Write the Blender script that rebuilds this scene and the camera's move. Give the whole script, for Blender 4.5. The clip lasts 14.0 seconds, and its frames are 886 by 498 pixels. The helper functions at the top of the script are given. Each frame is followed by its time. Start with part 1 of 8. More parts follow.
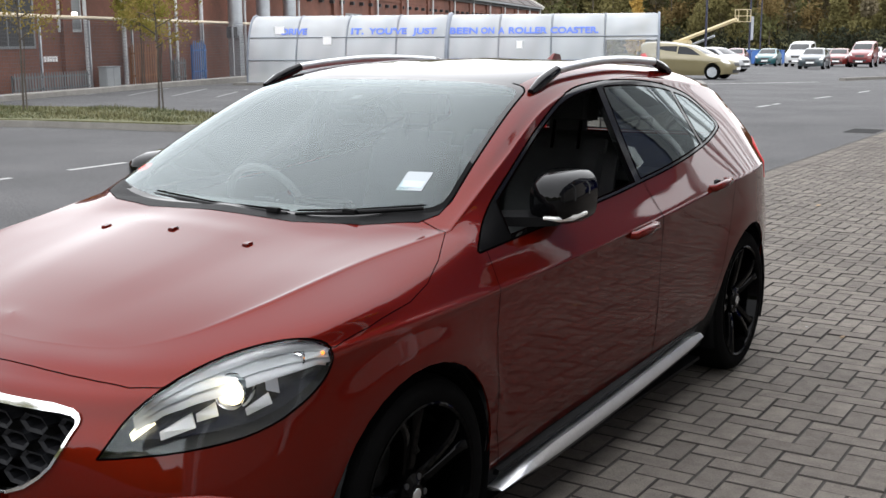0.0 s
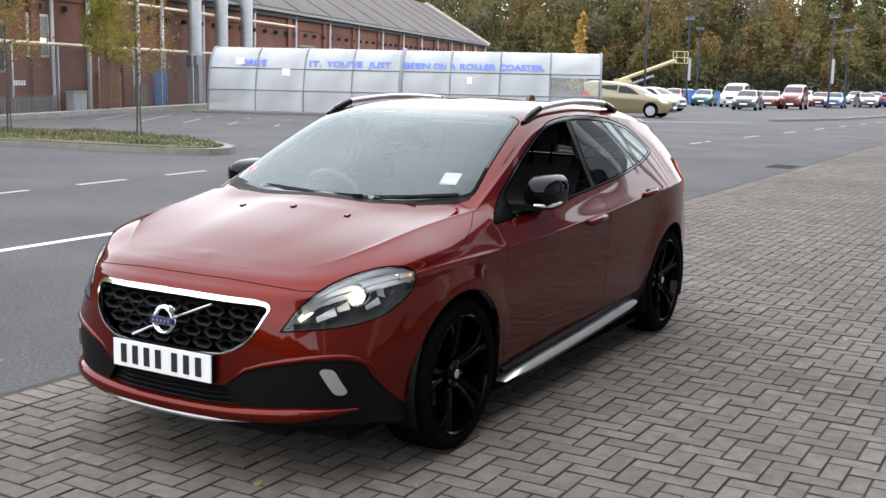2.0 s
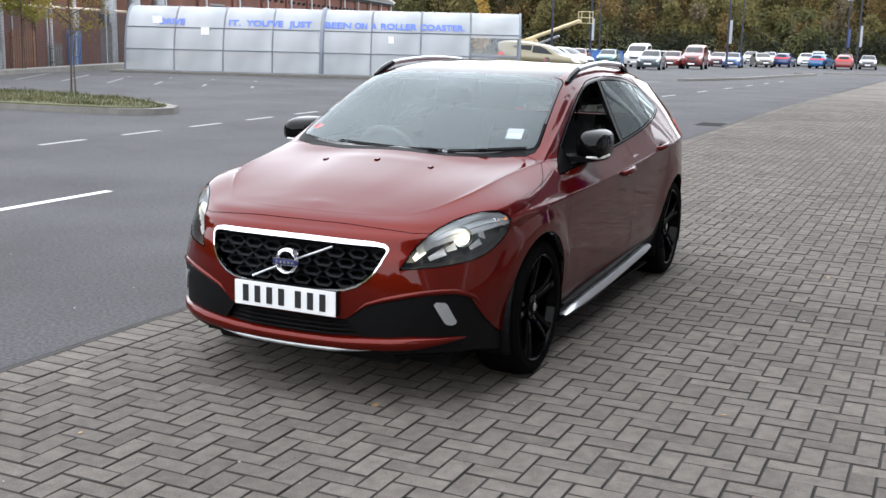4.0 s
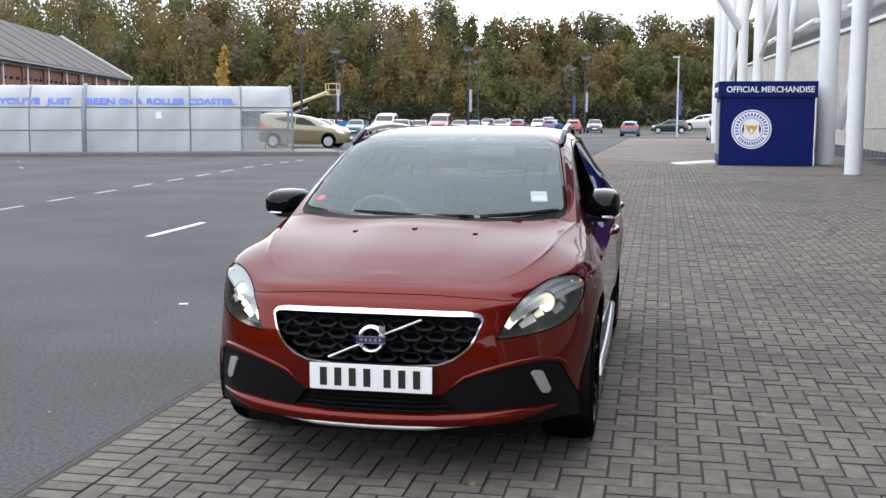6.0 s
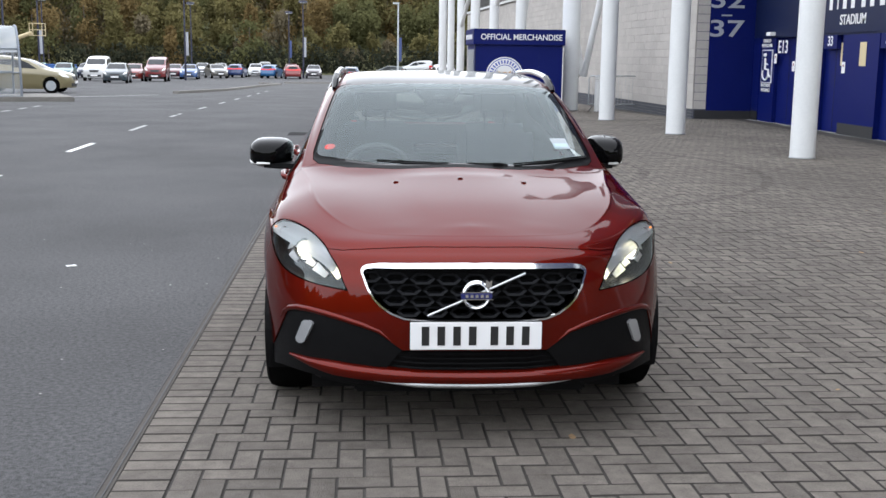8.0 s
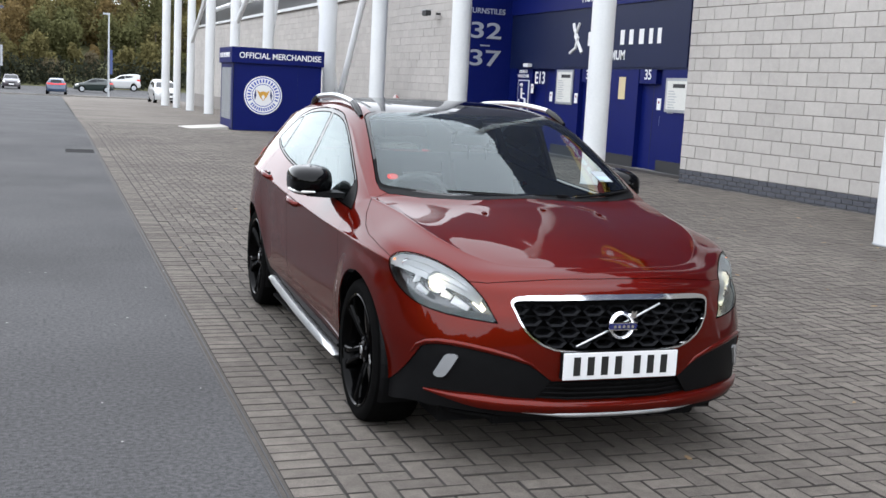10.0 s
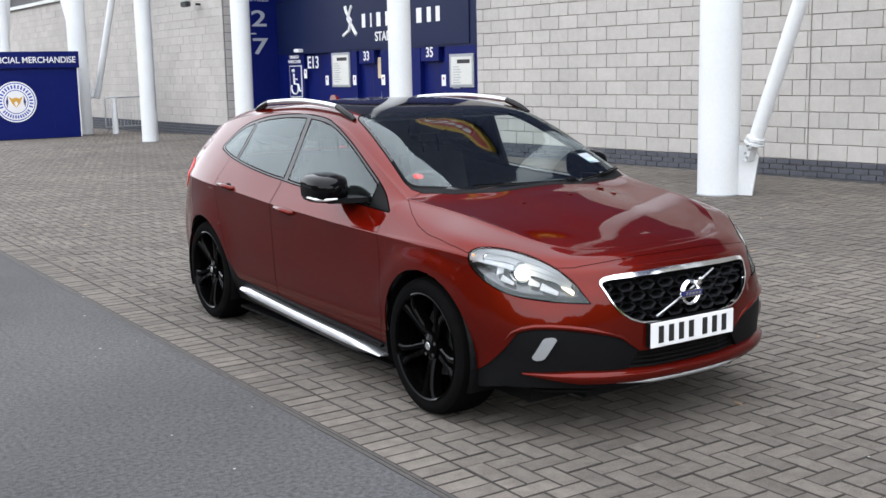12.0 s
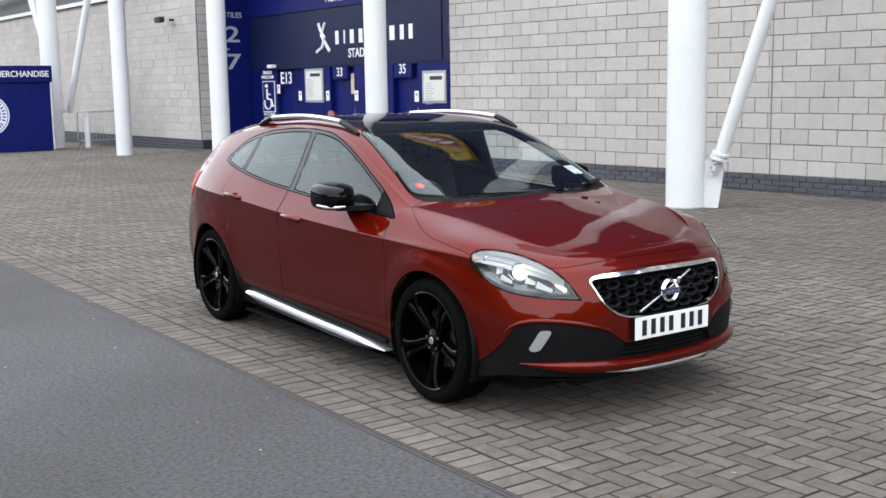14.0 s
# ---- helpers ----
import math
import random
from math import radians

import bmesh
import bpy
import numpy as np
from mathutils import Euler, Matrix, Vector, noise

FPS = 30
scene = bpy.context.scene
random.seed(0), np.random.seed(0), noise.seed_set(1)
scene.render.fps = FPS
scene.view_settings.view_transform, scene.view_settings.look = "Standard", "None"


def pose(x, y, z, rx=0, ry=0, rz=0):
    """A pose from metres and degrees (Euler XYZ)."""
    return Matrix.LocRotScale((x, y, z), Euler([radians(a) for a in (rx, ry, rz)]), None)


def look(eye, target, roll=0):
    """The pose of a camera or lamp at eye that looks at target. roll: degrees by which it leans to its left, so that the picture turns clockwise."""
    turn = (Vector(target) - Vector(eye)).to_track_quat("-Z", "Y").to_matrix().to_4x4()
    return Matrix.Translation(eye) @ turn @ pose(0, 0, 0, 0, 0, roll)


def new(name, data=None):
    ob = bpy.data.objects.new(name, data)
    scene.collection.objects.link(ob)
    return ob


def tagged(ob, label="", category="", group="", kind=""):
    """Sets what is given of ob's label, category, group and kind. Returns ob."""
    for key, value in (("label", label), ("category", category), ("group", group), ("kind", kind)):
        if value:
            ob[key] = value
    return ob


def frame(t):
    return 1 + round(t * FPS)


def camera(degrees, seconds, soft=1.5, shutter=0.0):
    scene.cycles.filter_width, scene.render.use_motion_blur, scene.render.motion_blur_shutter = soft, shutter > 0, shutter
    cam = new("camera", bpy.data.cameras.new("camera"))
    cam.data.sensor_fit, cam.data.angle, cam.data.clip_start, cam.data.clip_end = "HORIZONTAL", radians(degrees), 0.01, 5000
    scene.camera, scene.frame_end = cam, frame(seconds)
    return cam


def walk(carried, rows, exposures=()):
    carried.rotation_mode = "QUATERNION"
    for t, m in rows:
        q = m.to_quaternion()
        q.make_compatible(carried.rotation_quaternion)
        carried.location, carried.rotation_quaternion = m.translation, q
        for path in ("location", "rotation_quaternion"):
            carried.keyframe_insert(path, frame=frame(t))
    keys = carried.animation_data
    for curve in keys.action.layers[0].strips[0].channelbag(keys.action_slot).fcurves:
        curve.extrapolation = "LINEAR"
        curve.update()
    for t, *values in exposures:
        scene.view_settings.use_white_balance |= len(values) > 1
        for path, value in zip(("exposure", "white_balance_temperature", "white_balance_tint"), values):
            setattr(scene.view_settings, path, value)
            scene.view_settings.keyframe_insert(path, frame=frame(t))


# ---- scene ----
cam = camera(43.8, 14.0)
PATH = [
    (0, (2.452, -3.606, 1.535), (1.381, -1.959, 1.16), -0.3),
    (0.5, (2.638, -4.057, 1.552), (1.574, -2.416, 1.134), 1.2),
    (1, (2.827, -4.474, 1.563), (1.785, -2.831, 1.099), -1.9),
    (1.5, (2.927, -4.932, 1.558), (1.92, -3.247, 1.177), 0.5),
    (2, (3.081, -5.295, 1.598), (2.097, -3.583, 1.281), 1.2),
    (2.5, (3.226, -5.567, 1.625), (2.264, -3.854, 1.253), -1.0),
    (3, (3.135, -5.883, 1.63), (2.232, -4.124, 1.324), -0.4),
    (3.5, (2.926, -6.103, 1.623), (2.088, -4.332, 1.22), 1.6),
    (4, (2.606, -6.172, 1.608), (1.789, -4.387, 1.224), 1.4),
    (4.2, (2.49, -6.215, 1.624), (1.66, -4.425, 1.296), -0.1),
    (6.3, (0.919, -6.546, 1.549), (0.62, -4.585, 1.294), 0.1),
    (6.5, (0.756, -6.581, 1.579), (0.506, -4.616, 1.305), -0.1),
    (7, (0.387, -6.485, 1.536), (0.24, -4.52, 1.193), 0.1),
    (7.5, (0.037, -6.375, 1.547), (0.058, -4.407, 1.187), 0.9),
    (8, (-0.421, -6.379, 1.535), (-0.278, -4.414, 1.191), 0.8),
    (8.5, (-0.805, -6.286, 1.504), (-0.583, -4.329, 1.158), 2.0),
    (9, (-1.211, -6.171, 1.527), (-0.873, -4.233, 1.167), 1.8),
    (9.2, (-1.409, -6.145, 1.508), (-1.002, -4.212, 1.197), 2.4),
    (11.3, (-3.168, -5.719, 1.596), (-2.203, -4.003, 1.243), 0.3),
    (11.5, (-3.288, -5.642, 1.584), (-2.294, -3.943, 1.229), 0.0),
    (12, (-3.568, -5.568, 1.613), (-2.474, -3.925, 1.293), -1.2),
    (12.5, (-3.841, -5.659, 1.615), (-2.655, -4.082, 1.286), 0.3),
    (13, (-3.937, -5.784, 1.624), (-2.785, -4.178, 1.319), -0.9),
    (13.5, (-3.984, -5.865, 1.625), (-2.844, -4.25, 1.316), -1.2),
    (14, (-4.01, -5.872, 1.633), (-2.859, -4.263, 1.339), -0.9),
]
walk(cam, [(t, look(eye, target, roll)) for t, eye, target, roll in PATH], exposures=((0, 1.33, 6600, 10), (2, 1.4, 6450, 10), (3.5, 1.4, 6300, 10), (6.5, 1.12, 6250, 10), (9, 1.12, 6250, 10), (11.5, 1.38, 6300, 10), (14, 1.35, 6300, 10)))


# ---------- light ----------
world = bpy.data.worlds.new("sky")
scene.world = world
world.use_nodes = True
wn, wl = world.node_tree.nodes, world.node_tree.links
sky = wn.new("ShaderNodeTexSky")
sky.sky_type, sky.sun_disc = "NISHITA", False
sky.sun_elevation, sky.sun_rotation = radians(84), radians(200)
sky.air_density, sky.dust_density = 1.0, 0.0
grey = wn.new("ShaderNodeHueSaturation")
grey.inputs["Saturation"].default_value = 0.14
wl.new(sky.outputs[0], grey.inputs["Color"])
# an even bright overcast, brighter overhead than at the horizon
way, split, dome, cloud = wn.new("ShaderNodeTexCoord"), wn.new("ShaderNodeSeparateXYZ"), wn.new("ShaderNodeMapRange"), wn.new("ShaderNodeVectorMath")
wl.new(way.outputs["Generated"], split.inputs[0])
wl.new(split.outputs["Z"], dome.inputs["Value"])
dome.inputs["From Min"].default_value, dome.inputs["From Max"].default_value = 0.0, 1.0
dome.inputs["To Min"].default_value, dome.inputs["To Max"].default_value = 1.35, 3.1
cloud.operation = "SCALE"
wl.new(grey.outputs[0], cloud.inputs[0])
wl.new(dome.outputs[0], cloud.inputs["Scale"])
wl.new(cloud.outputs[0], wn["Background"].inputs["Color"])
wn["Background"].inputs["Strength"].default_value = 0.13
sun = new("sun", bpy.data.lights.new("sun", "SUN"))
sun.data.energy, sun.data.angle, sun.data.color = 0.5, radians(179), (1.0, 0.97, 0.93)
sun.matrix_world = look((-0.3, -0.6, 24), (0, 0, 0))


# ---------- helpers ----------
def part(name, bm, material, parent=None, label="", smooth=None):
    """Links a bmesh as one mesh object under a thing or a part."""
    me = bpy.data.meshes.new(name)
    bm.to_mesh(me)
    bm.free()
    for m in material if isinstance(material, (list, tuple)) else [material]:
        me.materials.append(m)
    if smooth is not None:
        me.polygons.foreach_set("use_smooth", [True] * len(me.polygons))
        me.set_sharp_from_angle(angle=radians(smooth))
    ob = new(name, me)
    if parent:
        ob.parent = parent
    return tagged(ob, label)


def soup(name, verts, faces, material, parent=None, label="", smooth=None):
    me = bpy.data.meshes.new(name)
    me.from_pydata(verts, [], faces)
    me.materials.append(material)
    me.update()
    if smooth is not None:
        me.polygons.foreach_set("use_smooth", [True] * len(me.polygons))
        me.set_sharp_from_angle(angle=radians(smooth))
    ob = new(name, me)
    if parent:
        ob.parent = parent
    return tagged(ob, label)


def empty(name, m=None, label="", category="", group="", kind=""):
    ob = new(name)
    ob.empty_display_size = 0.2
    if m is not None:
        ob.matrix_basis = m
    return tagged(ob, label, category, group, kind)


def box(bm, x0, x1, y0, y1, z0, z1, bevel=0.0, m=None):
    r = bmesh.ops.create_cube(bm, size=1.0)
    vs = r["verts"]
    bmesh.ops.scale(bm, vec=(x1 - x0, y1 - y0, z1 - z0), verts=vs)
    bmesh.ops.translate(bm, vec=((x0 + x1) / 2, (y0 + y1) / 2, (z0 + z1) / 2), verts=vs)
    if bevel:
        es = list({e for v in vs for e in v.link_edges})
        vs = list({v for f in bmesh.ops.bevel(bm, geom=es, offset=bevel, segments=2, affect="EDGES")["faces"] for v in f.verts} | {v for v in vs if v.is_valid})
    if m is not None:
        bmesh.ops.transform(bm, matrix=m, verts=vs)
    return bm


def boxed(*a, **k):
    return box(bmesh.new(), *a, **k)


def rod(bm, a, b, r0, r1=None, seg=12, cap=True):
    a, b = Vector(a), Vector(b)
    m = Matrix.Translation((a + b) / 2) @ (b - a).to_track_quat("Z", "Y").to_matrix().to_4x4()
    bmesh.ops.create_cone(bm, cap_ends=cap, segments=seg, radius1=r0, radius2=r0 if r1 is None else r1, depth=(b - a).length, matrix=m)
    return bm


def tube(bm, pts, r, seg=8):
    """A round bar along a list of points."""
    rings = []
    pts = [Vector(p) for p in pts]
    side = None
    for i, p in enumerate(pts):
        d = (pts[min(i + 1, len(pts) - 1)] - pts[max(i - 1, 0)]).normalized()
        if side is None:
            side = d.orthogonal().normalized()
        side = (side - d * side.dot(d)).normalized()
        up = d.cross(side)
        rr = r[i] if isinstance(r, (list, tuple)) else r
        rings.append([bm.verts.new(p + rr * (math.cos(t) * side + math.sin(t) * up)) for t in (2 * math.pi * k / seg for k in range(seg))])
    for a, b in zip(rings, rings[1:]):
        for k in range(seg):
            bm.faces.new((a[k], a[(k + 1) % seg], b[(k + 1) % seg], b[k]))
    bm.faces.new(rings[0][::-1])
    bm.faces.new(rings[-1])
    return bm


def prism(bm, outline, depth, m=None):
    """An outline in x, y pulled up by depth."""
    lo = [bm.verts.new((x, y, 0)) for x, y in outline]
    hi = [bm.verts.new((x, y, depth)) for x, y in outline]
    n = len(lo)
    bm.faces.new(lo[::-1])
    bm.faces.new(hi)
    for i in range(n):
        bm.faces.new((lo[i], lo[(i + 1) % n], hi[(i + 1) % n], hi[i]))
    if m is not None:
        bmesh.ops.transform(bm, matrix=m, verts=lo + hi)
    return bm


def lettering(text, size, m, material, parent, name="lettering", depth=0.004, align="CENTER", widen=1.0, bold=0.012):
    cu = bpy.data.curves.new(name, "FONT")
    cu.body, cu.size, cu.extrude, cu.align_x, cu.align_y = text, size, depth, align, "CENTER"
    cu.offset = bold * size
    tmp = new(name, cu)
    me = bpy.data.meshes.new_from_object(tmp.evaluated_get(bpy.context.evaluated_depsgraph_get()))
    bpy.data.objects.remove(tmp)
    me.materials.clear()
    me.materials.append(material)
    me.transform(Matrix.Diagonal((widen, 1, 1, 1)))
    ob = new(name, me)
    ob.parent = parent
    ob.matrix_basis = m
    return ob


# ---------- materials ----------
def surface(name, c1, c2=None, rough=0.6, metal=0.0, scale=8.0, bump=0.0, fine=60.0, coat=0.0, vary=0.0, stain=0.0, spec=0.5, world_space=True, island=False, sharp=0.2):
    """A surface with two scales of change between c1 and c2, fine relief and, at will, change from piece to piece."""
    mt = bpy.data.materials.new(name)
    mt.use_nodes = True
    n, l = mt.node_tree.nodes, mt.node_tree.links
    p = n["Principled BSDF"]
    c2 = c2 or c1
    geo = n.new("ShaderNodeNewGeometry")
    src = geo.outputs["Position"]
    if not world_space:
        src = n.new("ShaderNodeTexCoord").outputs["Object"]
    big, small = n.new("ShaderNodeTexNoise"), n.new("ShaderNodeTexNoise")
    big.inputs["Scale"].default_value, big.inputs["Detail"].default_value = scale, 6
    small.inputs["Scale"].default_value, small.inputs["Detail"].default_value = fine, 3
    l.new(src, big.inputs["Vector"])
    l.new(src, small.inputs["Vector"])
    add = n.new("ShaderNodeMath")
    add.operation = "MULTIPLY_ADD"
    add.inputs[1].default_value = 0.5
    l.new(small.outputs[0], add.inputs[0])
    half = n.new("ShaderNodeMath")
    half.operation = "MULTIPLY"
    half.inputs[1].default_value = 0.5
    l.new(big.outputs[0], half.inputs[0])
    l.new(half.outputs[0], add.inputs[2])
    fac = add.outputs[0]
    ramp = n.new("ShaderNodeMapRange")
    ramp.inputs["From Min"].default_value, ramp.inputs["From Max"].default_value = 0.5 - sharp, 0.5 + sharp
    l.new(fac, ramp.inputs["Value"])
    mix = n.new("ShaderNodeMix")
    mix.data_type = "RGBA"
    mix.inputs[6].default_value, mix.inputs[7].default_value = (*c1, 1), (*c2, 1)
    l.new(ramp.outputs[0], mix.inputs[0])
    col = mix.outputs[2]
    if vary:
        hsv = n.new("ShaderNodeHueSaturation")
        mr = n.new("ShaderNodeMapRange")
        mr.inputs["To Min"].default_value, mr.inputs["To Max"].default_value = 1 - vary, 1 + vary
        if island:
            l.new(geo.outputs["Random Per Island"], mr.inputs["Value"])
        else:
            l.new(n.new("ShaderNodeObjectInfo").outputs["Random"], mr.inputs["Value"])
        l.new(mr.outputs[0], hsv.inputs["Value"])
        l.new(col, hsv.inputs["Color"])
        col = hsv.outputs[0]
    if stain:
        st = n.new("ShaderNodeTexNoise")
        st.inputs["Scale"].default_value, st.inputs["Detail"].default_value = 0.45, 8
        l.new(src, st.inputs["Vector"])
        mr = n.new("ShaderNodeMapRange")
        mr.inputs["From Min"].default_value, mr.inputs["From Max"].default_value = 0.35, 0.65
        mr.inputs["To Min"].default_value, mr.inputs["To Max"].default_value = 1 - stain, 1 + stain * 0.5
        l.new(st.outputs[0], mr.inputs["Value"])
        hs = n.new("ShaderNodeHueSaturation")
        l.new(mr.outputs[0], hs.inputs["Value"])
        l.new(col, hs.inputs["Color"])
        col = hs.outputs[0]
    l.new(col, p.inputs["Base Color"])
    rr = n.new("ShaderNodeMapRange")
    rr.inputs["To Min"].default_value, rr.inputs["To Max"].default_value = max(rough - 0.08, 0.02), min(rough + 0.08, 1)
    l.new(fac, rr.inputs["Value"])
    l.new(rr.outputs[0], p.inputs["Roughness"])
    p.inputs["Metallic"].default_value = metal
    p.inputs["Coat Weight"].default_value = coat
    p.inputs["Coat Roughness"].default_value = 0.03
    p.inputs["Specular IOR Level"].default_value = spec
    if bump:
        b = n.new("ShaderNodeBump")
        b.inputs["Strength"].default_value, b.inputs["Distance"].default_value = bump, 0.01
        l.new(small.outputs[0], b.inputs["Height"])
        l.new(b.outputs[0], p.inputs["Normal"])
    return mt


def simple(name, c, rough=0.5, metal=0.0, coat=0.0, spec=0.5):
    mt = bpy.data.materials.new(name)
    mt.use_nodes = True
    p = mt.node_tree.nodes["Principled BSDF"]
    p.inputs["Base Color"].default_value = (*c, 1)
    p.inputs["Roughness"].default_value, p.inputs["Metallic"].default_value = rough, metal
    p.inputs["Coat Weight"].default_value, p.inputs["Specular IOR Level"].default_value = coat, spec
    return mt


def glass(name, tint=(1, 1, 1), clear=0.7, rough=0.0, ior=1.7):
    """Thin glazing: a clear film under a mirror-like skin whose gloss grows with the angle."""
    mt = bpy.data.materials.new(name)
    mt.use_nodes = True
    n, l = mt.node_tree.nodes, mt.node_tree.links
    n.remove(n["Principled BSDF"])
    tr, gl, mx, fr = n.new("ShaderNodeBsdfTransparent"), n.new("ShaderNodeBsdfGlossy"), n.new("ShaderNodeMixShader"), n.new("ShaderNodeFresnel")
    tr.inputs["Color"].default_value = (*[clear * c for c in tint], 1)
    gl.inputs["Roughness"].default_value = rough
    gl.inputs["Color"].default_value = (0.89, 0.985, 1.0, 1)
    fr.inputs["IOR"].default_value = ior
    l.new(fr.outputs[0], mx.inputs[0])
    l.new(tr.outputs[0], mx.inputs[1])
    l.new(gl.outputs[0], mx.inputs[2])
    l.new(mx.outputs[0], n["Material Output"].inputs["Surface"])
    return mt


def glow(name, c, strength):
    mt = bpy.data.materials.new(name)
    mt.use_nodes = True
    p = mt.node_tree.nodes["Principled BSDF"]
    p.inputs["Base Color"].default_value = (*c, 1)
    p.inputs["Emission Color"].default_value = (*c, 1)
    p.inputs["Emission Strength"].default_value = strength
    return mt


ASPHALT = surface("asphalt", (0.022, 0.022, 0.0235), (0.107, 0.105, 0.106), 0.88, scale=42.0, bump=1.0, fine=150.0, stain=0.25, spec=0.38, sharp=0.14)
GRIT = surface("joint_grit", (0.035, 0.03, 0.026), (0.075, 0.066, 0.056), 0.95, scale=9.0, fine=120.0, bump=0.6)
PAVER = surface("paver", (0.08, 0.069, 0.058), (0.19, 0.168, 0.145), 0.88, scale=14.0, bump=1.0, fine=160.0, vary=0.17, stain=0.2, spec=0.3)
PAVER_FAR = surface("paver_joined", (0.08, 0.069, 0.058), (0.19, 0.168, 0.145), 0.88, scale=14.0, bump=1.0, fine=160.0, vary=0.17, stain=0.2, spec=0.3, island=True)
JOINT = surface("joint_sand", (0.023, 0.02, 0.017), (0.043, 0.037, 0.032), 0.95, scale=5.0, fine=90.0, bump=0.5)
LINE = surface("road_paint", (0.55, 0.55, 0.53), (0.75, 0.75, 0.73), 0.7, scale=20.0, fine=180.0, bump=0.3)
FADED_LINE = surface("faded_road_paint", (0.2, 0.2, 0.195), (0.42, 0.42, 0.41), 0.8, scale=12.0, fine=120.0, bump=0.3)
OLD_LINE = surface("worn_road_paint", (0.08, 0.08, 0.08), (0.24, 0.24, 0.235), 0.8, scale=6.0, fine=90.0, bump=0.3)
KERB = surface("kerb_stone", (0.13, 0.122, 0.11), (0.22, 0.21, 0.19), 0.9, scale=4.0, bump=0.5, vary=0.12)
GRASS = surface("grass_blades", (0.045, 0.062, 0.02), (0.13, 0.115, 0.05), 0.85, scale=1.1, fine=9.0, sharp=0.12, vary=0.25, island=True)
SOIL = surface("soil", (0.05, 0.06, 0.02), (0.11, 0.1, 0.045), 0.95, scale=4.0, fine=40.0, bump=0.6)
WHITE_METAL = surface("white_painted_steel", (0.62, 0.635, 0.64), (0.69, 0.7, 0.7), 0.4, scale=1.2, fine=25.0, stain=0.05)
BLOCK = surface("stone_block", (0.375, 0.352, 0.327), (0.455, 0.43, 0.402), 0.9, scale=9.0, bump=0.4, fine=45.0, vary=0.06, stain=0.08)
BLOCK_FAR = surface("stone_block_joined", (0.375, 0.352, 0.327), (0.455, 0.43, 0.402), 0.9, scale=9.0, bump=0.4, fine=45.0, vary=0.06, stain=0.08, island=True)
MORTAR = surface("mortar", (0.2, 0.185, 0.17), (0.28, 0.26, 0.24), 0.95, scale=6.0, fine=70.0, bump=0.4)
PLINTH = surface("blue_grey_brick", (0.042, 0.045, 0.056), (0.075, 0.078, 0.092), 0.75, scale=9.0, bump=0.3, vary=0.1)
PLINTH_FAR = surface("blue_grey_brick_joined", (0.042, 0.045, 0.056), (0.075, 0.078, 0.092), 0.75, scale=9.0, bump=0.3, vary=0.1, island=True)
BLUE = surface("royal_blue_paint", (0.003, 0.0075, 0.09), (0.0044, 0.01, 0.108), 0.4, scale=1.5, fine=20.0, spec=0.14)
NAVY = surface("navy_paint", (0.004, 0.009, 0.042), (0.007, 0.013, 0.052), 0.4, scale=1.5, fine=20.0, spec=0.2)
SIGN_WHITE = simple("white_vinyl", (0.78, 0.78, 0.78), 0.5)
SIGN_FADED = simple("faded_white_vinyl", (0.36, 0.38, 0.43), 0.6)
SIGN_BLUE = simple("blue_vinyl", (0.03, 0.07, 0.38), 0.5)
SIGN_SKY = simple("bright_blue_vinyl", (0.07, 0.14, 0.52), 0.5)
SIGN_DIM = simple("faded_navy_vinyl", (0.025, 0.035, 0.12), 0.5)
PAPER = surface("notice_paper", (0.6, 0.6, 0.56), (0.7, 0.7, 0.66), 0.7, scale=20.0)
CREAM = simple("cream_card", (0.6, 0.5, 0.3), 0.7)
DARK = simple("dark_grey", (0.02, 0.02, 0.022), 0.6)
GALV = surface("galvanised_steel", (0.32, 0.34, 0.36), (0.48, 0.5, 0.52), 0.42, 0.7, scale=4.0, fine=30.0)
RED_BRICK = surface("red_brick", (0.108, 0.043, 0.028), (0.175, 0.07, 0.046), 0.9, scale=2.5, fine=14.0, bump=0.4, stain=0.25)
ROOF_SLATE = surface("roof_sheet", (0.052, 0.044, 0.042), (0.08, 0.067, 0.064), 0.85, scale=1.0, fine=9.0, stain=0.2)
STONE_TRIM = surface("stone_trim", (0.4, 0.38, 0.34), (0.5, 0.48, 0.44), 0.85, scale=3.0)
POST_BLUE = simple("navy_post_paint", (0.01, 0.012, 0.032), 0.5)
BARK = surface("bark", (0.045, 0.036, 0.03), (0.1, 0.085, 0.07), 0.95, scale=3.0, fine=25.0, bump=0.6)


# ---------- ground ----------
EDGE = -1.35


def ground_z(y):
    """Level by the stadium, then a gentle fall to the far car park."""
    return -0.0125 * min(max(y - 22.0, 0.0), 78.0)


def make_ground():
    xs = [-600, -120, -60, -30, -15, -8, -4, EDGE - 0.02, EDGE + 0.001, 2, 6, 12, 40, 120, 600]
    ys = [-600, -60, -20, -5, 0, 10, 22, 40, 60, 80, 100, 130, 200, 500, 1200]
    verts, faces = [], []
    for y in ys:
        for x in xs:
            low = 0.05 if x > EDGE and y < 120 else 0.0
            verts.append((x, y, ground_z(y) - low))
    w = len(xs)
    for j in range(len(ys) - 1):
        for i in range(w - 1):
            faces.append((j * w + i, j * w + i + 1, (j + 1) * w + i + 1, (j + 1) * w + i))
    tagged(soup("ground", verts, faces, ASPHALT), "dark grey worn asphalt road and car park surface", "road", kind="structure")


make_ground()


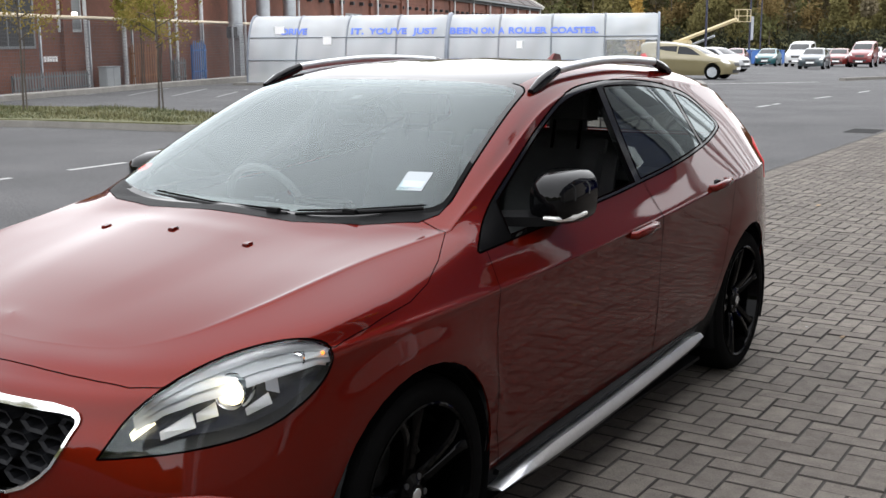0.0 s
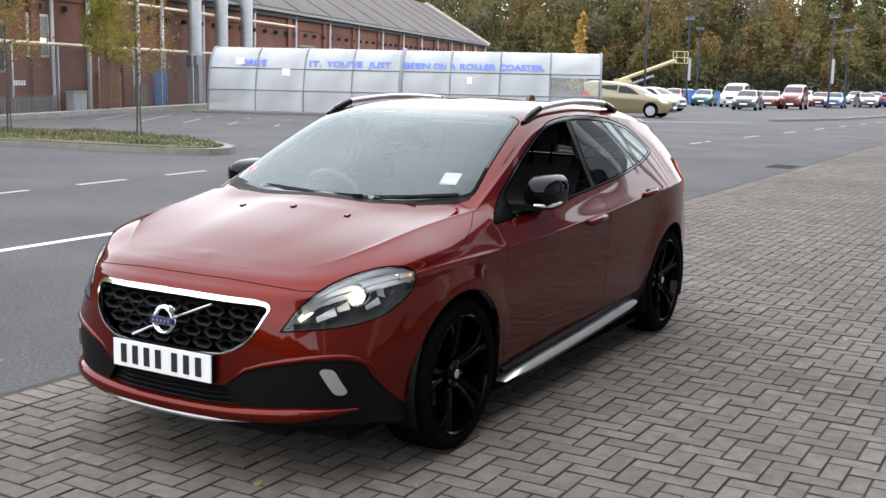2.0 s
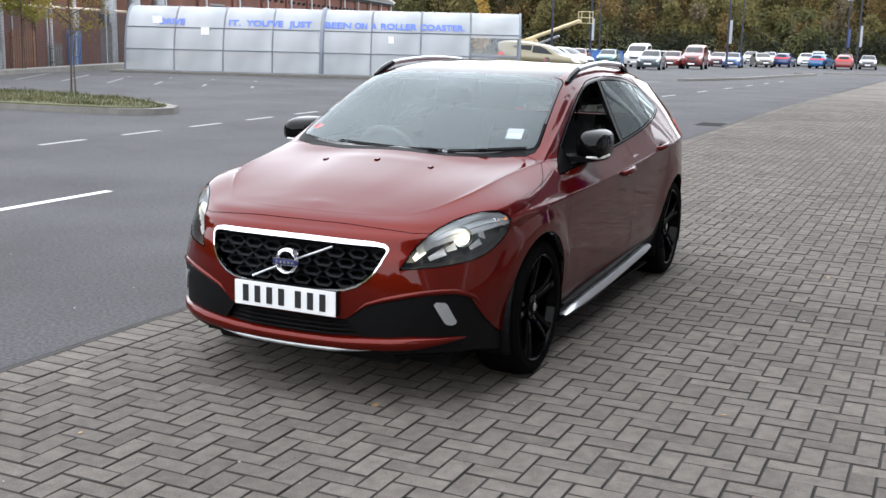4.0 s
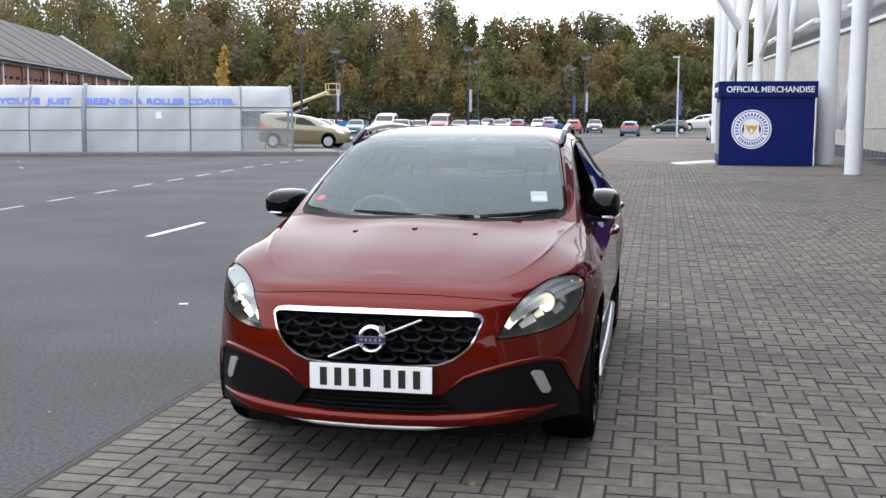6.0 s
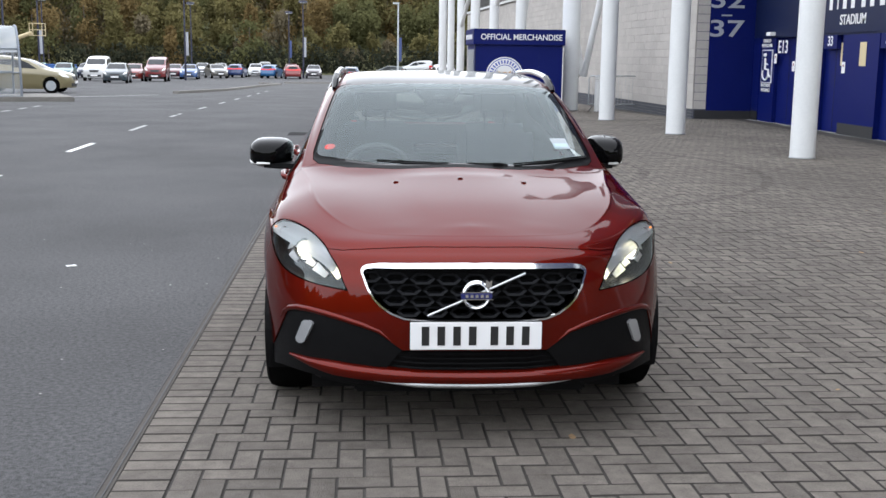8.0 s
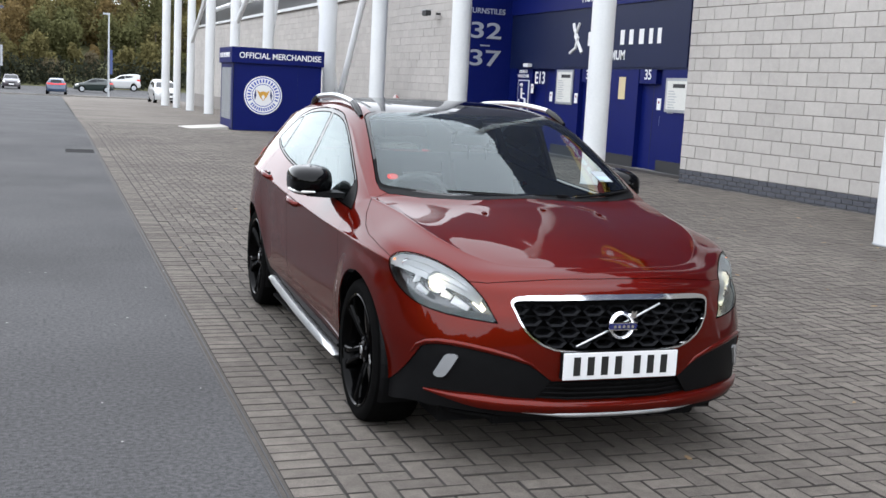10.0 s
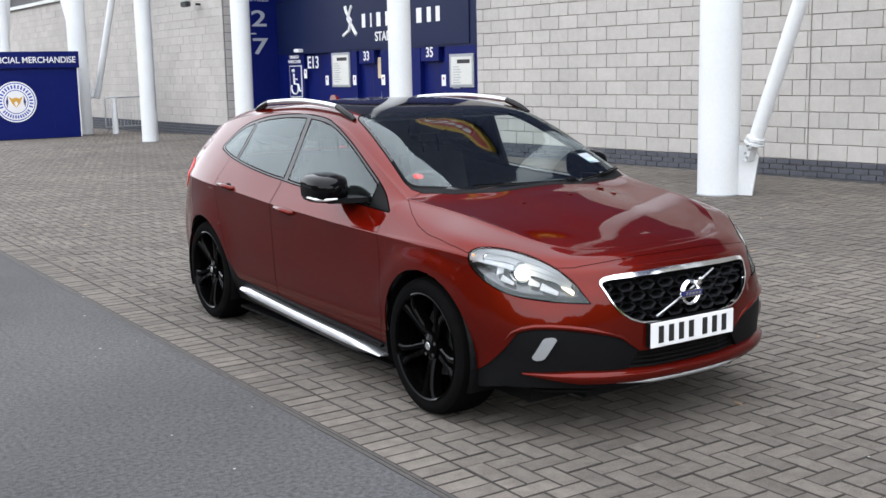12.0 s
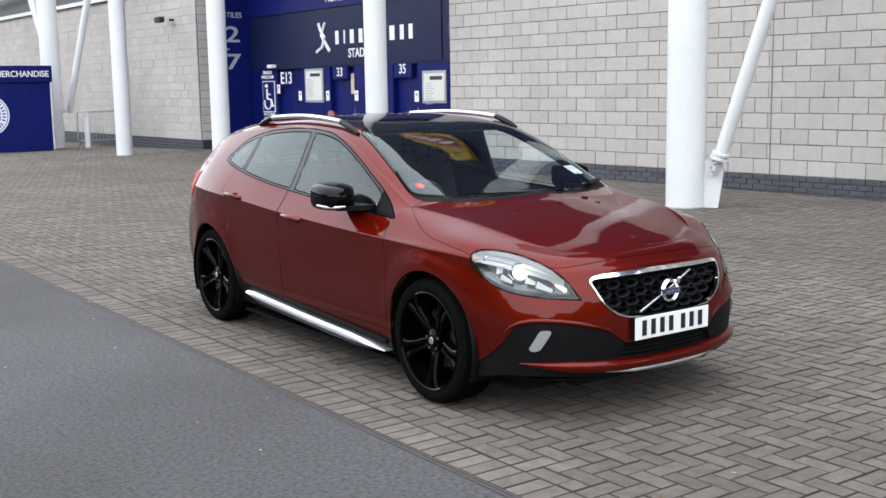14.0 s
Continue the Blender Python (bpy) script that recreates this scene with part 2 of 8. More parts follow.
def strip(name, pts, width, material, label, lift=0.004, category="road marking"):
    """A flat painted strip along a polyline on the ground."""
    bm = bmesh.new()
    for (x0, y0), (x1, y1) in zip(pts, pts[1:]):
        d = Vector((x1 - x0, y1 - y0)).normalized()
        nx, ny = -d.y * width / 2, d.x * width / 2
        vs = [bm.verts.new((x, y, ground_z(y) + lift)) for x, y in ((x0 - nx, y0 - ny), (x0 + nx, y0 + ny), (x1 + nx, y1 + ny), (x1 - nx, y1 - ny))]
        f = bm.faces.new(vs)
        if f.normal.z < 0 or (f.normal_update() or f.normal.z < 0):
            f.normal_flip()
    ob = part(name, bm, material)
    return tagged(ob, label, category, "road markings", "structure")


for k, y in enumerate((0.55, 5.95, 11.05, 15.95, 20.9, 25.9, 31, 36, 41, 46, 51)):
    strip("lane_dash", [(-4.86 - 0.012 * y, y), (-4.86 - 0.012 * (y + 1.7), y + 1.7)], 0.1, LINE if k < 3 else FADED_LINE, "white painted centre-line dash on asphalt")
for k in range(14):
    y = 3.25 + 1.77 * k
    strip("give_way_dash", [(-8.2 - 0.065 * y, y), (-8.2 - 0.065 * (y + 0.93), y + 0.93)], 0.1, FADED_LINE, "short faded white dash across the side road")
for k in range(9):
    x = -29.0 + 0.95 * 2.4 * k / 1.6
    strip("bay_line", [(x, 21.0 + 0.3 * k), (x + 2.6, 17.0 + 0.3 * k)], 0.09, OLD_LINE, "worn white parking bay line")
strip("bay_line", [(-12.0, 36.5), (-9.2, 42.0)], 0.1, LINE, "white parking bay line")
strip("road_patch", [(-1.65, 15.0), (-1.65, 15.9)], 0.5, surface("old_iron", (0.012, 0.012, 0.013), (0.03, 0.029, 0.028), 0.95, spec=0.1, scale=8.0, bump=0.4), "dark square drain cover patch in the asphalt", category="drain")


def drain():
    """The narrow grit-filled joint between asphalt and paving, down to where the ground begins to fall and on along it."""
    ch = empty("edge_joint", None, "narrow brown grit-filled joint between asphalt and paving", "joint", kind="structure")
    fall = math.degrees(math.atan(0.0125))
    for m, y0, y1 in ((pose(0, 0, 0), -12, 22), (pose(0, 22, 0, -fall), 0, 14)):
        part("grit", boxed(EDGE - 0.021, EDGE + 0.03, y0, y1, -0.03, -0.001, 0.0, m), GRIT, ch)
        for x in (EDGE - 0.012, EDGE + 0.014):
            part("steel_edge", boxed(x - 0.003, x + 0.003, y0, y1, -0.03, 0.0015, 0.0, m), DARK, ch)


drain()


# ---------- island with young trees ----------
def island(name, outline, label, h=0.12):
    it = empty(name, None, label, "traffic island", kind="structure")
    bm = prism(bmesh.new(), outline, h)
    cx = sum(p[0] for p in outline) / len(outline)
    cy = sum(p[1] for p in outline) / len(outline)
    part("kerb", bm, KERB, it)
    inner = []
    for x, y in outline:
        d = math.hypot(x - cx, y - cy)
        inner.append((x + (cx - x) * 0.16 / d * 1.4, y + (cy - y) * 0.16 / d * 1.4))
    part("soil", prism(bmesh.new(), inner, h + 0.02), SOIL, it)
    return it, inner


ISLAND = [(-40, -0.5), (-24, 5.6), (-14.3, 9.2), (-11.3, 9.75), (-10.75, 10.1), (-10.65, 10.55), (-11.0, 11.1), (-12.6, 12.1), (-15.4, 12.7), (-18.5, 11.9), (-26, 8.6), (-41, 2.4)]
island("traffic_island", ISLAND, "grassy traffic island with a pale stone kerb")


def inside(p, poly):
    c = False
    for (x0, y0), (x1, y1) in zip(poly, poly[1:] + poly[:1]):
        if (y0 > p[1]) != (y1 > p[1]) and p[0] < (x1 - x0) * (p[1] - y0) / (y1 - y0) + x0:
            c = not c
    return c


def grass():
    rng = random.Random(4)
    verts, faces = [], []
    while len(faces) < 24000:
        x, y = rng.uniform(-24, -10.6), rng.uniform(5, 13)
        if not inside((x, y), ISLAND) or not inside((x + 0.2, y), ISLAND) or not inside((x, y + 0.3), ISLAND) or not inside((x, y - 0.2), ISLAND):
            continue
        tuft = 0.6 + 0.9 * max(0.0, math.sin(2.3 * x + 1.1 * y) * math.sin(3.1 * y - 1.7 * x))
        a, h, w = rng.uniform(0, 6.3), tuft * rng.uniform(0.025, 0.1), rng.uniform(0.006, 0.014)
        dx, dy = math.cos(a), math.sin(a)
        b = len(verts)
        verts += [(x - dx * w, y - dy * w, 0.13), (x + dx * w, y + dy * w, 0.13), (x + dy * h * 0.4, y - dx * h * 0.4, 0.13 + h)]
        faces.append((b, b + 1, b + 2))
    tagged(soup("grass", verts, faces, GRASS), "short rough grass on the traffic island", "grass", kind="stuff")


grass()


def leaves(rng, centre, radii, count, size, flat=0.0, shell=0.35):
    """Small bent leaf clumps scattered through an uneven ellipsoid: vertices and faces."""
    d = rng.normal(size=(count, 3))
    d /= np.linalg.norm(d, axis=1)[:, None]
    r = (shell + (1 - shell) * rng.random(count)) ** 0.7
    lump = 0.75 + 0.3 * np.sin(3.1 * d[:, 0] * 2 + centre[0]) * np.cos(2.7 * d[:, 1] * 2 + centre[1]) + 0.18 * rng.random(count)
    p = np.array(centre) + d * (r * lump)[:, None] * np.array(radii)
    a = rng.normal(size=(count, 3))
    a /= np.linalg.norm(a, axis=1)[:, None]
    b = np.cross(a, rng.normal(size=(count, 3)))
    b /= np.linalg.norm(b, axis=1)[:, None]
    s = size * (0.6 + 0.8 * rng.random(count))[:, None]
    c = np.cross(a, b)
    v = np.stack([p - a * s, p + b * s * 0.6 + c * s * 0.15, p + a * s, p - b * s * 0.6 - c * s * 0.15], 1).reshape(-1, 3)
    f = np.arange(count * 4).reshape(-1, 4)
    return v, f


def leaf_material(name, c1, c2, vary=0.06):
    """Thin leaves: part of the light passes through them."""
    mt = surface(name, c1, c2, 0.8, scale=0.5, fine=4.0, vary=vary, island=True, spec=0.1)
    n, l = mt.node_tree.nodes, mt.node_tree.links
    p = n["Principled BSDF"]
    thin, mix = n.new("ShaderNodeBsdfTranslucent"), n.new("ShaderNodeMixShader")
    mix.inputs[0].default_value = 0.42
    l.new(p.inputs["Base Color"].links[0].from_socket, thin.inputs["Color"])
    l.new(p.outputs[0], mix.inputs[1])
    l.new(thin.outputs[0], mix.inputs[2])
    l.new(mix.outputs[0], n["Material Output"].inputs["Surface"])
    return mt


LEAF_KINDS = [
    leaf_material("leaf_olive", (0.119, 0.106, 0.044), (0.172, 0.151, 0.062)),
    leaf_material("leaf_green", (0.087, 0.091, 0.040), (0.128, 0.126, 0.052)),
    leaf_material("leaf_rust", (0.147, 0.105, 0.045), (0.193, 0.139, 0.059)),
    leaf_material("leaf_gold", (0.34, 0.22, 0.062), (0.48, 0.32, 0.09)),
    leaf_material("leaf_dark", (0.026, 0.03, 0.02), (0.044, 0.048, 0.03)),
    leaf_material("leaf_twig", (0.126, 0.106, 0.067), (0.172, 0.144, 0.092)),
]


def woods():
    rng = np.random.default_rng(7)
    bins = {k: ([], [], 0) for k in range(len(LEAF_KINDS))}
    trunks = bmesh.new()

    def put(kind, v, f):
        vs, fs, n = bins[kind]
        vs.append(v)
        fs.append(f + n)
        bins[kind] = (vs, fs, n + len(v))

    for row, (y0, hlo, hhi, step) in enumerate(((141, 5.0, 8.5, 3.2), (147, 8.0, 11.5, 3.3), (154, 9.5, 13.0, 3.2), (162, 12.0, 14.2, 2.4))):
        x = -150.0
        while x < 70:
            x += step * (0.6 + 0.8 * rng.random())
            y = y0 + rng.normal() * 1.8
            h = hlo + (hhi - hlo) * rng.random() + max(0.0, (-22 - x) * 0.07)
            h *= 0.84 if x > -30 else 1.0
            base = -1.0 + 0.22 * (y - 140)
            kind = int(rng.choice(6, p=[0.42, 0.22, 0.16, 0.003, 0.017, 0.18]))
            tall = rng.random() < 0.3
            rx = h * (0.24 if tall else 0.34) * (0.85 + 0.3 * rng.random())
            for lobe in range(4):
                ang = rng.random() * 6.28
                off = rx * 0.55
                cz = base + h * (0.35 + 0.17 * lobe)
                c = (x + off * math.cos(ang) * (1 - lobe * 0.2), y + off * math.sin(ang), cz)
                k = kind if rng.random() < 0.8 else int(rng.choice([0, 1, 2, 5]))
                v, f = leaves(rng, c, (rx * (1 - 0.14 * lobe), rx * (1 - 0.14 * lobe), h * 0.24), 700 if row == 3 else 480, 0.22)
                put(k, v, f)
            rod(trunks, (x, y, base - 1), (x, y, base + h * 0.9), 0.16, 0.04, seg=5, cap=False)
    x = -150.0
    while x < 70:
        x += 1.6 * (0.7 + 0.6 * rng.random())
        v, f = leaves(rng, (x, 138 + rng.normal() * 0.5, 0.3), (1.6, 1.2, 2.5 + 0.7 * rng.random()), 200, 0.24)
        put(4, v, f)
    # two slim golden trees in front of the wood
    for cx, cy, h, w, k in ((-58.6, 131.0, 12.0, 2.4, 0), (-55.2, 131.5, 10.6, 1.5, 3)):
        for i in range(9):
            t = i / 8
            v, f = leaves(rng, (cx + rng.normal() * 0.25, cy, -1 + h * (0.12 + 0.82 * t)), (w * (1.05 - 0.8 * t), w * (1.05 - 0.8 * t), h * 0.09), 130, 0.26)
            put(k, v, f)
        rod(trunks, (cx, cy, -1.2), (cx, cy, h * 0.85), 0.14, 0.03, seg=5, cap=False)
    names = ("olive autumn woodland crowns on the bank", "green woodland crowns on the bank", "rust-brown autumn crowns on the bank", "golden autumn crowns on the bank", "dark evergreen hedge and crowns below the bank", "bare grey-brown twiggy crowns on the bank")
    for k, (vs, fs, n) in bins.items():
        tagged(soup("woodland", np.concatenate(vs).tolist(), np.concatenate(fs).tolist(), LEAF_KINDS[k]), names[k], "trees", "woodland", "stuff")
    tagged(part("woodland_trunks", trunks, BARK), "thin dark trunks of the far wood", "trees", "woodland", "stuff")
    bank = [(-600, 136, -1.2), (600, 136, -1.2), (600, 178, 11.5), (-600, 178, 11.5), (600, 400, 13), (-600, 400, 13)]
    tagged(soup("bank", bank, [(0, 1, 2, 3), (3, 2, 4, 5)], SOIL), "wooded earth bank behind the car park", "bank", kind="structure")


woods()


def young_tree(x, y, h, seed, kind, dense=75):
    """A thin staked birch with a sparse crown."""
    rng = np.random.default_rng(seed)
    tr = empty("young_tree", pose(x, y, 0.12), "slender young birch with sparse yellow-green autumn leaves", "tree", "island trees")
    bm = bmesh.new()
    tube(bm, [(0, 0, 0), (0.03, 0.02, h * 0.35), (-0.04, 0.03, h * 0.7), (0.02, 0, h)], [0.022, 0.019, 0.013, 0.005], 8)
    tube(bm, [(0.12, 0, 0), (0.08, 0.02, h * 0.18), (0.14, 0.04, h * 0.4)], [0.018, 0.014, 0.007], 6)
    part("trunk", bm, BARK, tr)
    bm = bmesh.new()
    tips = []
    for i in range(16):
        z = h * (0.35 + 0.6 * i / 16)
        a = i * 2.4
        L = 0.75 * (1.15 - i / 22) * (0.7 + 0.5 * rng.random())
        tip = (L * math.cos(a), L * math.sin(a), z + 0.35 * L)
        tube(bm, [(0, 0, z), (tip[0] * 0.5, tip[1] * 0.5, z + 0.25 * L), tip], [0.016, 0.01, 0.004], 5)
        tips.append(tip)
    part("limb", bm, BARK, tr)
    vs, fs, n = [], [], 0
    for tip in tips:
        v, f = leaves(rng, (tip[0] * 0.8, tip[1] * 0.8, tip[2]), (0.5, 0.5, 0.45), int(dense * 1.8), 0.032, shell=0.05)
        vs.append(v), fs.append(f + n)
        n += len(v)
    soup("crown", np.concatenate(vs).tolist(), np.concatenate(fs).tolist(), LEAF_KINDS[kind], tr)


LEAF_KINDS.append(leaf_material("leaf_birch", (0.15, 0.12, 0.035), (0.25, 0.19, 0.055)))
LEAF_KINDS.append(leaf_material("leaf_willow", (0.17, 0.165, 0.035), (0.29, 0.26, 0.06)))
young_tree(-14.6, 12.1, 3.6, 3, 6)
young_tree(-16.9, 10.6, 4.0, 5, 6)
young_tree(-25.3, 21.3, 4.4, 8, 7, 420)


# ---------- stadium front ----------
def wall_x(y):
    return 9.78 - 0.08 * y


def pillar(x, y, r, h=14.0, label="tall round white-painted steel column", fin=False):
    col = empty("column", pose(x, y, ground_z(y)), label, "column", "stadium columns")
    bm = bmesh.new()
    rod(bm, (0, 0, 0), (0, 0, h), r, seg=32)
    part("shaft", bm, WHITE_METAL, col, smooth=40)
    bm = bmesh.new()
    rod(bm, (0, 0, 0), (0, 0, 0.015), r + 0.012, seg=32)
    part("base_ring", bm, GALV, col, smooth=40)
    return col


pillar(6.02, 28.3, 0.28)
pillar(5.75, 21.55, 0.2)
pillar(6.11, 16.5, 0.2)
pillar(6.65, 11.0, 0.2)
for k, (x, y, r) in enumerate(((5.3, 34.5, 0.2), (4.95, 40, 0.2), (4.75, 46, 0.22), (4.6, 52, 0.2), (4.55, 58, 0.2), (4.5, 64, 0.25))):
    pillar(x, y, r)


def braced_column(x, y):
    col = pillar(x, y, 0.255, label="thick white steel column with a bolted raking strut")
    bm = bmesh.new()
    prism(bm, [(0.18, 0), (0.18, 0.62), (0.42, 0.62), (0.5, 0.5), (0.43, 0)], 0.05, pose(0, 0, 0, 90, 0, -62) @ pose(0, 0, -0.025))
    part("fin", bm, WHITE_METAL, col)
    a = Vector((0.12, -0.42, 0.55))
    d = Vector((0.02, -0.36, 1.0)).normalized()
    bm = bmesh.new()
    rod(bm, a + d * 0.12, a + d * 13, 0.088, seg=20)
    st = part("strut", bm, WHITE_METAL, col, smooth=40)
    bm = bmesh.new()
    rod(bm, a + d * 0.1, a + d * 0.13, 0.125, seg=20)
    rod(bm, a + d * 0.16, a + d * 0.19, 0.115, seg=20)
    part("flange", bm, WHITE_METAL, st, smooth=40)
    bm = boxed(-0.07, 0.07, -0.03, 0.03, -0.12, 0.1, 0.006, Matrix.Translation(a) @ d.to_track_quat("Z", "Y").to_matrix().to_4x4())
    part("bracket", bm, WHITE_METAL, st)
    for k in range(4):
        bm = bmesh.new()
        c = a + d * (-0.07 + 0.05 * k)
        rod(bm, c + Vector((-0.075, -0.02 + 0.04 * (k % 2), 0)), c + Vector((-0.095, -0.02 + 0.04 * (k % 2), 0)), 0.016, seg=8)
        part("bolt", bm, GALV, st)


braced_column(6.98, 4.0)
pillar(7.5, -2.9, 0.2)
pillar(8.0, -9.0, 0.2)


def far_struts():
    for (x0, y0, z0), (x1, y1, z1), r in (((4.6, 46, 5.2), (1.6, 44, 9.5), 0.2), ((5.0, 40, 3.6), (5.9, 34.5, 8), 0.1), ((5.3, 34.5, 2.2), (6.3, 36, 9), 0.12), ((4.6, 52, 3), (5.4, 46, 8), 0.1), ((6.5, 28.8, 1.0), (5.4, 31.2, 9), 0.11), ((6.4, 28.0, 1.0), (7.4, 25.4, 9), 0.1)):
        bm = bmesh.new()
        rod(bm, (x0, y0, z0), (x1, y1, z1), r, seg=14)
        tagged(part("raking_strut", bm, WHITE_METAL, smooth=40), "slanting white steel tube between stadium columns", "strut", "stadium struts", "structure")


far_struts()


def wall_block(name, y0, y1, x0, x1, z0, z1, near):
    """A solid wall core from (x0, y0) to (x1, y1), 0.3 thick, on which courses of blocks are laid."""
    bm = bmesh.new()
    prism(bm, [(x0 + 0.012, y0), (x0 + 0.4, y0), (x1 + 0.4, y1), (x1 + 0.012, y1)], z1 - z0, pose(0, 0, z0))
    bmesh.ops.recalc_face_normals(bm, faces=bm.faces)
    return tagged(part(name, bm, MORTAR), "stadium wall of pale rough stone blocks over a dark brick plinth", "wall", kind="structure")


def facade():
    """Walls of 440 x 215 blocks either side of the blue turnstile recess."""
    out = []
    for name, ya, yb, xa, xb, top in (("wall_east", -14.0, 11.75, wall_x(-14.0), wall_x(11.75), 6.0), ("wall_north", 22.6, 70.0, 8.28, 6.6, 4.4)):
        core = wall_block(name, ya, yb, xa, xb, -0.7, top, True)
        out.append((core, ya, yb, xa, xb, top))
    return out


WALLS = facade()


def coping():
    bm = bmesh.new()
    prism(bm, [(8.2, 22.55), (8.75, 22.55), (7.05, 70), (6.5, 70)], 0.12, pose(0, 0, 4.4))
    bmesh.ops.recalc_face_normals(bm, faces=bm.faces)
    tagged(part("wall_coping", bm, WHITE_METAL), "pale metal coping along the wall top", "coping", kind="structure")
    bm = bmesh.new()
    prism(bm, [(8.9, 22.6), (9.2, 22.6), (7.6, 70), (7.3, 70)], 4.5, pose(0, 0, 4.52))
    bmesh.ops.recalc_face_normals(bm, faces=bm.faces)
    tagged(part("upper_wall", bm, surface("dark_glazing", (0.03, 0.032, 0.036), (0.06, 0.062, 0.068), 0.3, scale=0.6)), "dark grey upper stadium front", "wall", kind="structure")
    bm = bmesh.new()
    prism(bm, [(11.2, -26), (11.6, -26), (9.3, 22.6), (8.95, 22.6)], 12.0, pose(0, 0, 6.02))
    bmesh.ops.recalc_face_normals(bm, faces=bm.faces)
    up = tagged(part("upper_wall", bm, NAVY), "navy upper stadium cladding with a coloured sign", "wall", kind="structure")
    # the sponsor's oval sign, seen only as a reflection: a red and a yellow shape
    for nm, ry, rz, off, mt in (("sign_oval", 1.85, 1.12, 0.05, simple("sign_yellow", (0.55, 0.33, 0.03), 0.5)), ("sign_band", 1.7, 0.62, 0.1, simple("sign_crimson", (0.4, 0.02, 0.03), 0.5))):
        bm = bmesh.new()
        c = [bm.verts.new((9.45 - off, 9.2 + ry * math.cos(t), 12.0 + rz * math.sin(t))) for t in [2 * math.pi * k / 32 for k in range(32)]]
        d = [bm.verts.new(v.co + Vector((0.6, 0, 0))) for v in c]
        bm.faces.new(c)
        for k in range(32):
            bm.faces.new((c[k], c[(k + 1) % 32], d[(k + 1) % 32], d[k]))
        bmesh.ops.recalc_face_normals(bm, faces=bm.faces)
        part(nm, bm, mt, up)
    bm = bmesh.new()
    for k in range(5):
        box(bm, 9.3, 9.348, 7.95 + 0.54 * k, 8.28 + 0.54 * k, 11.75, 12.25)
    part("sign_bar", bm, SIGN_WHITE, up)
    for k in range(6):
        bm = bmesh.new()
        y = 28 + 6 * k
        x = 8.3 - 0.035 * (y - 22.6)
        rod(bm, (x, y - 3, 5.3), (x, y + 3, 5.3), 0.12, seg=12)
        tagged(part("rail_tube", bm, WHITE_METAL, smooth=40), "horizontal white tube above the wall", "tube", "stadium struts", "structure")


coping()


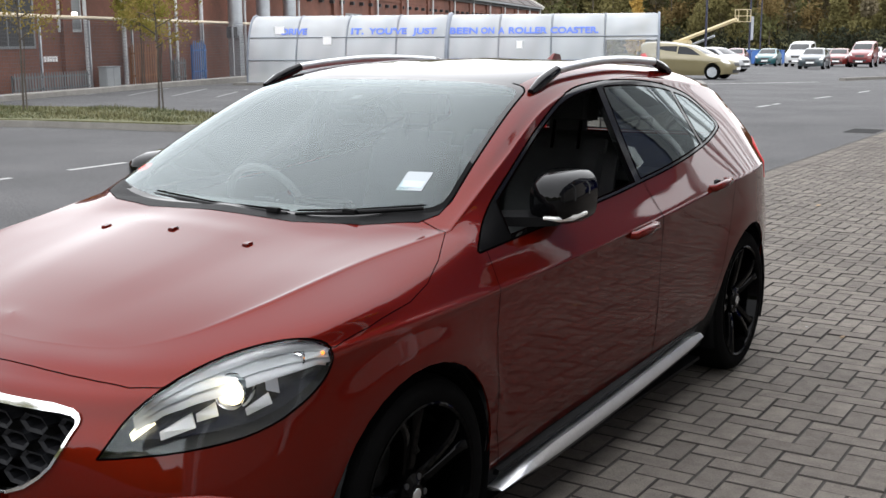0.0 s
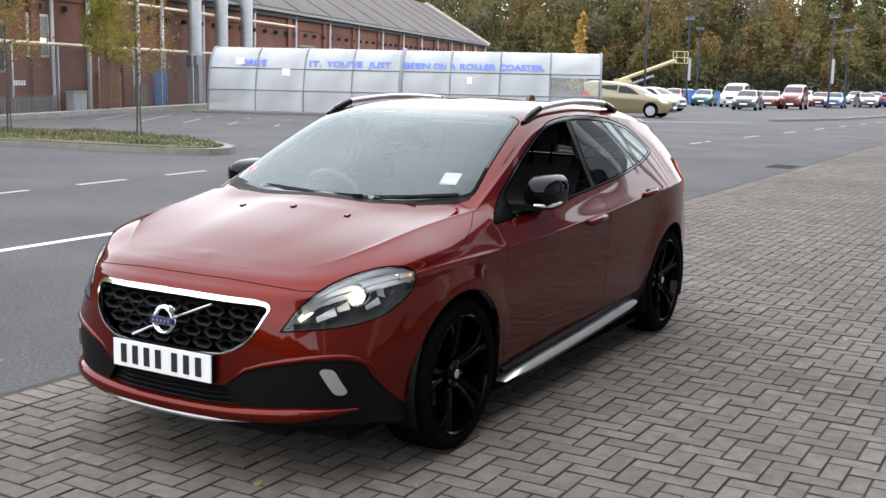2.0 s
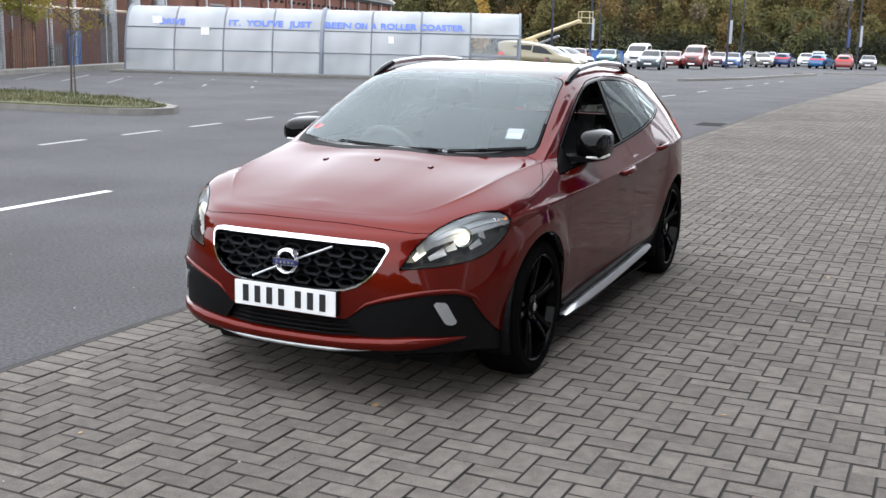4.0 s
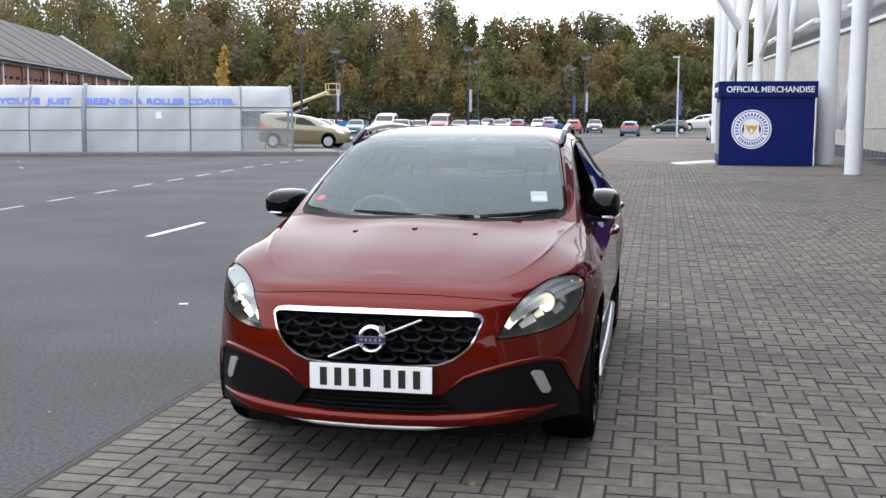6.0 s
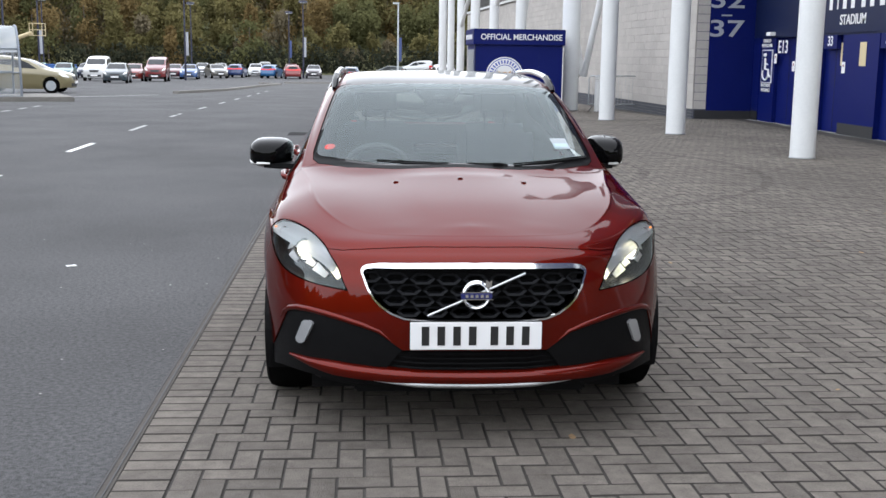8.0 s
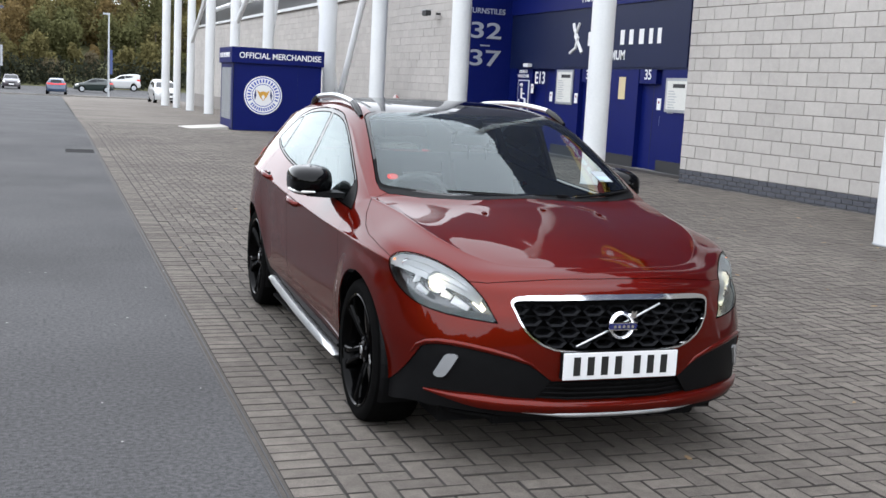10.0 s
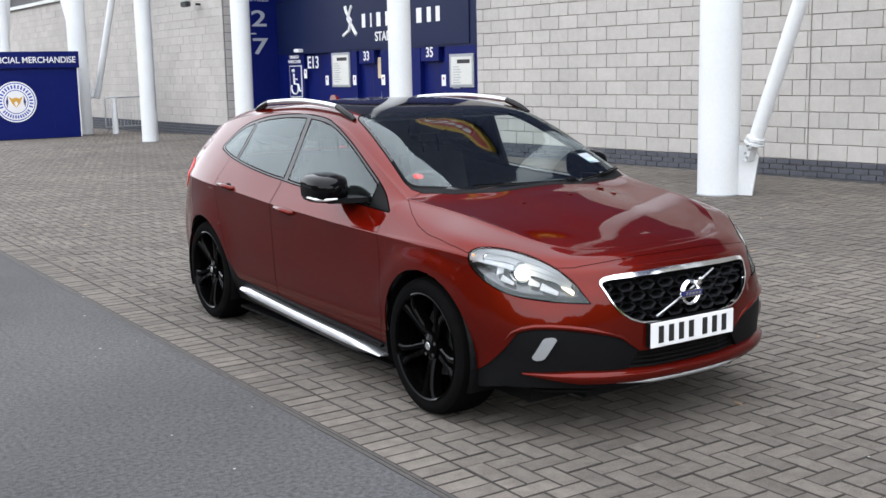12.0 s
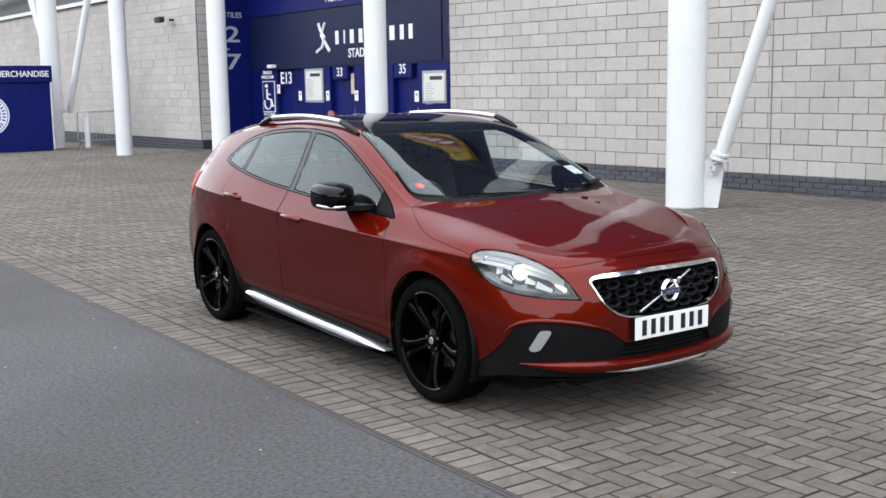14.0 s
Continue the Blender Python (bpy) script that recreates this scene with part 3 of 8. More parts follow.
def recess():
    """The blue turnstile bay: return panel, door wall, doors, notices and sign boards."""
    X, Y0, Y1 = 9.85, 11.75, 22.6
    bay = empty("turnstile_front", None, "royal blue turnstile front with doors, numbers and notices", "entrance", kind="structure")
    # flank towards the pale wall
    part("return_panel", boxed(8.3, X + 0.3, Y1 - 0.06, Y1 + 0.2, 0, 6.0), BLUE, bay)
    part("plinth", boxed(8.32, X, Y1 - 0.075, Y1 - 0.06, 0, 0.22), DARK, bay)
    for txt, z, s in (("TURNSTILES", 3.62, 0.2), ("32", 3.08, 0.6), ("37", 2.34, 0.6)):
        lettering(txt, s, pose(9.06, Y1 - 0.066, z, 90, 0, 0), SIGN_FADED, bay, widen=1.6 if s > 0.4 else 1.0)
    part("dash", boxed(8.92, 9.2, Y1 - 0.07, Y1 - 0.062, 2.68, 2.72), SIGN_FADED, bay)
    # soffit added out of view above the bay, to shade its blue panels
    part("soffit", boxed(8.26, X + 0.5, Y0 - 0.1, Y1 + 0.2, 6.004, 6.1), WHITE_METAL, bay)
    # door wall, pierced by three doors
    spans = [(Y0 - 0.1, 14.35), (15.35, 17.05), (18.2, 19.6), (22.05, Y1)]
    for a, b in spans:
        part("pier", boxed(X, X + 0.3, a, b, 0, 2.12), BLUE, bay)
    part("pier", boxed(X + 0.02, X + 0.3, 21.05, 22.05, 0, 2.12), BLUE, bay)
    part("head", boxed(X - 0.01, X + 0.3, Y0 - 0.1, Y1 - 0.06, 2.12, 3.55), NAVY, bay)
    part("head", boxed(X - 0.05, X + 0.3, Y0 - 0.1, Y1 - 0.06, 3.552, 6.0), BLUE, bay)
    for a, b in ((14.35, 15.35), (17.05, 18.2), (19.6, 21.05)):
        dr = part("door", boxed(X + 0.12, X + 0.2, a, b, 0.0, 2.12), BLUE, bay)
        part("leaf_gap", boxed(X + 0.115, X + 0.118, (a + b) / 2 - 0.006, (a + b) / 2 + 0.006, 0.02, 2.1), DARK, dr)
        part("handle", boxed(X + 0.08, X + 0.118, a + 0.12, a + 0.15, 0.95, 1.15, 0.005), GALV, dr)
    face = lambda y, z: pose(X - 0.004, y, z, 90, 0, -90)
    lettering("E13", 0.44, face(20.5, 1.87), SIGN_WHITE, bay)
    lettering("33", 0.3, face(17.72, 1.98) @ pose(0, 0, 0.0), SIGN_WHITE, bay)
    lettering("35", 0.3, face(14.95, 2.0), SIGN_WHITE, bay)
    # the turnstile numbers hang on small heads over the doors
    for y in (17.72, 14.95):
        part("number_plate", boxed(X - 0.002, X + 0.11, y - 0.35, y + 0.35, 1.82, 2.12), BLUE, bay)
    lettering("DISABLED\nWHEELCHAIR", 0.12, face(21.55, 1.98) @ pose(0, 0, 0.02), SIGN_WHITE, bay)
    lettering("HOME SUPPORTERS", 0.3, pose(X - 0.056, 16.9, 3.78, 90, 0, -90), SIGN_WHITE, bay)
    lettering("MATCHDAY\nENTRANCE", 0.12, face(21.55, 0.86), SIGN_WHITE, bay)
    lettering("STADIUM", 0.3, face(16.6, 2.42) @ pose(0, 0, 0.03), SIGN_WHITE, bay)
    # sponsor board: plain bars and a loop in place of the mark
    sp = part("sponsor_board", boxed(X - 0.03, X - 0.012, 13.4, 19.2, 2.16, 3.5), NAVY, bay)
    bm = bmesh.new()
    for a, w in ((17.75, 0.26), (17.4, 0.1), (17.05, 0.3), (16.65, 0.28), (16.15, 0.3), (15.75, 0.3), (15.3, 0.34), (14.9, 0.26), (14.55, 0.26)):
        box(bm, X - 0.036, X - 0.03, a - w * 0.3, a + w * 0.3, 2.66, 2.98)
    part("lettering_bar", bm, SIGN_WHITE, sp)
    bm = bmesh.new()
    tube(bm, [(X - 0.035, 18.75, 2.5), (X - 0.035, 18.45, 2.62), (X - 0.035, 18.35, 2.85), (X - 0.035, 18.55, 3.05), (X - 0.035, 18.62, 3.2)], 0.045, 6)
    tube(bm, [(X - 0.035, 18.3, 3.2), (X - 0.035, 18.5, 2.9), (X - 0.035, 18.2, 2.6), (X - 0.035, 18.1, 2.5)], 0.045, 6)
    part("emblem_shape", bm, SIGN_WHITE, sp)
    bm = bmesh.new()
    rod(bm, (X - 0.033, 12.6, 2.8), (X - 0.012, 12.6, 2.8), 0.55, seg=32)
    part("faded_roundel", bm, SIGN_DIM, bay)
    part("floodlight", boxed(X - 0.16, X - 0.02, 21.0, 21.3, 2.16, 2.25, 0.01), SIGN_WHITE, bay)
    # wheelchair sign: white frame and figure
    wc = part("wheelchair_sign", boxed(X - 0.006, X + 0.02, 21.2, 21.9, 0.98, 1.82), SIGN_WHITE, bay)
    part("field", boxed(X - 0.01, X - 0.007, 21.225, 21.875, 1.005, 1.795), BLUE, wc)
    bm = bmesh.new()
    ring = [(X - 0.013, 21.58 - 0.2 * math.cos(a), 1.3 + 0.2 * math.sin(a)) for a in [radians(150 + 10 * i) for i in range(24)]]
    tube(bm, ring, 0.03, 6)
    tube(bm, [(X - 0.013, 21.62, 1.8), (X - 0.013, 21.6, 1.45), (X - 0.013, 21.38, 1.43), (X - 0.013, 21.3, 1.2), (X - 0.013, 21.24, 1.22)], 0.035, 6)
    tube(bm, [(X - 0.013, 21.61, 1.62), (X - 0.013, 21.42, 1.6)], 0.028, 6)
    bmesh.ops.create_icosphere(bm, subdivisions=2, radius=0.065, matrix=pose(X - 0.013, 21.63, 1.9))
    bmesh.ops.transform(bm, matrix=pose(0, 0, 1.03) @ Matrix.Diagonal((1, 1, 0.78, 1)) @ pose(0, 0, -1.06), verts=bm.verts)
    part("figure", bm, SIGN_WHITE, wc)
    for k, (a, b, z0, z1) in enumerate(((18.5, 19.45, 1.25, 2.1), (13.25, 14.15, 1.25, 1.95))):
        nb = part("notice_board", boxed(X - 0.03, X - 0.001, a, b, z0, z1, 0.006), GALV, bay)
        part("sheet", boxed(X - 0.034, X - 0.031, a + 0.07, b - 0.07, z0 + 0.06, z1 - 0.06), PAPER, nb)
        part("heading_bar", boxed(X - 0.037, X - 0.0345, a + 0.14, b - 0.3, z1 - 0.2, z1 - 0.12), DARK, nb)
        for j in range(9):
            w = 0.2 + 0.13 * ((j * 7) % 5) / 5
            part("text_bar", boxed(X - 0.037, X - 0.0345, b - 0.14 - w * 2 * (b - a) / 1.0 * 0.6, b - 0.14, z1 - 0.28 - 0.055 * j, z1 - 0.262 - 0.055 * j), GALV, nb)
    for y, z in ((18.32, 1.42), (19.75, 1.42), (17.0 - 0.05, 1.42), (14.28 + 0.12, 1.4), (12.95, 1.42), (20.95, 1.6)):
        st = part("small_sign", boxed(X - 0.012, X - 0.002, y - 0.08, y + 0.08, z - 0.12, z + 0.12, 0.003), SIGN_WHITE, bay)
        bm = bmesh.new()
        rod(bm, (X - 0.015, y, z + 0.04), (X - 0.012, y, z + 0.04), 0.03, seg=12)
        part("symbol", bm, simple("sign_red", (0.3, 0.09, 0.1), 0.5) if not bpy.data.materials.get("sign_red") else bpy.data.materials["sign_red"], st)
    for y in (17.07, 15.9):
        part("card", boxed(X + (0.1 if y > 17 else -0.012), X + (0.118 if y > 17 else -0.001), y, y + 0.3, 1.46, 1.95, 0.003), CREAM, bay)
    for a, b in spans:
        part("plinth", boxed(X - 0.012, X - 0.001, max(a, Y0 + 0.02), b, 0, 0.24), DARK, bay)


recess()


# ---------- merchandise kiosk ----------
def kiosk():
    ks = empty("kiosk", pose(2.86, 26.6, ground_z(26.6)), "royal blue merchandise kiosk with a round club badge", "kiosk")
    W, D, H = 2.62, 2.4, 2.42
    part("front_panel", boxed(0, W, 0, 0.05, 0.02, H - 0.461), BLUE, ks)
    part("side_panel", boxed(-0.004, 0.04, 0.051, D, 0.02, H - 0.461), BLUE, ks)
    part("side_panel", boxed(W - 0.04, W + 0.004, 0.051, D, 0.02, H - 0.461), BLUE, ks)
    part("rear_panel", boxed(0, W, D, D + 0.05, 0.02, H - 0.461), BLUE, ks)
    part("fascia", boxed(-0.07, W + 0.05, -0.07, D + 0.07, H - 0.46, H, 0.012), BLUE, ks)
    part("base_frame", boxed(0.01, W - 0.01, 0.01, D, 0.0, 0.1), NAVY, ks)
    part("door_seam", boxed(1.9, 1.905, -0.002, 0.0, 0.1, H - 0.47), NAVY, ks)
    part("corner_trim", boxed(-0.014, 0.012, -0.012, 0.03, 0.02, H - 0.461), NAVY, ks)
    part("corner_trim", boxed(W - 0.012, W + 0.014, -0.012, 0.03, 0.02, H - 0.461), SIGN_WHITE, ks)
    sh = part("shutter", boxed(-0.02, -0.005, 0.35, 2.1, 0.3, H - 0.6), GALV, ks)
    for k in range(18):
        part("slat", boxed(-0.03, -0.02, 0.36, 2.09, 0.32 + 0.08 * k, 0.385 + 0.08 * k, 0.004), GALV, sh)
    lettering("OFFICIAL MERCHANDISE", 0.235, pose(1.36, -0.075, H - 0.24, 90, 0, 0), SIGN_WHITE, ks, widen=0.93)
    lettering("OFFICIAL MERCHANDISE", 0.2, pose(-0.075, 1.3, H - 0.24, 90, 0, -90), SIGN_WHITE, ks, widen=0.9)
    badge = empty("badge")
    badge.parent = ks
    badge.matrix_basis = pose(0.88, -0.004, 1.05, 90, 0, 0)
    for nm, r, z, m in (("outer_disc", 0.56, 0.0, SIGN_WHITE), ("blue_ring", 0.525, 0.004, SIGN_BLUE), ("thin_ring", 0.5, 0.008, SIGN_WHITE), ("field", 0.33, 0.012, SIGN_BLUE), ("centre", 0.31, 0.016, SIGN_WHITE)):
        bm = bmesh.new()
        bmesh.ops.create_circle(bm, cap_ends=True, segments=48, radius=r, matrix=pose(0, 0, z + 0.002))
        part(nm, bm, m, badge)
    for k in range(19):
        a = radians(200 - 12.2 * k)
        bm = boxed(-0.022, 0.022, -0.05, 0.05, 0.011, 0.014)
        ob = part("ring_bar", bm, SIGN_BLUE, badge)
        ob.matrix_basis = pose(0.415 * math.cos(a), 0.415 * math.sin(a), 0, 0, 0, math.degrees(a) - 90)
    for k in range(12):
        a = radians(218 + 9.5 * k)
        ob = part("ring_bar", boxed(-0.02, 0.02, -0.045, 0.045, 0.011, 0.014), SIGN_BLUE, badge)
        ob.matrix_basis = pose(0.415 * math.cos(a), 0.415 * math.sin(a), 0, 0, 0, math.degrees(a) + 90)
    gold = simple("badge_gold", (0.6, 0.32, 0.04), 0.5)
    part("shield", prism(bmesh.new(), [(0, -0.16), (0.1, -0.05), (0.19, 0.15), (0.1, 0.09), (0, 0.12), (-0.1, 0.09), (-0.19, 0.15), (-0.1, -0.05)], 0.006, pose(0, 0, 0.019)), gold, badge)
    part("shield_mark", prism(bmesh.new(), [(0, -0.15), (0.05, -0.04), (0, 0.03), (-0.05, -0.04)], 0.004, pose(0, 0, 0.026)), SIGN_WHITE, badge)
    for s in (-1, 1):
        part("leaf_shape", prism(bmesh.new(), [(s * 0.24, -0.16), (s * 0.27, 0.0), (s * 0.22, 0.18), (s * 0.2, 0.0)][:: s], 0.004, pose(0, 0, 0.019)), SIGN_DIM, badge)
    tagged(part("ramp", prism(bmesh.new(), [(0, 0), (1.3, 0), (1.3, 0.1)], 1.6, pose(1.5, 28.5, ground_z(28) , 90, 0, 0)), STONE_TRIM), "pale low access ramp beside the kiosk", "ramp")


kiosk()


def barrier(x, y, turn):
    br = empty("crowd_barrier", pose(x, y, ground_z(y), 0, 0, turn), "grey galvanised steel crowd barrier", "barrier")
    bm = bmesh.new()
    tube(bm, [(0, 0, 0.2), (0, 0, 1.0), (0.05, 0, 1.08), (2.15, 0, 1.08), (2.2, 0, 1.0), (2.2, 0, 0.2), (0, 0, 0.2)], 0.02, 8)
    part("frame", bm, GALV, br, smooth=50)
    for k in range(16):
        bm = bmesh.new()
        rod(bm, (0.13 + 0.13 * k, 0, 0.2), (0.13 + 0.13 * k, 0, 1.07), 0.0045, seg=6)
        part("bar", bm, GALV, br)
    for x1 in (0.2, 2.0):
        bm = bmesh.new()
        tube(bm, [(x1, -0.28, 0.01), (x1, 0, 0.22), (x1, 0.28, 0.01)], 0.016, 6)
        part("foot", bm, GALV, br)


barrier(6.5, 27.6, 18)


def bollard(x, y):
    b = empty("bollard", pose(x, y, ground_z(y)), "short white bollard with banded top", "bollard")
    bm = bmesh.new()
    rod(bm, (0, 0, 0), (0, 0, 0.92), 0.09, seg=20)
    part("post", bm, WHITE_METAL, b, smooth=40)
    for z in (0.95, 1.0, 1.05):
        bm = bmesh.new()
        rod(bm, (0, 0, z - 0.02), (0, 0, z + 0.015), 0.085, seg=20)
        part("ring", bm, WHITE_METAL, b, smooth=40)


bollard(6.75, 27.5)
bollard(7.75, 4.6)


def camera_lamp(x, y, z):
    c = empty("wall_camera", pose(x, y, z, 0, 0, -90), "small dark security camera on a wall bracket", "camera")
    part("bracket", boxed(-0.03, 0.03, -0.02, 0.25, -0.03, 0.03, 0.004), DARK, c)
    part("body", boxed(-0.3, 0.12, -0.35, -0.2, -0.07, 0.07, 0.02), DARK, c)
    part("hood", boxed(-0.34, 0.1, -0.37, -0.18, 0.071, 0.09, 0.004), GALV, c)


camera_lamp(8.12, 24.0, 3.55)


def far_ridge():
    """A wooded ridge that closes the place beyond the road, behind the walk."""
    rng = random.Random(9)
    verts, faces = [], []
    n = 90
    for k in range(n + 1):
        a = radians(158 + 182 * k / n)
        h = 14 + 3 * rng.random() + 2 * math.sin(k * 0.5)
        for r, z in ((75, -1.0), (77, h * 0.55), (81, h * 0.9), (88, h), (110, h + 2)):
            rr = r + rng.uniform(-1.5, 1.5)
            verts.append((rr * math.cos(a), rr * math.sin(a), z + rng.uniform(-0.5, 0.5)))
    for k in range(n):
        for j in range(4):
            b = k * 5 + j
            faces.append((b, b + 5, b + 6, b + 1))
    tagged(soup("far_ridge", verts, faces, LEAF_KINDS[1]), "dark wooded ridge beyond the road", "trees", kind="structure")


far_ridge()


def fallen_leaves():
    """A few dry leaves and pale chips on the paving, most of them near the columns."""
    rng = random.Random(31)
    bm = bmesh.new()
    for k in range(90):
        if k < 45:
            x, y = rng.uniform(5.6, 8.6), rng.uniform(1.5, 7.5)
        else:
            x, y = rng.uniform(-1.2, 7.5), rng.uniform(-4, 10)
        r = rng.uniform(0.012, 0.03)
        prism(bm, [(-r, 0), (-0.3 * r, -0.5 * r), (0.7 * r, -0.4 * r), (r, 0.1 * r), (0.4 * r, 0.55 * r), (-0.5 * r, 0.45 * r)], 0.002, pose(x, y, 0.002, rng.uniform(-8, 8), rng.uniform(-8, 8), rng.uniform(0, 360)))
    tagged(part("fallen_leaves", bm, surface("dry_leaf", (0.1, 0.06, 0.03), (0.3, 0.2, 0.1), 0.8, scale=3.0, vary=0.5, island=True)), "small dry fallen leaves scattered on the paving", "leaves", kind="stuff")
    bm = bmesh.new()
    for k in range(60):
        x, y = rng.uniform(-4.5, 4.0), rng.uniform(-4.5, 3.0)
        if abs(x) < 0.9 and abs(y) < 2.2:
            continue
        r = rng.uniform(0.003, 0.008)
        prism(bm, [(-r, -r * 0.6), (r * 0.8, -r), (r, r * 0.5), (-r * 0.4, r)], 0.002, pose(x, y, 0.002, 0, 0, rng.uniform(0, 360)))
    tagged(part("stone_chips", bm, surface("pale_chip", (0.2, 0.2, 0.19), (0.36, 0.36, 0.34), 0.8, scale=5.0)), "tiny pale stone chips on road and paving", "grit", kind="stuff")


fallen_leaves()
tagged(part("paper_scrap", boxed(-0.035, 0.035, -0.02, 0.02, 0.0, 0.004, 0.0, pose(-2.54, 1.65, 0.001, 0, 0, 25)), SIGN_WHITE), "small white paper scrap on the asphalt", "litter")


def tyre_mark(cx, cy, r, a0, a1, label):
    bm = bmesh.new()
    rows = []
    for k in range(31):
        a = radians(a0 + (a1 - a0) * k / 30)
        rows.append([bm.verts.new((cx + q * math.cos(a), cy + q * math.sin(a), 0.0035)) for q in (r - 0.07, r + 0.07)])
    for p, q in zip(rows, rows[1:]):
        bm.faces.new((p[0], p[1], q[1], q[0]))
    bmesh.ops.recalc_face_normals(bm, faces=bm.faces)
    tagged(part("tyre_mark", bm, MARK), label, "tyre mark", kind="structure")


MARK = bpy.data.materials.new("tyre_smear")
MARK.use_nodes = True
_a, _b = MARK.node_tree.nodes, MARK.node_tree.links
_tr, _mx, _nz, _mr = _a.new("ShaderNodeBsdfTransparent"), _a.new("ShaderNodeMixShader"), _a.new("ShaderNodeTexNoise"), _a.new("ShaderNodeMapRange")
_a["Principled BSDF"].inputs["Base Color"].default_value = (0.02, 0.019, 0.018, 1)
_a["Principled BSDF"].inputs["Roughness"].default_value = 0.9
_nz.inputs["Scale"].default_value = 9.0
_mr.inputs["To Min"].default_value, _mr.inputs["To Max"].default_value = 0.04, 0.26
_b.new(_nz.outputs[0], _mr.inputs["Value"])
_b.new(_mr.outputs[0], _mx.inputs[0])
_b.new(_tr.outputs[0], _mx.inputs[1])
_b.new(_a["Principled BSDF"].outputs[0], _mx.inputs[2])
_b.new(_mx.outputs[0], _a["Material Output"].inputs["Surface"])
tyre_mark(0.2, 9.2, 3.3, -75, 55, "faint curved tyre mark on the paving")
tyre_mark(0.2, 9.2, 4.9, -70, 40, "faint curved tyre mark on the paving")


# ---------- barrel shelter with a slogan ----------
def plastic_sheet(name, thin, thick):
    """Weathered plastic sheet, more or less clouded from patch to patch."""
    mt = bpy.data.materials.new(name)
    mt.use_nodes = True
    _n, _l = mt.node_tree.nodes, mt.node_tree.links
    _t, _m = _n.new("ShaderNodeBsdfTransparent"), _n.new("ShaderNodeMixShader")
    _n["Principled BSDF"].inputs["Base Color"].default_value = (0.5, 0.53, 0.55, 1)
    _n["Principled BSDF"].inputs["Roughness"].default_value = 0.25
    _z, _r = _n.new("ShaderNodeTexNoise"), _n.new("ShaderNodeMapRange")
    _z.inputs["Scale"].default_value = 0.9
    _r.inputs["From Min"].default_value, _r.inputs["From Max"].default_value = 0.3, 0.7
    _r.inputs["To Min"].default_value, _r.inputs["To Max"].default_value = thin, thick
    _l.new(_z.outputs[0], _r.inputs["Value"])
    _l.new(_r.outputs[0], _m.inputs[0])
    _l.new(_t.outputs[0], _m.inputs[1])
    _l.new(_n["Principled BSDF"].outputs[0], _m.inputs[2])
    _l.new(_m.outputs[0], _n["Material Output"].inputs["Surface"])
    return mt


POLY = plastic_sheet("clouded_polycarbonate", 0.38, 0.72)
POLY_CLEAR = plastic_sheet("clearer_polycarbonate", 0.08, 0.3)
STEEL_GREY = simple("grey_frame_steel", (0.16, 0.18, 0.21), 0.5, 0.4)


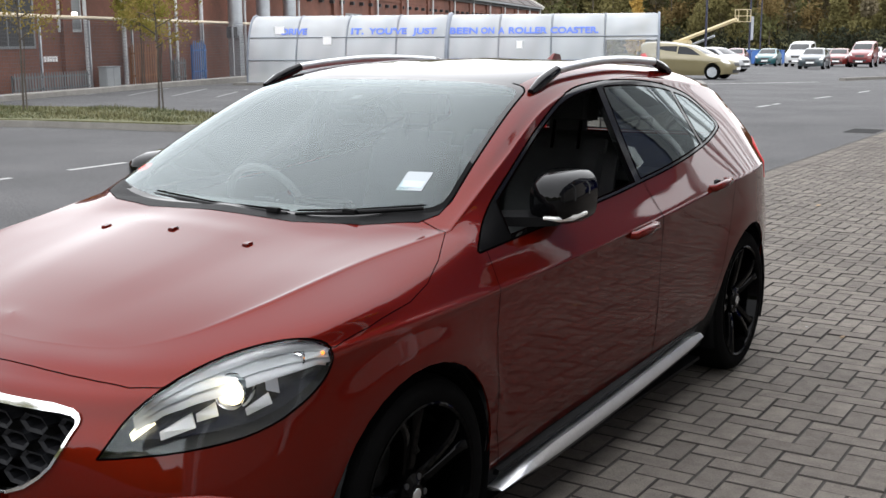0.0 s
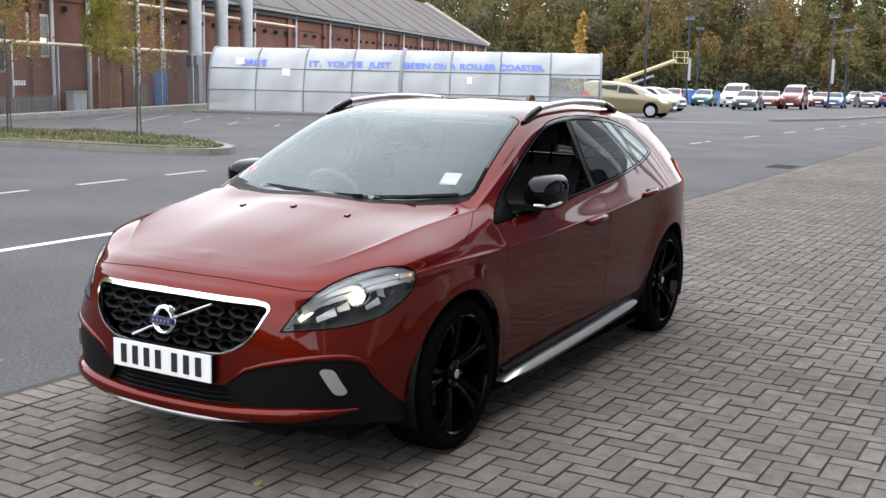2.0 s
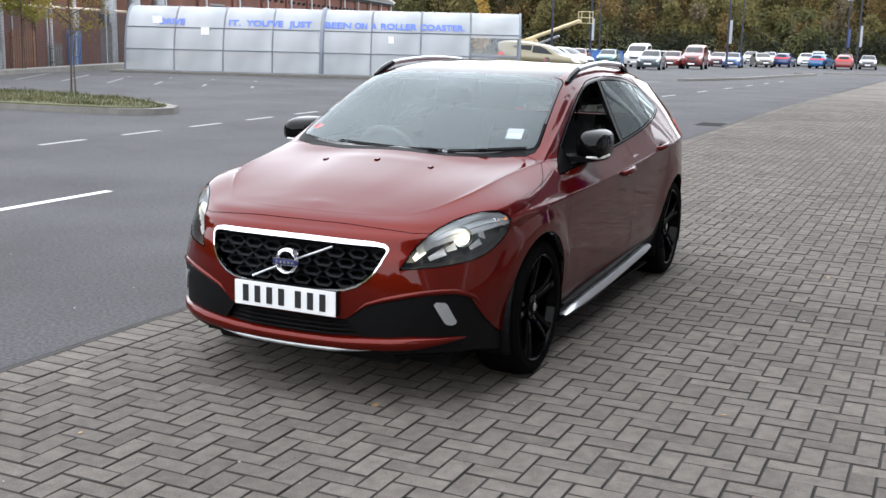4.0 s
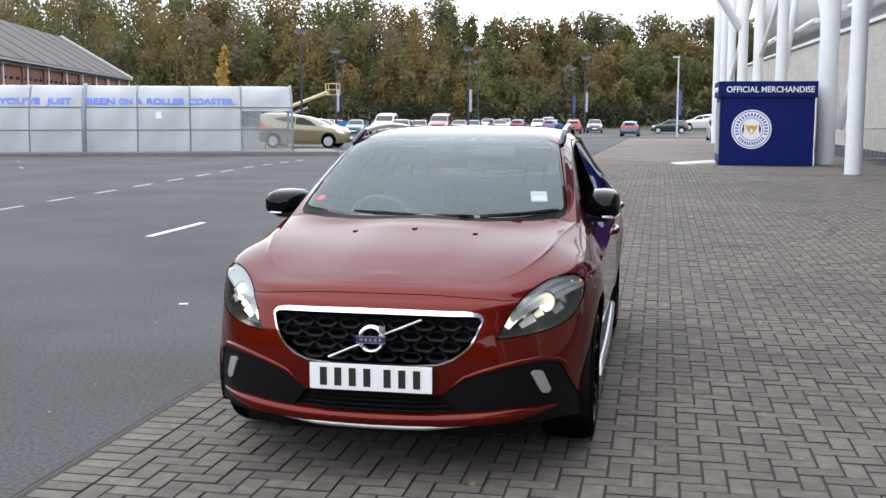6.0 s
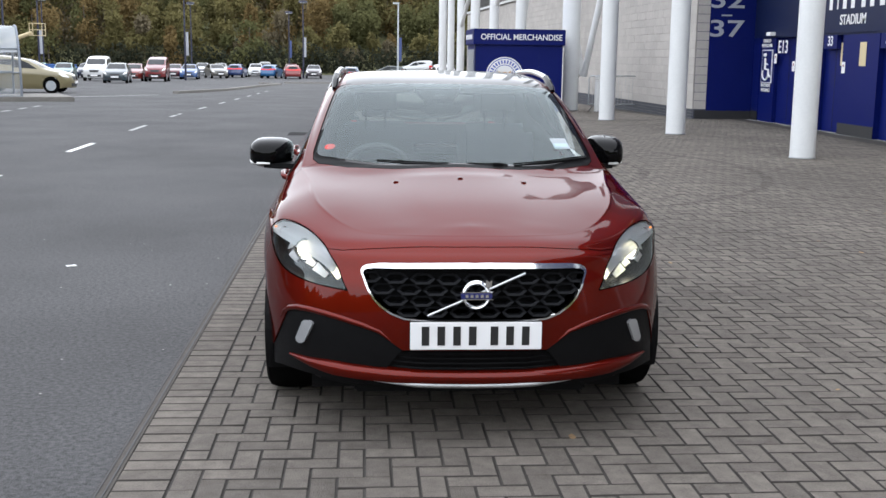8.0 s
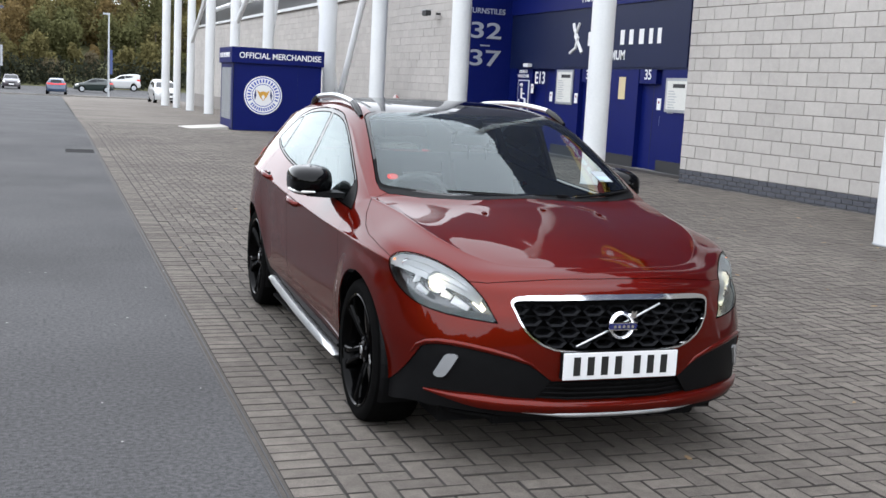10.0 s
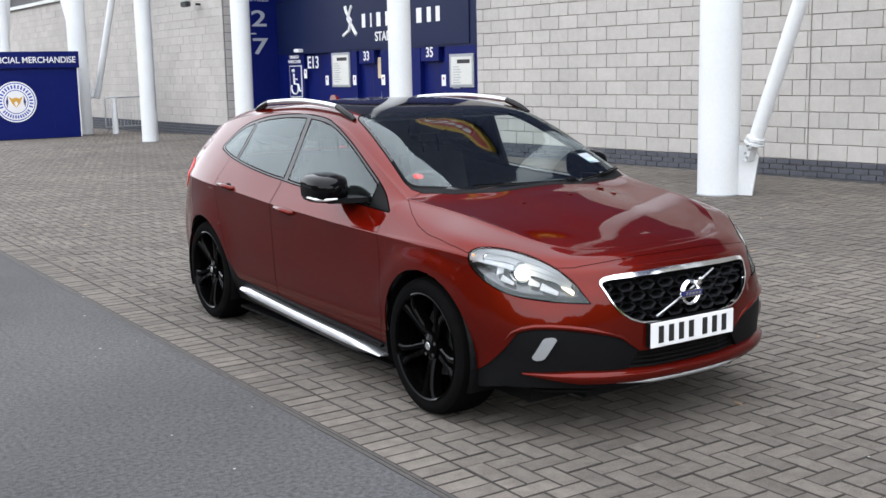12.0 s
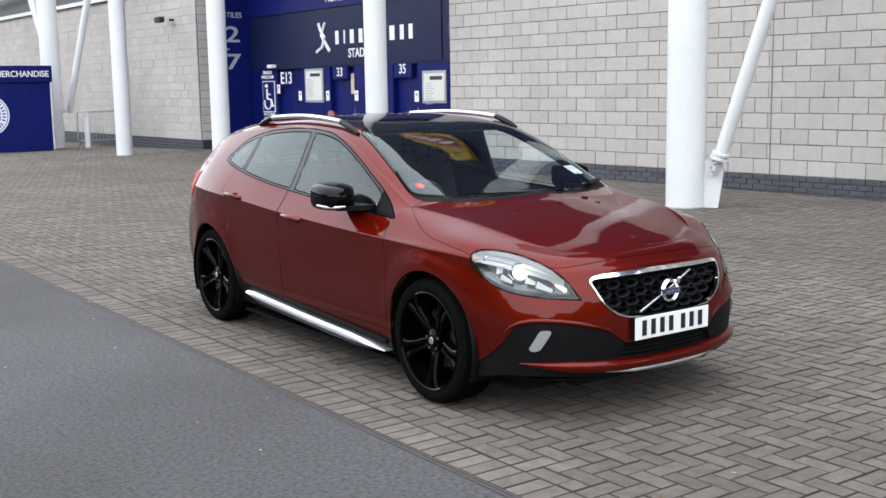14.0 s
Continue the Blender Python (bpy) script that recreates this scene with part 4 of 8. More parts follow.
def shelter():
    L, R = Vector((-24.9, 25.8)), Vector((-11.75, 31.4))
    d = (R - L).normalized()
    length = (R - L).length
    m = Matrix.Translation((L.x, L.y, 0.0)) @ Matrix.Rotation(math.atan2(d.y, d.x), 4, "Z")
    sh = empty("shelter", m, "long barrel-shaped shelter of clouded plastic with blue lettering", "shelter")
    depth, top = 2.3, 2.36

    def arch(t, off=0.0):
        """Half the barrel: up the front, over the top and down the back."""
        a = math.pi * t
        c, s = math.cos(a), math.sin(a)
        y = depth / 2 - (depth / 2 + off) * math.copysign(abs(c) ** 0.95, c)
        return (y, (top + off) * abs(s) ** 0.95)

    n = 8
    for k in range(n):
        x0, x1 = length * k / n + 0.03, length * (k + 1) / n - 0.03
        for a, b, mt in ((0, 24, POLY),) if k < n - 1 else ((0, 5, POLY_CLEAR), (5, 19, POLY), (19, 24, POLY_CLEAR)):
            bm = bmesh.new()
            rows = [[bm.verts.new((x, *arch(i / 24))) for i in range(a, b + 1)] for x in (x0, x1)]
            for i in range(b - a):
                bm.faces.new((rows[0][i], rows[1][i], rows[1][i + 1], rows[0][i + 1]))
            part("sheet", bm, mt, sh, "nearly clear sheet" if mt == POLY_CLEAR else "", smooth=50)
    for k in range(n + 1):
        bm = bmesh.new()
        x = length * k / n
        r = {0: 0.04, 4: 0.085, 8: 0.04}.get(k, 0.018)
        tube(bm, [(x, *arch(i / 24, 0.01)) for i in range(25)], r, 6)
        part("rib", bm, STEEL_GREY, sh, smooth=50)
    for z in (0.05, 0.82, 1.6):
        for back in (0, 1):
            bm = bmesh.new()
            t = next(i / 200 for i in range(100) if arch(i / 200)[1] >= z)
            y = arch(t)[0]
            y = depth - y + 0.03 if back else y - 0.03
            rod(bm, (0, y, z), (length, y, z), 0.018, seg=8)
            part("rail", bm, STEEL_GREY, sh, smooth=50)
    bm = bmesh.new()
    pts = [bm.verts.new((length, *arch(i / 24))) for i in range(25)]
    bm.faces.new(pts)
    part("end_sheet", bm, POLY_CLEAR, sh)
    for k in range(11):
        bm = bmesh.new()
        rod(bm, (0.9 + 1.25 * k, 1.5, 0), (0.9 + 1.25 * k, 1.5, 0.75), 0.02, seg=8)
        part("hoop_post", bm, STEEL_GREY, sh)
    # slogan, a word or two to a panel, lying on the front curve
    y, z = arch(0.5 * 0.49)
    y2, z2 = arch(0.5 * 0.59)
    tilt = math.degrees(math.atan2(z2 - z, y2 - y))
    for txt, x0, x1 in (("DRIVE", 1.19, 2.12), ("IT.", 3.72, 4.18), ("YOU'VE", 4.37, 5.72), ("JUST", 5.93, 6.77), ("BEEN", 7.22, 8.19), ("ON", 8.31, 8.77), ("A", 8.9, 9.12), ("ROLLER", 9.24, 10.55), ("COASTER.", 10.68, 12.3)):
        word = lettering(txt, 0.33, pose((x0 + x1) / 2, (y + y2) / 2 - 0.03, (z + z2) / 2, tilt, 0, 0), SIGN_SKY, sh, bold=0.03)
        word.data.transform(Matrix.Diagonal(((x1 - x0) / word.dimensions.x if word.dimensions.x else 1, 1, 1, 1)))
    front = lambda z: arch(next(i / 400 for i in range(200) if arch(i / 400)[1] >= z))[0]
    part("label_patch", boxed(9.55, 9.75, front(1.2) - 0.012, front(1.2) - 0.006, 1.2, 1.45), SIGN_WHITE, sh)
    part("label_patch", boxed(0.95, 1.3, front(1.7) - 0.012, front(1.7) - 0.006, 1.72, 1.98), SIGN_WHITE, sh)
    part("label_patch", boxed(2.75, 3.05, front(1.35) - 0.012, front(1.35) - 0.006, 1.35, 1.62), SIGN_WHITE, sh)
    part("base_kerb", boxed(-0.4, length + 1.6, -0.5, depth + 0.4, -0.3, 0.04, 0.03), KERB, sh)


shelter()


# ---------- brick works building ----------
def works():
    a = Vector((-21.6, 4.0))
    d = Vector((-0.31, 0.95)).normalized()
    m = Matrix.Translation((a.x, a.y, -0.3)) @ Matrix.Rotation(math.atan2(d.y, d.x), 4, "Z")
    bd = empty("brick_works", m, "long single-storey red brick works with a grey pitched roof", "building")
    L, H, D, top = 101.0, 4.95, 12.8, 8.9
    part("wall", boxed(0, L, 0, D, 0, H), RED_BRICK, bd)
    bm = bmesh.new()
    prism(bm, [(0, H), (D, H), (D / 2, top - 0.2)], L, pose(0, 0, 0, 90, 0, 90))
    part("gable", bm, RED_BRICK, bd)
    for s in (0, 1):
        bm = bmesh.new()
        y0, y1 = (-0.35, D / 2) if s == 0 else (D + 0.35, D / 2)
        q = [bm.verts.new((x, y, z)) for x, y, z in ((-0.2, y0, H - 0.12), (L + 0.2, y0, H - 0.12), (L + 0.2, y1, top), (-0.2, y1, top))]
        r = [bm.verts.new(v.co + Vector((0, 0, 0.14))) for v in q]
        bm.faces.new(q)
        bm.faces.new(r)
        for i in range(4):
            bm.faces.new((q[i], q[(i + 1) % 4], r[(i + 1) % 4], r[i]))
        bmesh.ops.recalc_face_normals(bm, faces=bm.faces)
        roof = part("roof", bm, ROOF_SLATE, bd)
        if s == 0:
            for k in range(18):
                x = 2 + 5.6 * k
                bm = bmesh.new()
                tube(bm, [(x, y0, H + 0.04), (x, y1, top + 0.16)], 0.03, 4)
                part("lap_joint", bm, ROOF_SLATE, roof)
    bm = bmesh.new()
    tube(bm, [(L + 0.25, -0.5, H - 0.1), (L + 0.25, D / 2, top + 0.2), (L + 0.25, D + 0.5, H - 0.1)], 0.22, 4)
    part("barge_board", bm, STONE_TRIM, bd)
    part("gutter", boxed(0, L, -0.42, -0.3, H - 0.2, H - 0.06), PLASTER_GREY, bd)
    for k in range(17):
        x = 4.0 + 6.0 * k
        part("pier", boxed(x, x + 0.5, -0.14, -0.001, 0, H - 0.25), RED_BRICK, bd)
        bm = bmesh.new()
        rod(bm, (x + 1.2, -0.15, 0), (x + 1.2, -0.15, H - 0.15), 0.06, seg=8)
        part("downpipe", bm, PIPE_WHITE, bd)
    for k in range(16):
        x = 5.3 + 6.0 * k
        if not 14 < x < 36:
            w = part("window", boxed(x + 0.8, x + 3.4, -0.03, -0.001, 1.6, 3.2), PLASTER_GREY, bd)
            for j in range(4):
                part("pane", boxed(x + 0.86 + 0.63 * j, x + 1.42 + 0.63 * j, -0.04, -0.031, 1.68, 3.12), DARK, w)
    for z in (2.55, 4.2):
        bm = bmesh.new()
        tube(bm, [(2, -0.5, z + 0.15), (14, -0.5, z), (40, -0.5, z - 0.1)], 0.055, 8)
        part("service_pipe", bm, PIPE_CREAM, bd)
    for x in (27.0, 29.75, 32.65):
        bm = bmesh.new()
        rod(bm, (x, -0.75, 2.0), (x, -0.75, 9.5), 0.29, seg=20)
        fl = part("flue", bm, GALV, bd, "shiny round metal flue", smooth=40)
        for z in (2.3, 4.6, 6.5):
            bm = bmesh.new()
            rod(bm, (x, -0.75, z), (x, -0.75, z + 0.12), 0.31, seg=20)
            part("collar", bm, GALV, fl, smooth=40)
        part("support", boxed(x - 0.2, x + 0.2, -1.0, -0.5, 0, 2.0), GALV, fl)
        part("cowl_box", boxed(x - 0.55, x - 0.3, -0.95, -0.6, 1.9, 2.35), DARK, fl)
    part("string_course", boxed(0, L, -0.05, -0.001, H - 0.95, H - 0.82), RED_BRICK, bd)
    # dark strip put in for the gutter's shadow under the eaves
    part("eaves_board", boxed(0, L, -0.2, -0.001, H - 0.42, H - 0.2), DARK, bd)
    for k in range(60):
        part("cable_bracket", boxed(1.0 + 1.55 * k, 1.18 + 1.55 * k, -0.22, -0.001, H - 1.3, H - 1.12), DARK, bd)
    for x in (19.5, 25.2):
        bm = bmesh.new()
        rod(bm, (x, -0.16, 0), (x, -0.16, H - 0.15), 0.08, seg=8)
        part("downpipe", bm, PIPE_WHITE, bd)
    win = part("window", boxed(15.9, 17.15, -0.05, -0.001, 2.1, 3.5), PIPE_WHITE, bd)
    for k in range(2):
        part("pane", boxed(15.98 + 0.58 * k, 16.5 + 0.58 * k, -0.06, -0.051, 2.18, 3.42), PLASTER_GREY, win)
    part("strip_light", boxed(16.08, 16.9, -0.075, -0.061, 2.6, 2.72), glow("office_light", (1.0, 0.95, 0.8), 3.0), win, "lit strip light behind the window")
    for k in range(5):
        part("letter_bar", boxed(15.06 + 0.15 * k, 15.16 + 0.15 * k, -0.02, -0.001, 1.2, 1.36), SIGN_WHITE, bd)
    # low cross-wing that rises behind the trees
    part("wing", boxed(0, 9.5, -0.9, -0.15, 0, 3.4), RED_BRICK, bd)
    part("wing_window", boxed(6.4, 7.6, -0.94, -0.901, 1.6, 2.9), PIPE_WHITE, bd)
    part("signboard", boxed(2.2, 3.4, -0.96, -0.9, 0.9, 1.6), GALV, bd)


PLASTER_GREY = surface("grey_paint", (0.15, 0.16, 0.165), (0.21, 0.22, 0.225), 0.6, scale=3.0)
PIPE_WHITE = surface("white_pipe", (0.45, 0.46, 0.47), (0.55, 0.56, 0.57), 0.5, scale=2.0)
PIPE_CREAM = surface("cream_pipe", (0.5, 0.42, 0.3), (0.6, 0.52, 0.4), 0.5, scale=2.0)
BLUE_DOOR = simple("faded_blue_paint", (0.04, 0.12, 0.35), 0.5)
works()


def fence():
    """Tall wire-mesh fence in front of the works, with a low palisade, a cabinet and a blue gate along it."""
    a = Vector((-20.6, 5.0))
    d = Vector((-0.31, 0.95)).normalized()
    m = Matrix.Translation((a.x, a.y, 0)) @ Matrix.Rotation(math.atan2(d.y, d.x), 4, "Z")
    fn = empty("mesh_fence", m, "tall grey wire-mesh fence in front of the brick works", "fence")
    for k in range(13):
        part("post", boxed(2.5 * k, 2.5 * k + 0.06, 0, 0.06, 0, 2.15), GALV, fn)
    bm = bmesh.new()
    for k in range(420):
        box(bm, 0.075 * k, 0.075 * k + 0.007, 0.027, 0.033, 0.1, 2.05)
    for k in range(20):
        box(bm, 0, 31.5, 0.022, 0.027, 0.12 + 0.1 * k, 0.127 + 0.1 * k)
    tagged(part("wire_mesh", bm, MESH_GREY, fn), kind="stuff")
    for z in (2.1, 2.18):
        bm = bmesh.new()
        tube(bm, [(2.5 * k / 2, 0.03, z - (0.03 if k % 2 else 0)) for k in range(25)], 0.009, 4)
        part("top_wire", bm, MESH_GREY, fn)
    part("kerb", boxed(-3, 34, -0.9, -0.3, -0.3, 0.14, 0.02), KERB, fn)
    for name, x0, x1, z1, step, mt, words in (("palisade", 11.0, 14.7, 0.66, 0.13, DULL_STEEL, "low grey steel palisade by the fence"), ("palisade_gate", 21.4, 22.5, 1.52, 0.16, FADED_GATE, "blue steel palisade gate in the fence"), ("palisade", 17.2, 18.9, 1.45, 0.16, RUST, "rusty brown palisade panel by the fence"), ("palisade", 20.0, 20.9, 0.95, 0.15, DULL_STEEL, "short grey palisade panel by the fence")):
        pf = empty(name, m @ pose(0, -0.12, 0), words, "gate" if "gate" in name else "fence", "palisade panels")
        for z in (0.25 * z1, 0.75 * z1):
            part("rail", boxed(x0, x1, 0.014, 0.04, z, z + 0.05), mt, pf)
        for k in range(int((x1 - x0) / step)):
            bm = bmesh.new()
            prism(bm, [(0, 0.06), (0.07, 0.06), (0.07, z1 - 0.1), (0.035, z1), (0, z1 - 0.1)], 0.012, pose(x0 + step * k + 0.02, 0.0, 0, 90))
            part("pale", bm, mt, pf)
        for x in (x0, x1 - 0.05):
            part("post", boxed(x, x + 0.05, 0.041, 0.09, 0, z1 * 0.9), mt, pf)
    cb = empty("street_cabinet", m @ pose(15.05, -0.2, 0) @ Matrix.Scale(0.78, 4), "grey metal street cabinet by the fence", "cabinet")
    part("body", boxed(0, 1.05, -0.35, 0, 0.06, 0.92, 0.02), PLASTER_GREY, cb)
    part("door", boxed(0.03, 0.52, -0.362, -0.351, 0.12, 0.86, 0.004), PLASTER_GREY, cb)
    part("door", boxed(0.53, 1.02, -0.362, -0.351, 0.12, 0.86, 0.004), PLASTER_GREY, cb)
    part("lid", boxed(-0.03, 1.08, -0.38, 0.02, 0.921, 0.96, 0.01), PLASTER_GREY, cb)
    part("base", boxed(0.04, 1.01, -0.33, -0.02, 0, 0.059), KERB, cb)


MESH_GREY = simple("dull_mesh_wire", (0.1, 0.1, 0.105), 0.6, 0.3)
DULL_STEEL = surface("dull_steel_pales", (0.09, 0.095, 0.1), (0.17, 0.175, 0.18), 0.7, 0.4, scale=3.0)
FADED_GATE = surface("faded_blue_steel", (0.03, 0.08, 0.2), (0.06, 0.12, 0.25), 0.6, scale=3.0)
RUST = surface("rusty_steel", (0.12, 0.06, 0.035), (0.2, 0.1, 0.06), 0.85, scale=3.0)
fence()


# ---------- far car park ----------
def lamp_post(x, y, h, banner=None, arm=False):
    lp = empty("lamp_post", pose(x, y, ground_z(y)), "slim navy lamp post in the car park" if not arm else "grey street lamp with a small camera head", "lamp post", "car park lamps")
    bm = bmesh.new()
    rod(bm, (0, 0, 0), (0, 0, h), 0.1, 0.06, seg=10)
    part("pole", bm, GALV if arm else POST_BLUE, lp)
    if arm:
        part("head", boxed(-0.5, 0.1, -0.1, 0.1, h, h + 0.15, 0.02), GALV, lp)
    else:
        bm = bmesh.new()
        rod(bm, (0, 0, h), (0, 0, h + 0.22), 0.5, 0.42, seg=14)
        part("lantern", bm, POST_BLUE, lp)
        part("diffuser", boxed(-0.3, 0.3, -0.3, 0.3, h - 0.06, h - 0.001), SIGN_WHITE, lp)
    if banner:
        part("banner", boxed(0.09, 0.33, -0.015, 0.015, h * 0.28, h * 0.28 + 2.1), banner, lp)
        part("banner_arm", boxed(0.05, 0.62, -0.01, 0.01, h * 0.28 + 2.31, h * 0.28 + 2.34), POST_BLUE, lp)


BANNER_BLUE = simple("blue_banner", (0.04, 0.06, 0.16), 0.7)
lamp_post(-26.1, 75.7, 8.0)
BANNER_PALE = simple("faded_banner", (0.3, 0.31, 0.33), 0.7)
lamp_post(-30.1, 98.4, 8.0, BANNER_PALE)
lamp_post(-35.7, 119.8, 8.0)
lamp_post(-16.7, 97.0, 8.0, BANNER_PALE)
lamp_post(-20.2, 123.8, 8.0)
lamp_post(-9.7, 133.2, 7.5, BANNER_BLUE)
lamp_post(-7.0, 115.4, 8.0, BANNER_PALE)
lamp_post(2.6, 94.5, 7.0, BANNER_BLUE, True)


def boom_lift(x, y):
    bl = empty("boom_lift", pose(x, y, ground_z(y)) @ Matrix.Scale(0.8, 4), "cream-yellow boom lift with its arm raised", "boom lift")
    cream = surface("boom_paint", (0.42, 0.34, 0.19), (0.5, 0.42, 0.25), 0.5, scale=1.0)
    part("chassis", boxed(-1.3, 1.3, -1.0, 1.0, 0.45, 1.4, 0.1), cream, bl)
    part("turret", boxed(-0.9, 0.7, -0.7, 0.7, 1.41, 2.6, 0.1), cream, bl)
    for sx in (-0.9, 0.9):
        for sy in (-1.05, 0.8):
            bm = bmesh.new()
            rod(bm, (sx, sy, 0.45), (sx, sy + 0.25, 0.45), 0.45, seg=16)
            part("wheel", bm, DARK, bl)
    bm = bmesh.new()
    tube(bm, [(-0.6, 0, 2.4), (5.4, 0.2, 4.6)], 0.2, 6)
    part("lower_boom", bm, cream, bl)
    bm = bmesh.new()
    tube(bm, [(0.3, 0, 1.9), (3.2, 0.1, 3.0)], 0.12, 6)
    part("ram", bm, GALV, bl)
    bm = bmesh.new()
    for p in ((5.4, -0.5), (6.6, -0.5), (6.6, 0.6), (5.4, 0.6)):
        rod(bm, (p[0], p[1], 4.3), (p[0], p[1], 5.5), 0.04, seg=6)
    for z in (4.35, 4.9, 5.5):
        tube(bm, [(5.4, -0.5, z), (6.6, -0.5, z), (6.6, 0.6, z), (5.4, 0.6, z), (5.4, -0.5, z)], 0.035, 5)
    part("basket", bm, cream, bl)


boom_lift(-30.6, 83.0)


def low_kerb(pts, label="low stone kerb between road and car park"):
    for (x0, y0), (x1, y1) in zip(pts, pts[1:]):
        d = Vector((x1 - x0, y1 - y0, ground_z(y1) - ground_z(y0)))
        ob = part("kerb_line", boxed(0, d.length, -0.15, 0.15, -0.1, 0.12, 0.02), KERB)
        ob.matrix_basis = Matrix.Translation((x0, y0, ground_z(y0))) @ d.to_track_quat("X", "Z").to_matrix().to_4x4()
        tagged(ob, label, "kerb", "car park kerbs", "structure")


low_kerb([(-8.9, 44.5), (-7.6, 52), (-7.3, 62), (-6.6, 76), (-8.4, 80)])
low_kerb([(-6.8, 84), (-4.5, 86), (6.5, 86.5)])


# ---------- the red car ----------
from mathutils.bvhtree import BVHTree
from mathutils.interpolate import poly_3d_calc


def car_paint():
    """Deep red with a fine metal flake under a clear, sharp lacquer."""
    mt = surface("red_metallic_paint", (0.088, 0.004, 0.001), (0.105, 0.0052, 0.0013), 0.36, 0.62, scale=2.0, fine=900.0, coat=1.0, spec=0.0, world_space=False)
    p = mt.node_tree.nodes["Principled BSDF"]
    p.inputs["Specular Tint"].default_value = (0.3, 0.015, 0.006, 1)
    p.inputs["Coat Roughness"].default_value = 0.03
    p.inputs["Coat IOR"].default_value = 1.32
    return mt


PAINT = car_paint()
PLASTIC = surface("black_textured_plastic", (0.0025, 0.0025, 0.0028), (0.005, 0.005, 0.0055), 0.55, spec=0.1, scale=30.0, fine=500.0, bump=0.1, world_space=False)
GLOSS = simple("piano_black", (0.002, 0.002, 0.0023), 0.04, spec=0.16)
WHEEL_BLACK = simple("black_wheel_lacquer", (0.0012, 0.0012, 0.0013), 0.07, spec=0.07)
SKID = surface("grey_skid_paint", (0.3, 0.3, 0.3), (0.38, 0.38, 0.38), 0.4, 0.6, scale=8.0, world_space=False)
SURROUND = simple("satin_black_trim", (0.002, 0.002, 0.0022), 0.4, spec=0.03)
SKID_DULL = surface("scuffed_grey_plastic", (0.03, 0.03, 0.03), (0.11, 0.11, 0.11), 0.7, scale=30.0, fine=200.0, bump=0.3, world_space=False, spec=0.2)
PILLAR = simple("gloss_black_trim", (0.002, 0.002, 0.0022), 0.08, spec=0.3)
ROOF_GLASS = simple("black_roof_glass", (0.003, 0.003, 0.004), 0.05, spec=0.2)
CHROME = simple("chrome", (0.82, 0.83, 0.84), 0.1, 1.0)
SATIN = surface("satin_aluminium", (0.55, 0.56, 0.57), (0.66, 0.67, 0.68), 0.32, 0.9, scale=6.0, fine=120.0, world_space=False)
RUBBER = surface("tyre_rubber", (0.0025, 0.0025, 0.0025), (0.005, 0.005, 0.005), 0.85, spec=0.02, scale=12.0, fine=200.0, bump=0.15, world_space=False)
CABIN = surface("charcoal_cabin_trim", (0.05, 0.05, 0.052), (0.08, 0.08, 0.082), 0.7, scale=12.0, fine=220.0, bump=0.2, world_space=False)
CLOTH = surface("seat_cloth", (0.02, 0.02, 0.022), (0.045, 0.044, 0.045), 0.9, scale=12.0, fine=260.0, bump=0.3, world_space=False)
CLEAR = glass("windscreen_glass", (0.9, 1.0, 0.97), 0.88, ior=1.5)
TINT = glass("tinted_side_glass", (0.9, 1.0, 0.97), 0.4, ior=1.5)
LENS = glass("lamp_lens", (1, 1, 1), 0.93, ior=1.48)
LAMP_SILVER = simple("lamp_silver", (0.8, 0.81, 0.82), 0.38, 0.55)
BEAM = glow("lit_lamp", (1.0, 0.93, 0.75), 5.0)
REFLECTOR_GLOW = glow("glowing_reflector", (1.0, 0.92, 0.66), 0.9)
AMBER = glow("amber_marker", (1.0, 0.3, 0.03), 0.7)
TAIL = glow("red_tail_lamp", (0.45, 0.008, 0.008), 0.18)
SHADOW_GAP = simple("panel_gap_black", (0.002, 0.001, 0.001), 0.9, spec=0.0)
PLATE = simple("plate_white", (0.75, 0.75, 0.75), 0.45)
INK = simple("plate_black", (0.01, 0.01, 0.01), 0.5)
EMBLEM_BLUE = simple("emblem_blue", (0.02, 0.025, 0.12), 0.35)

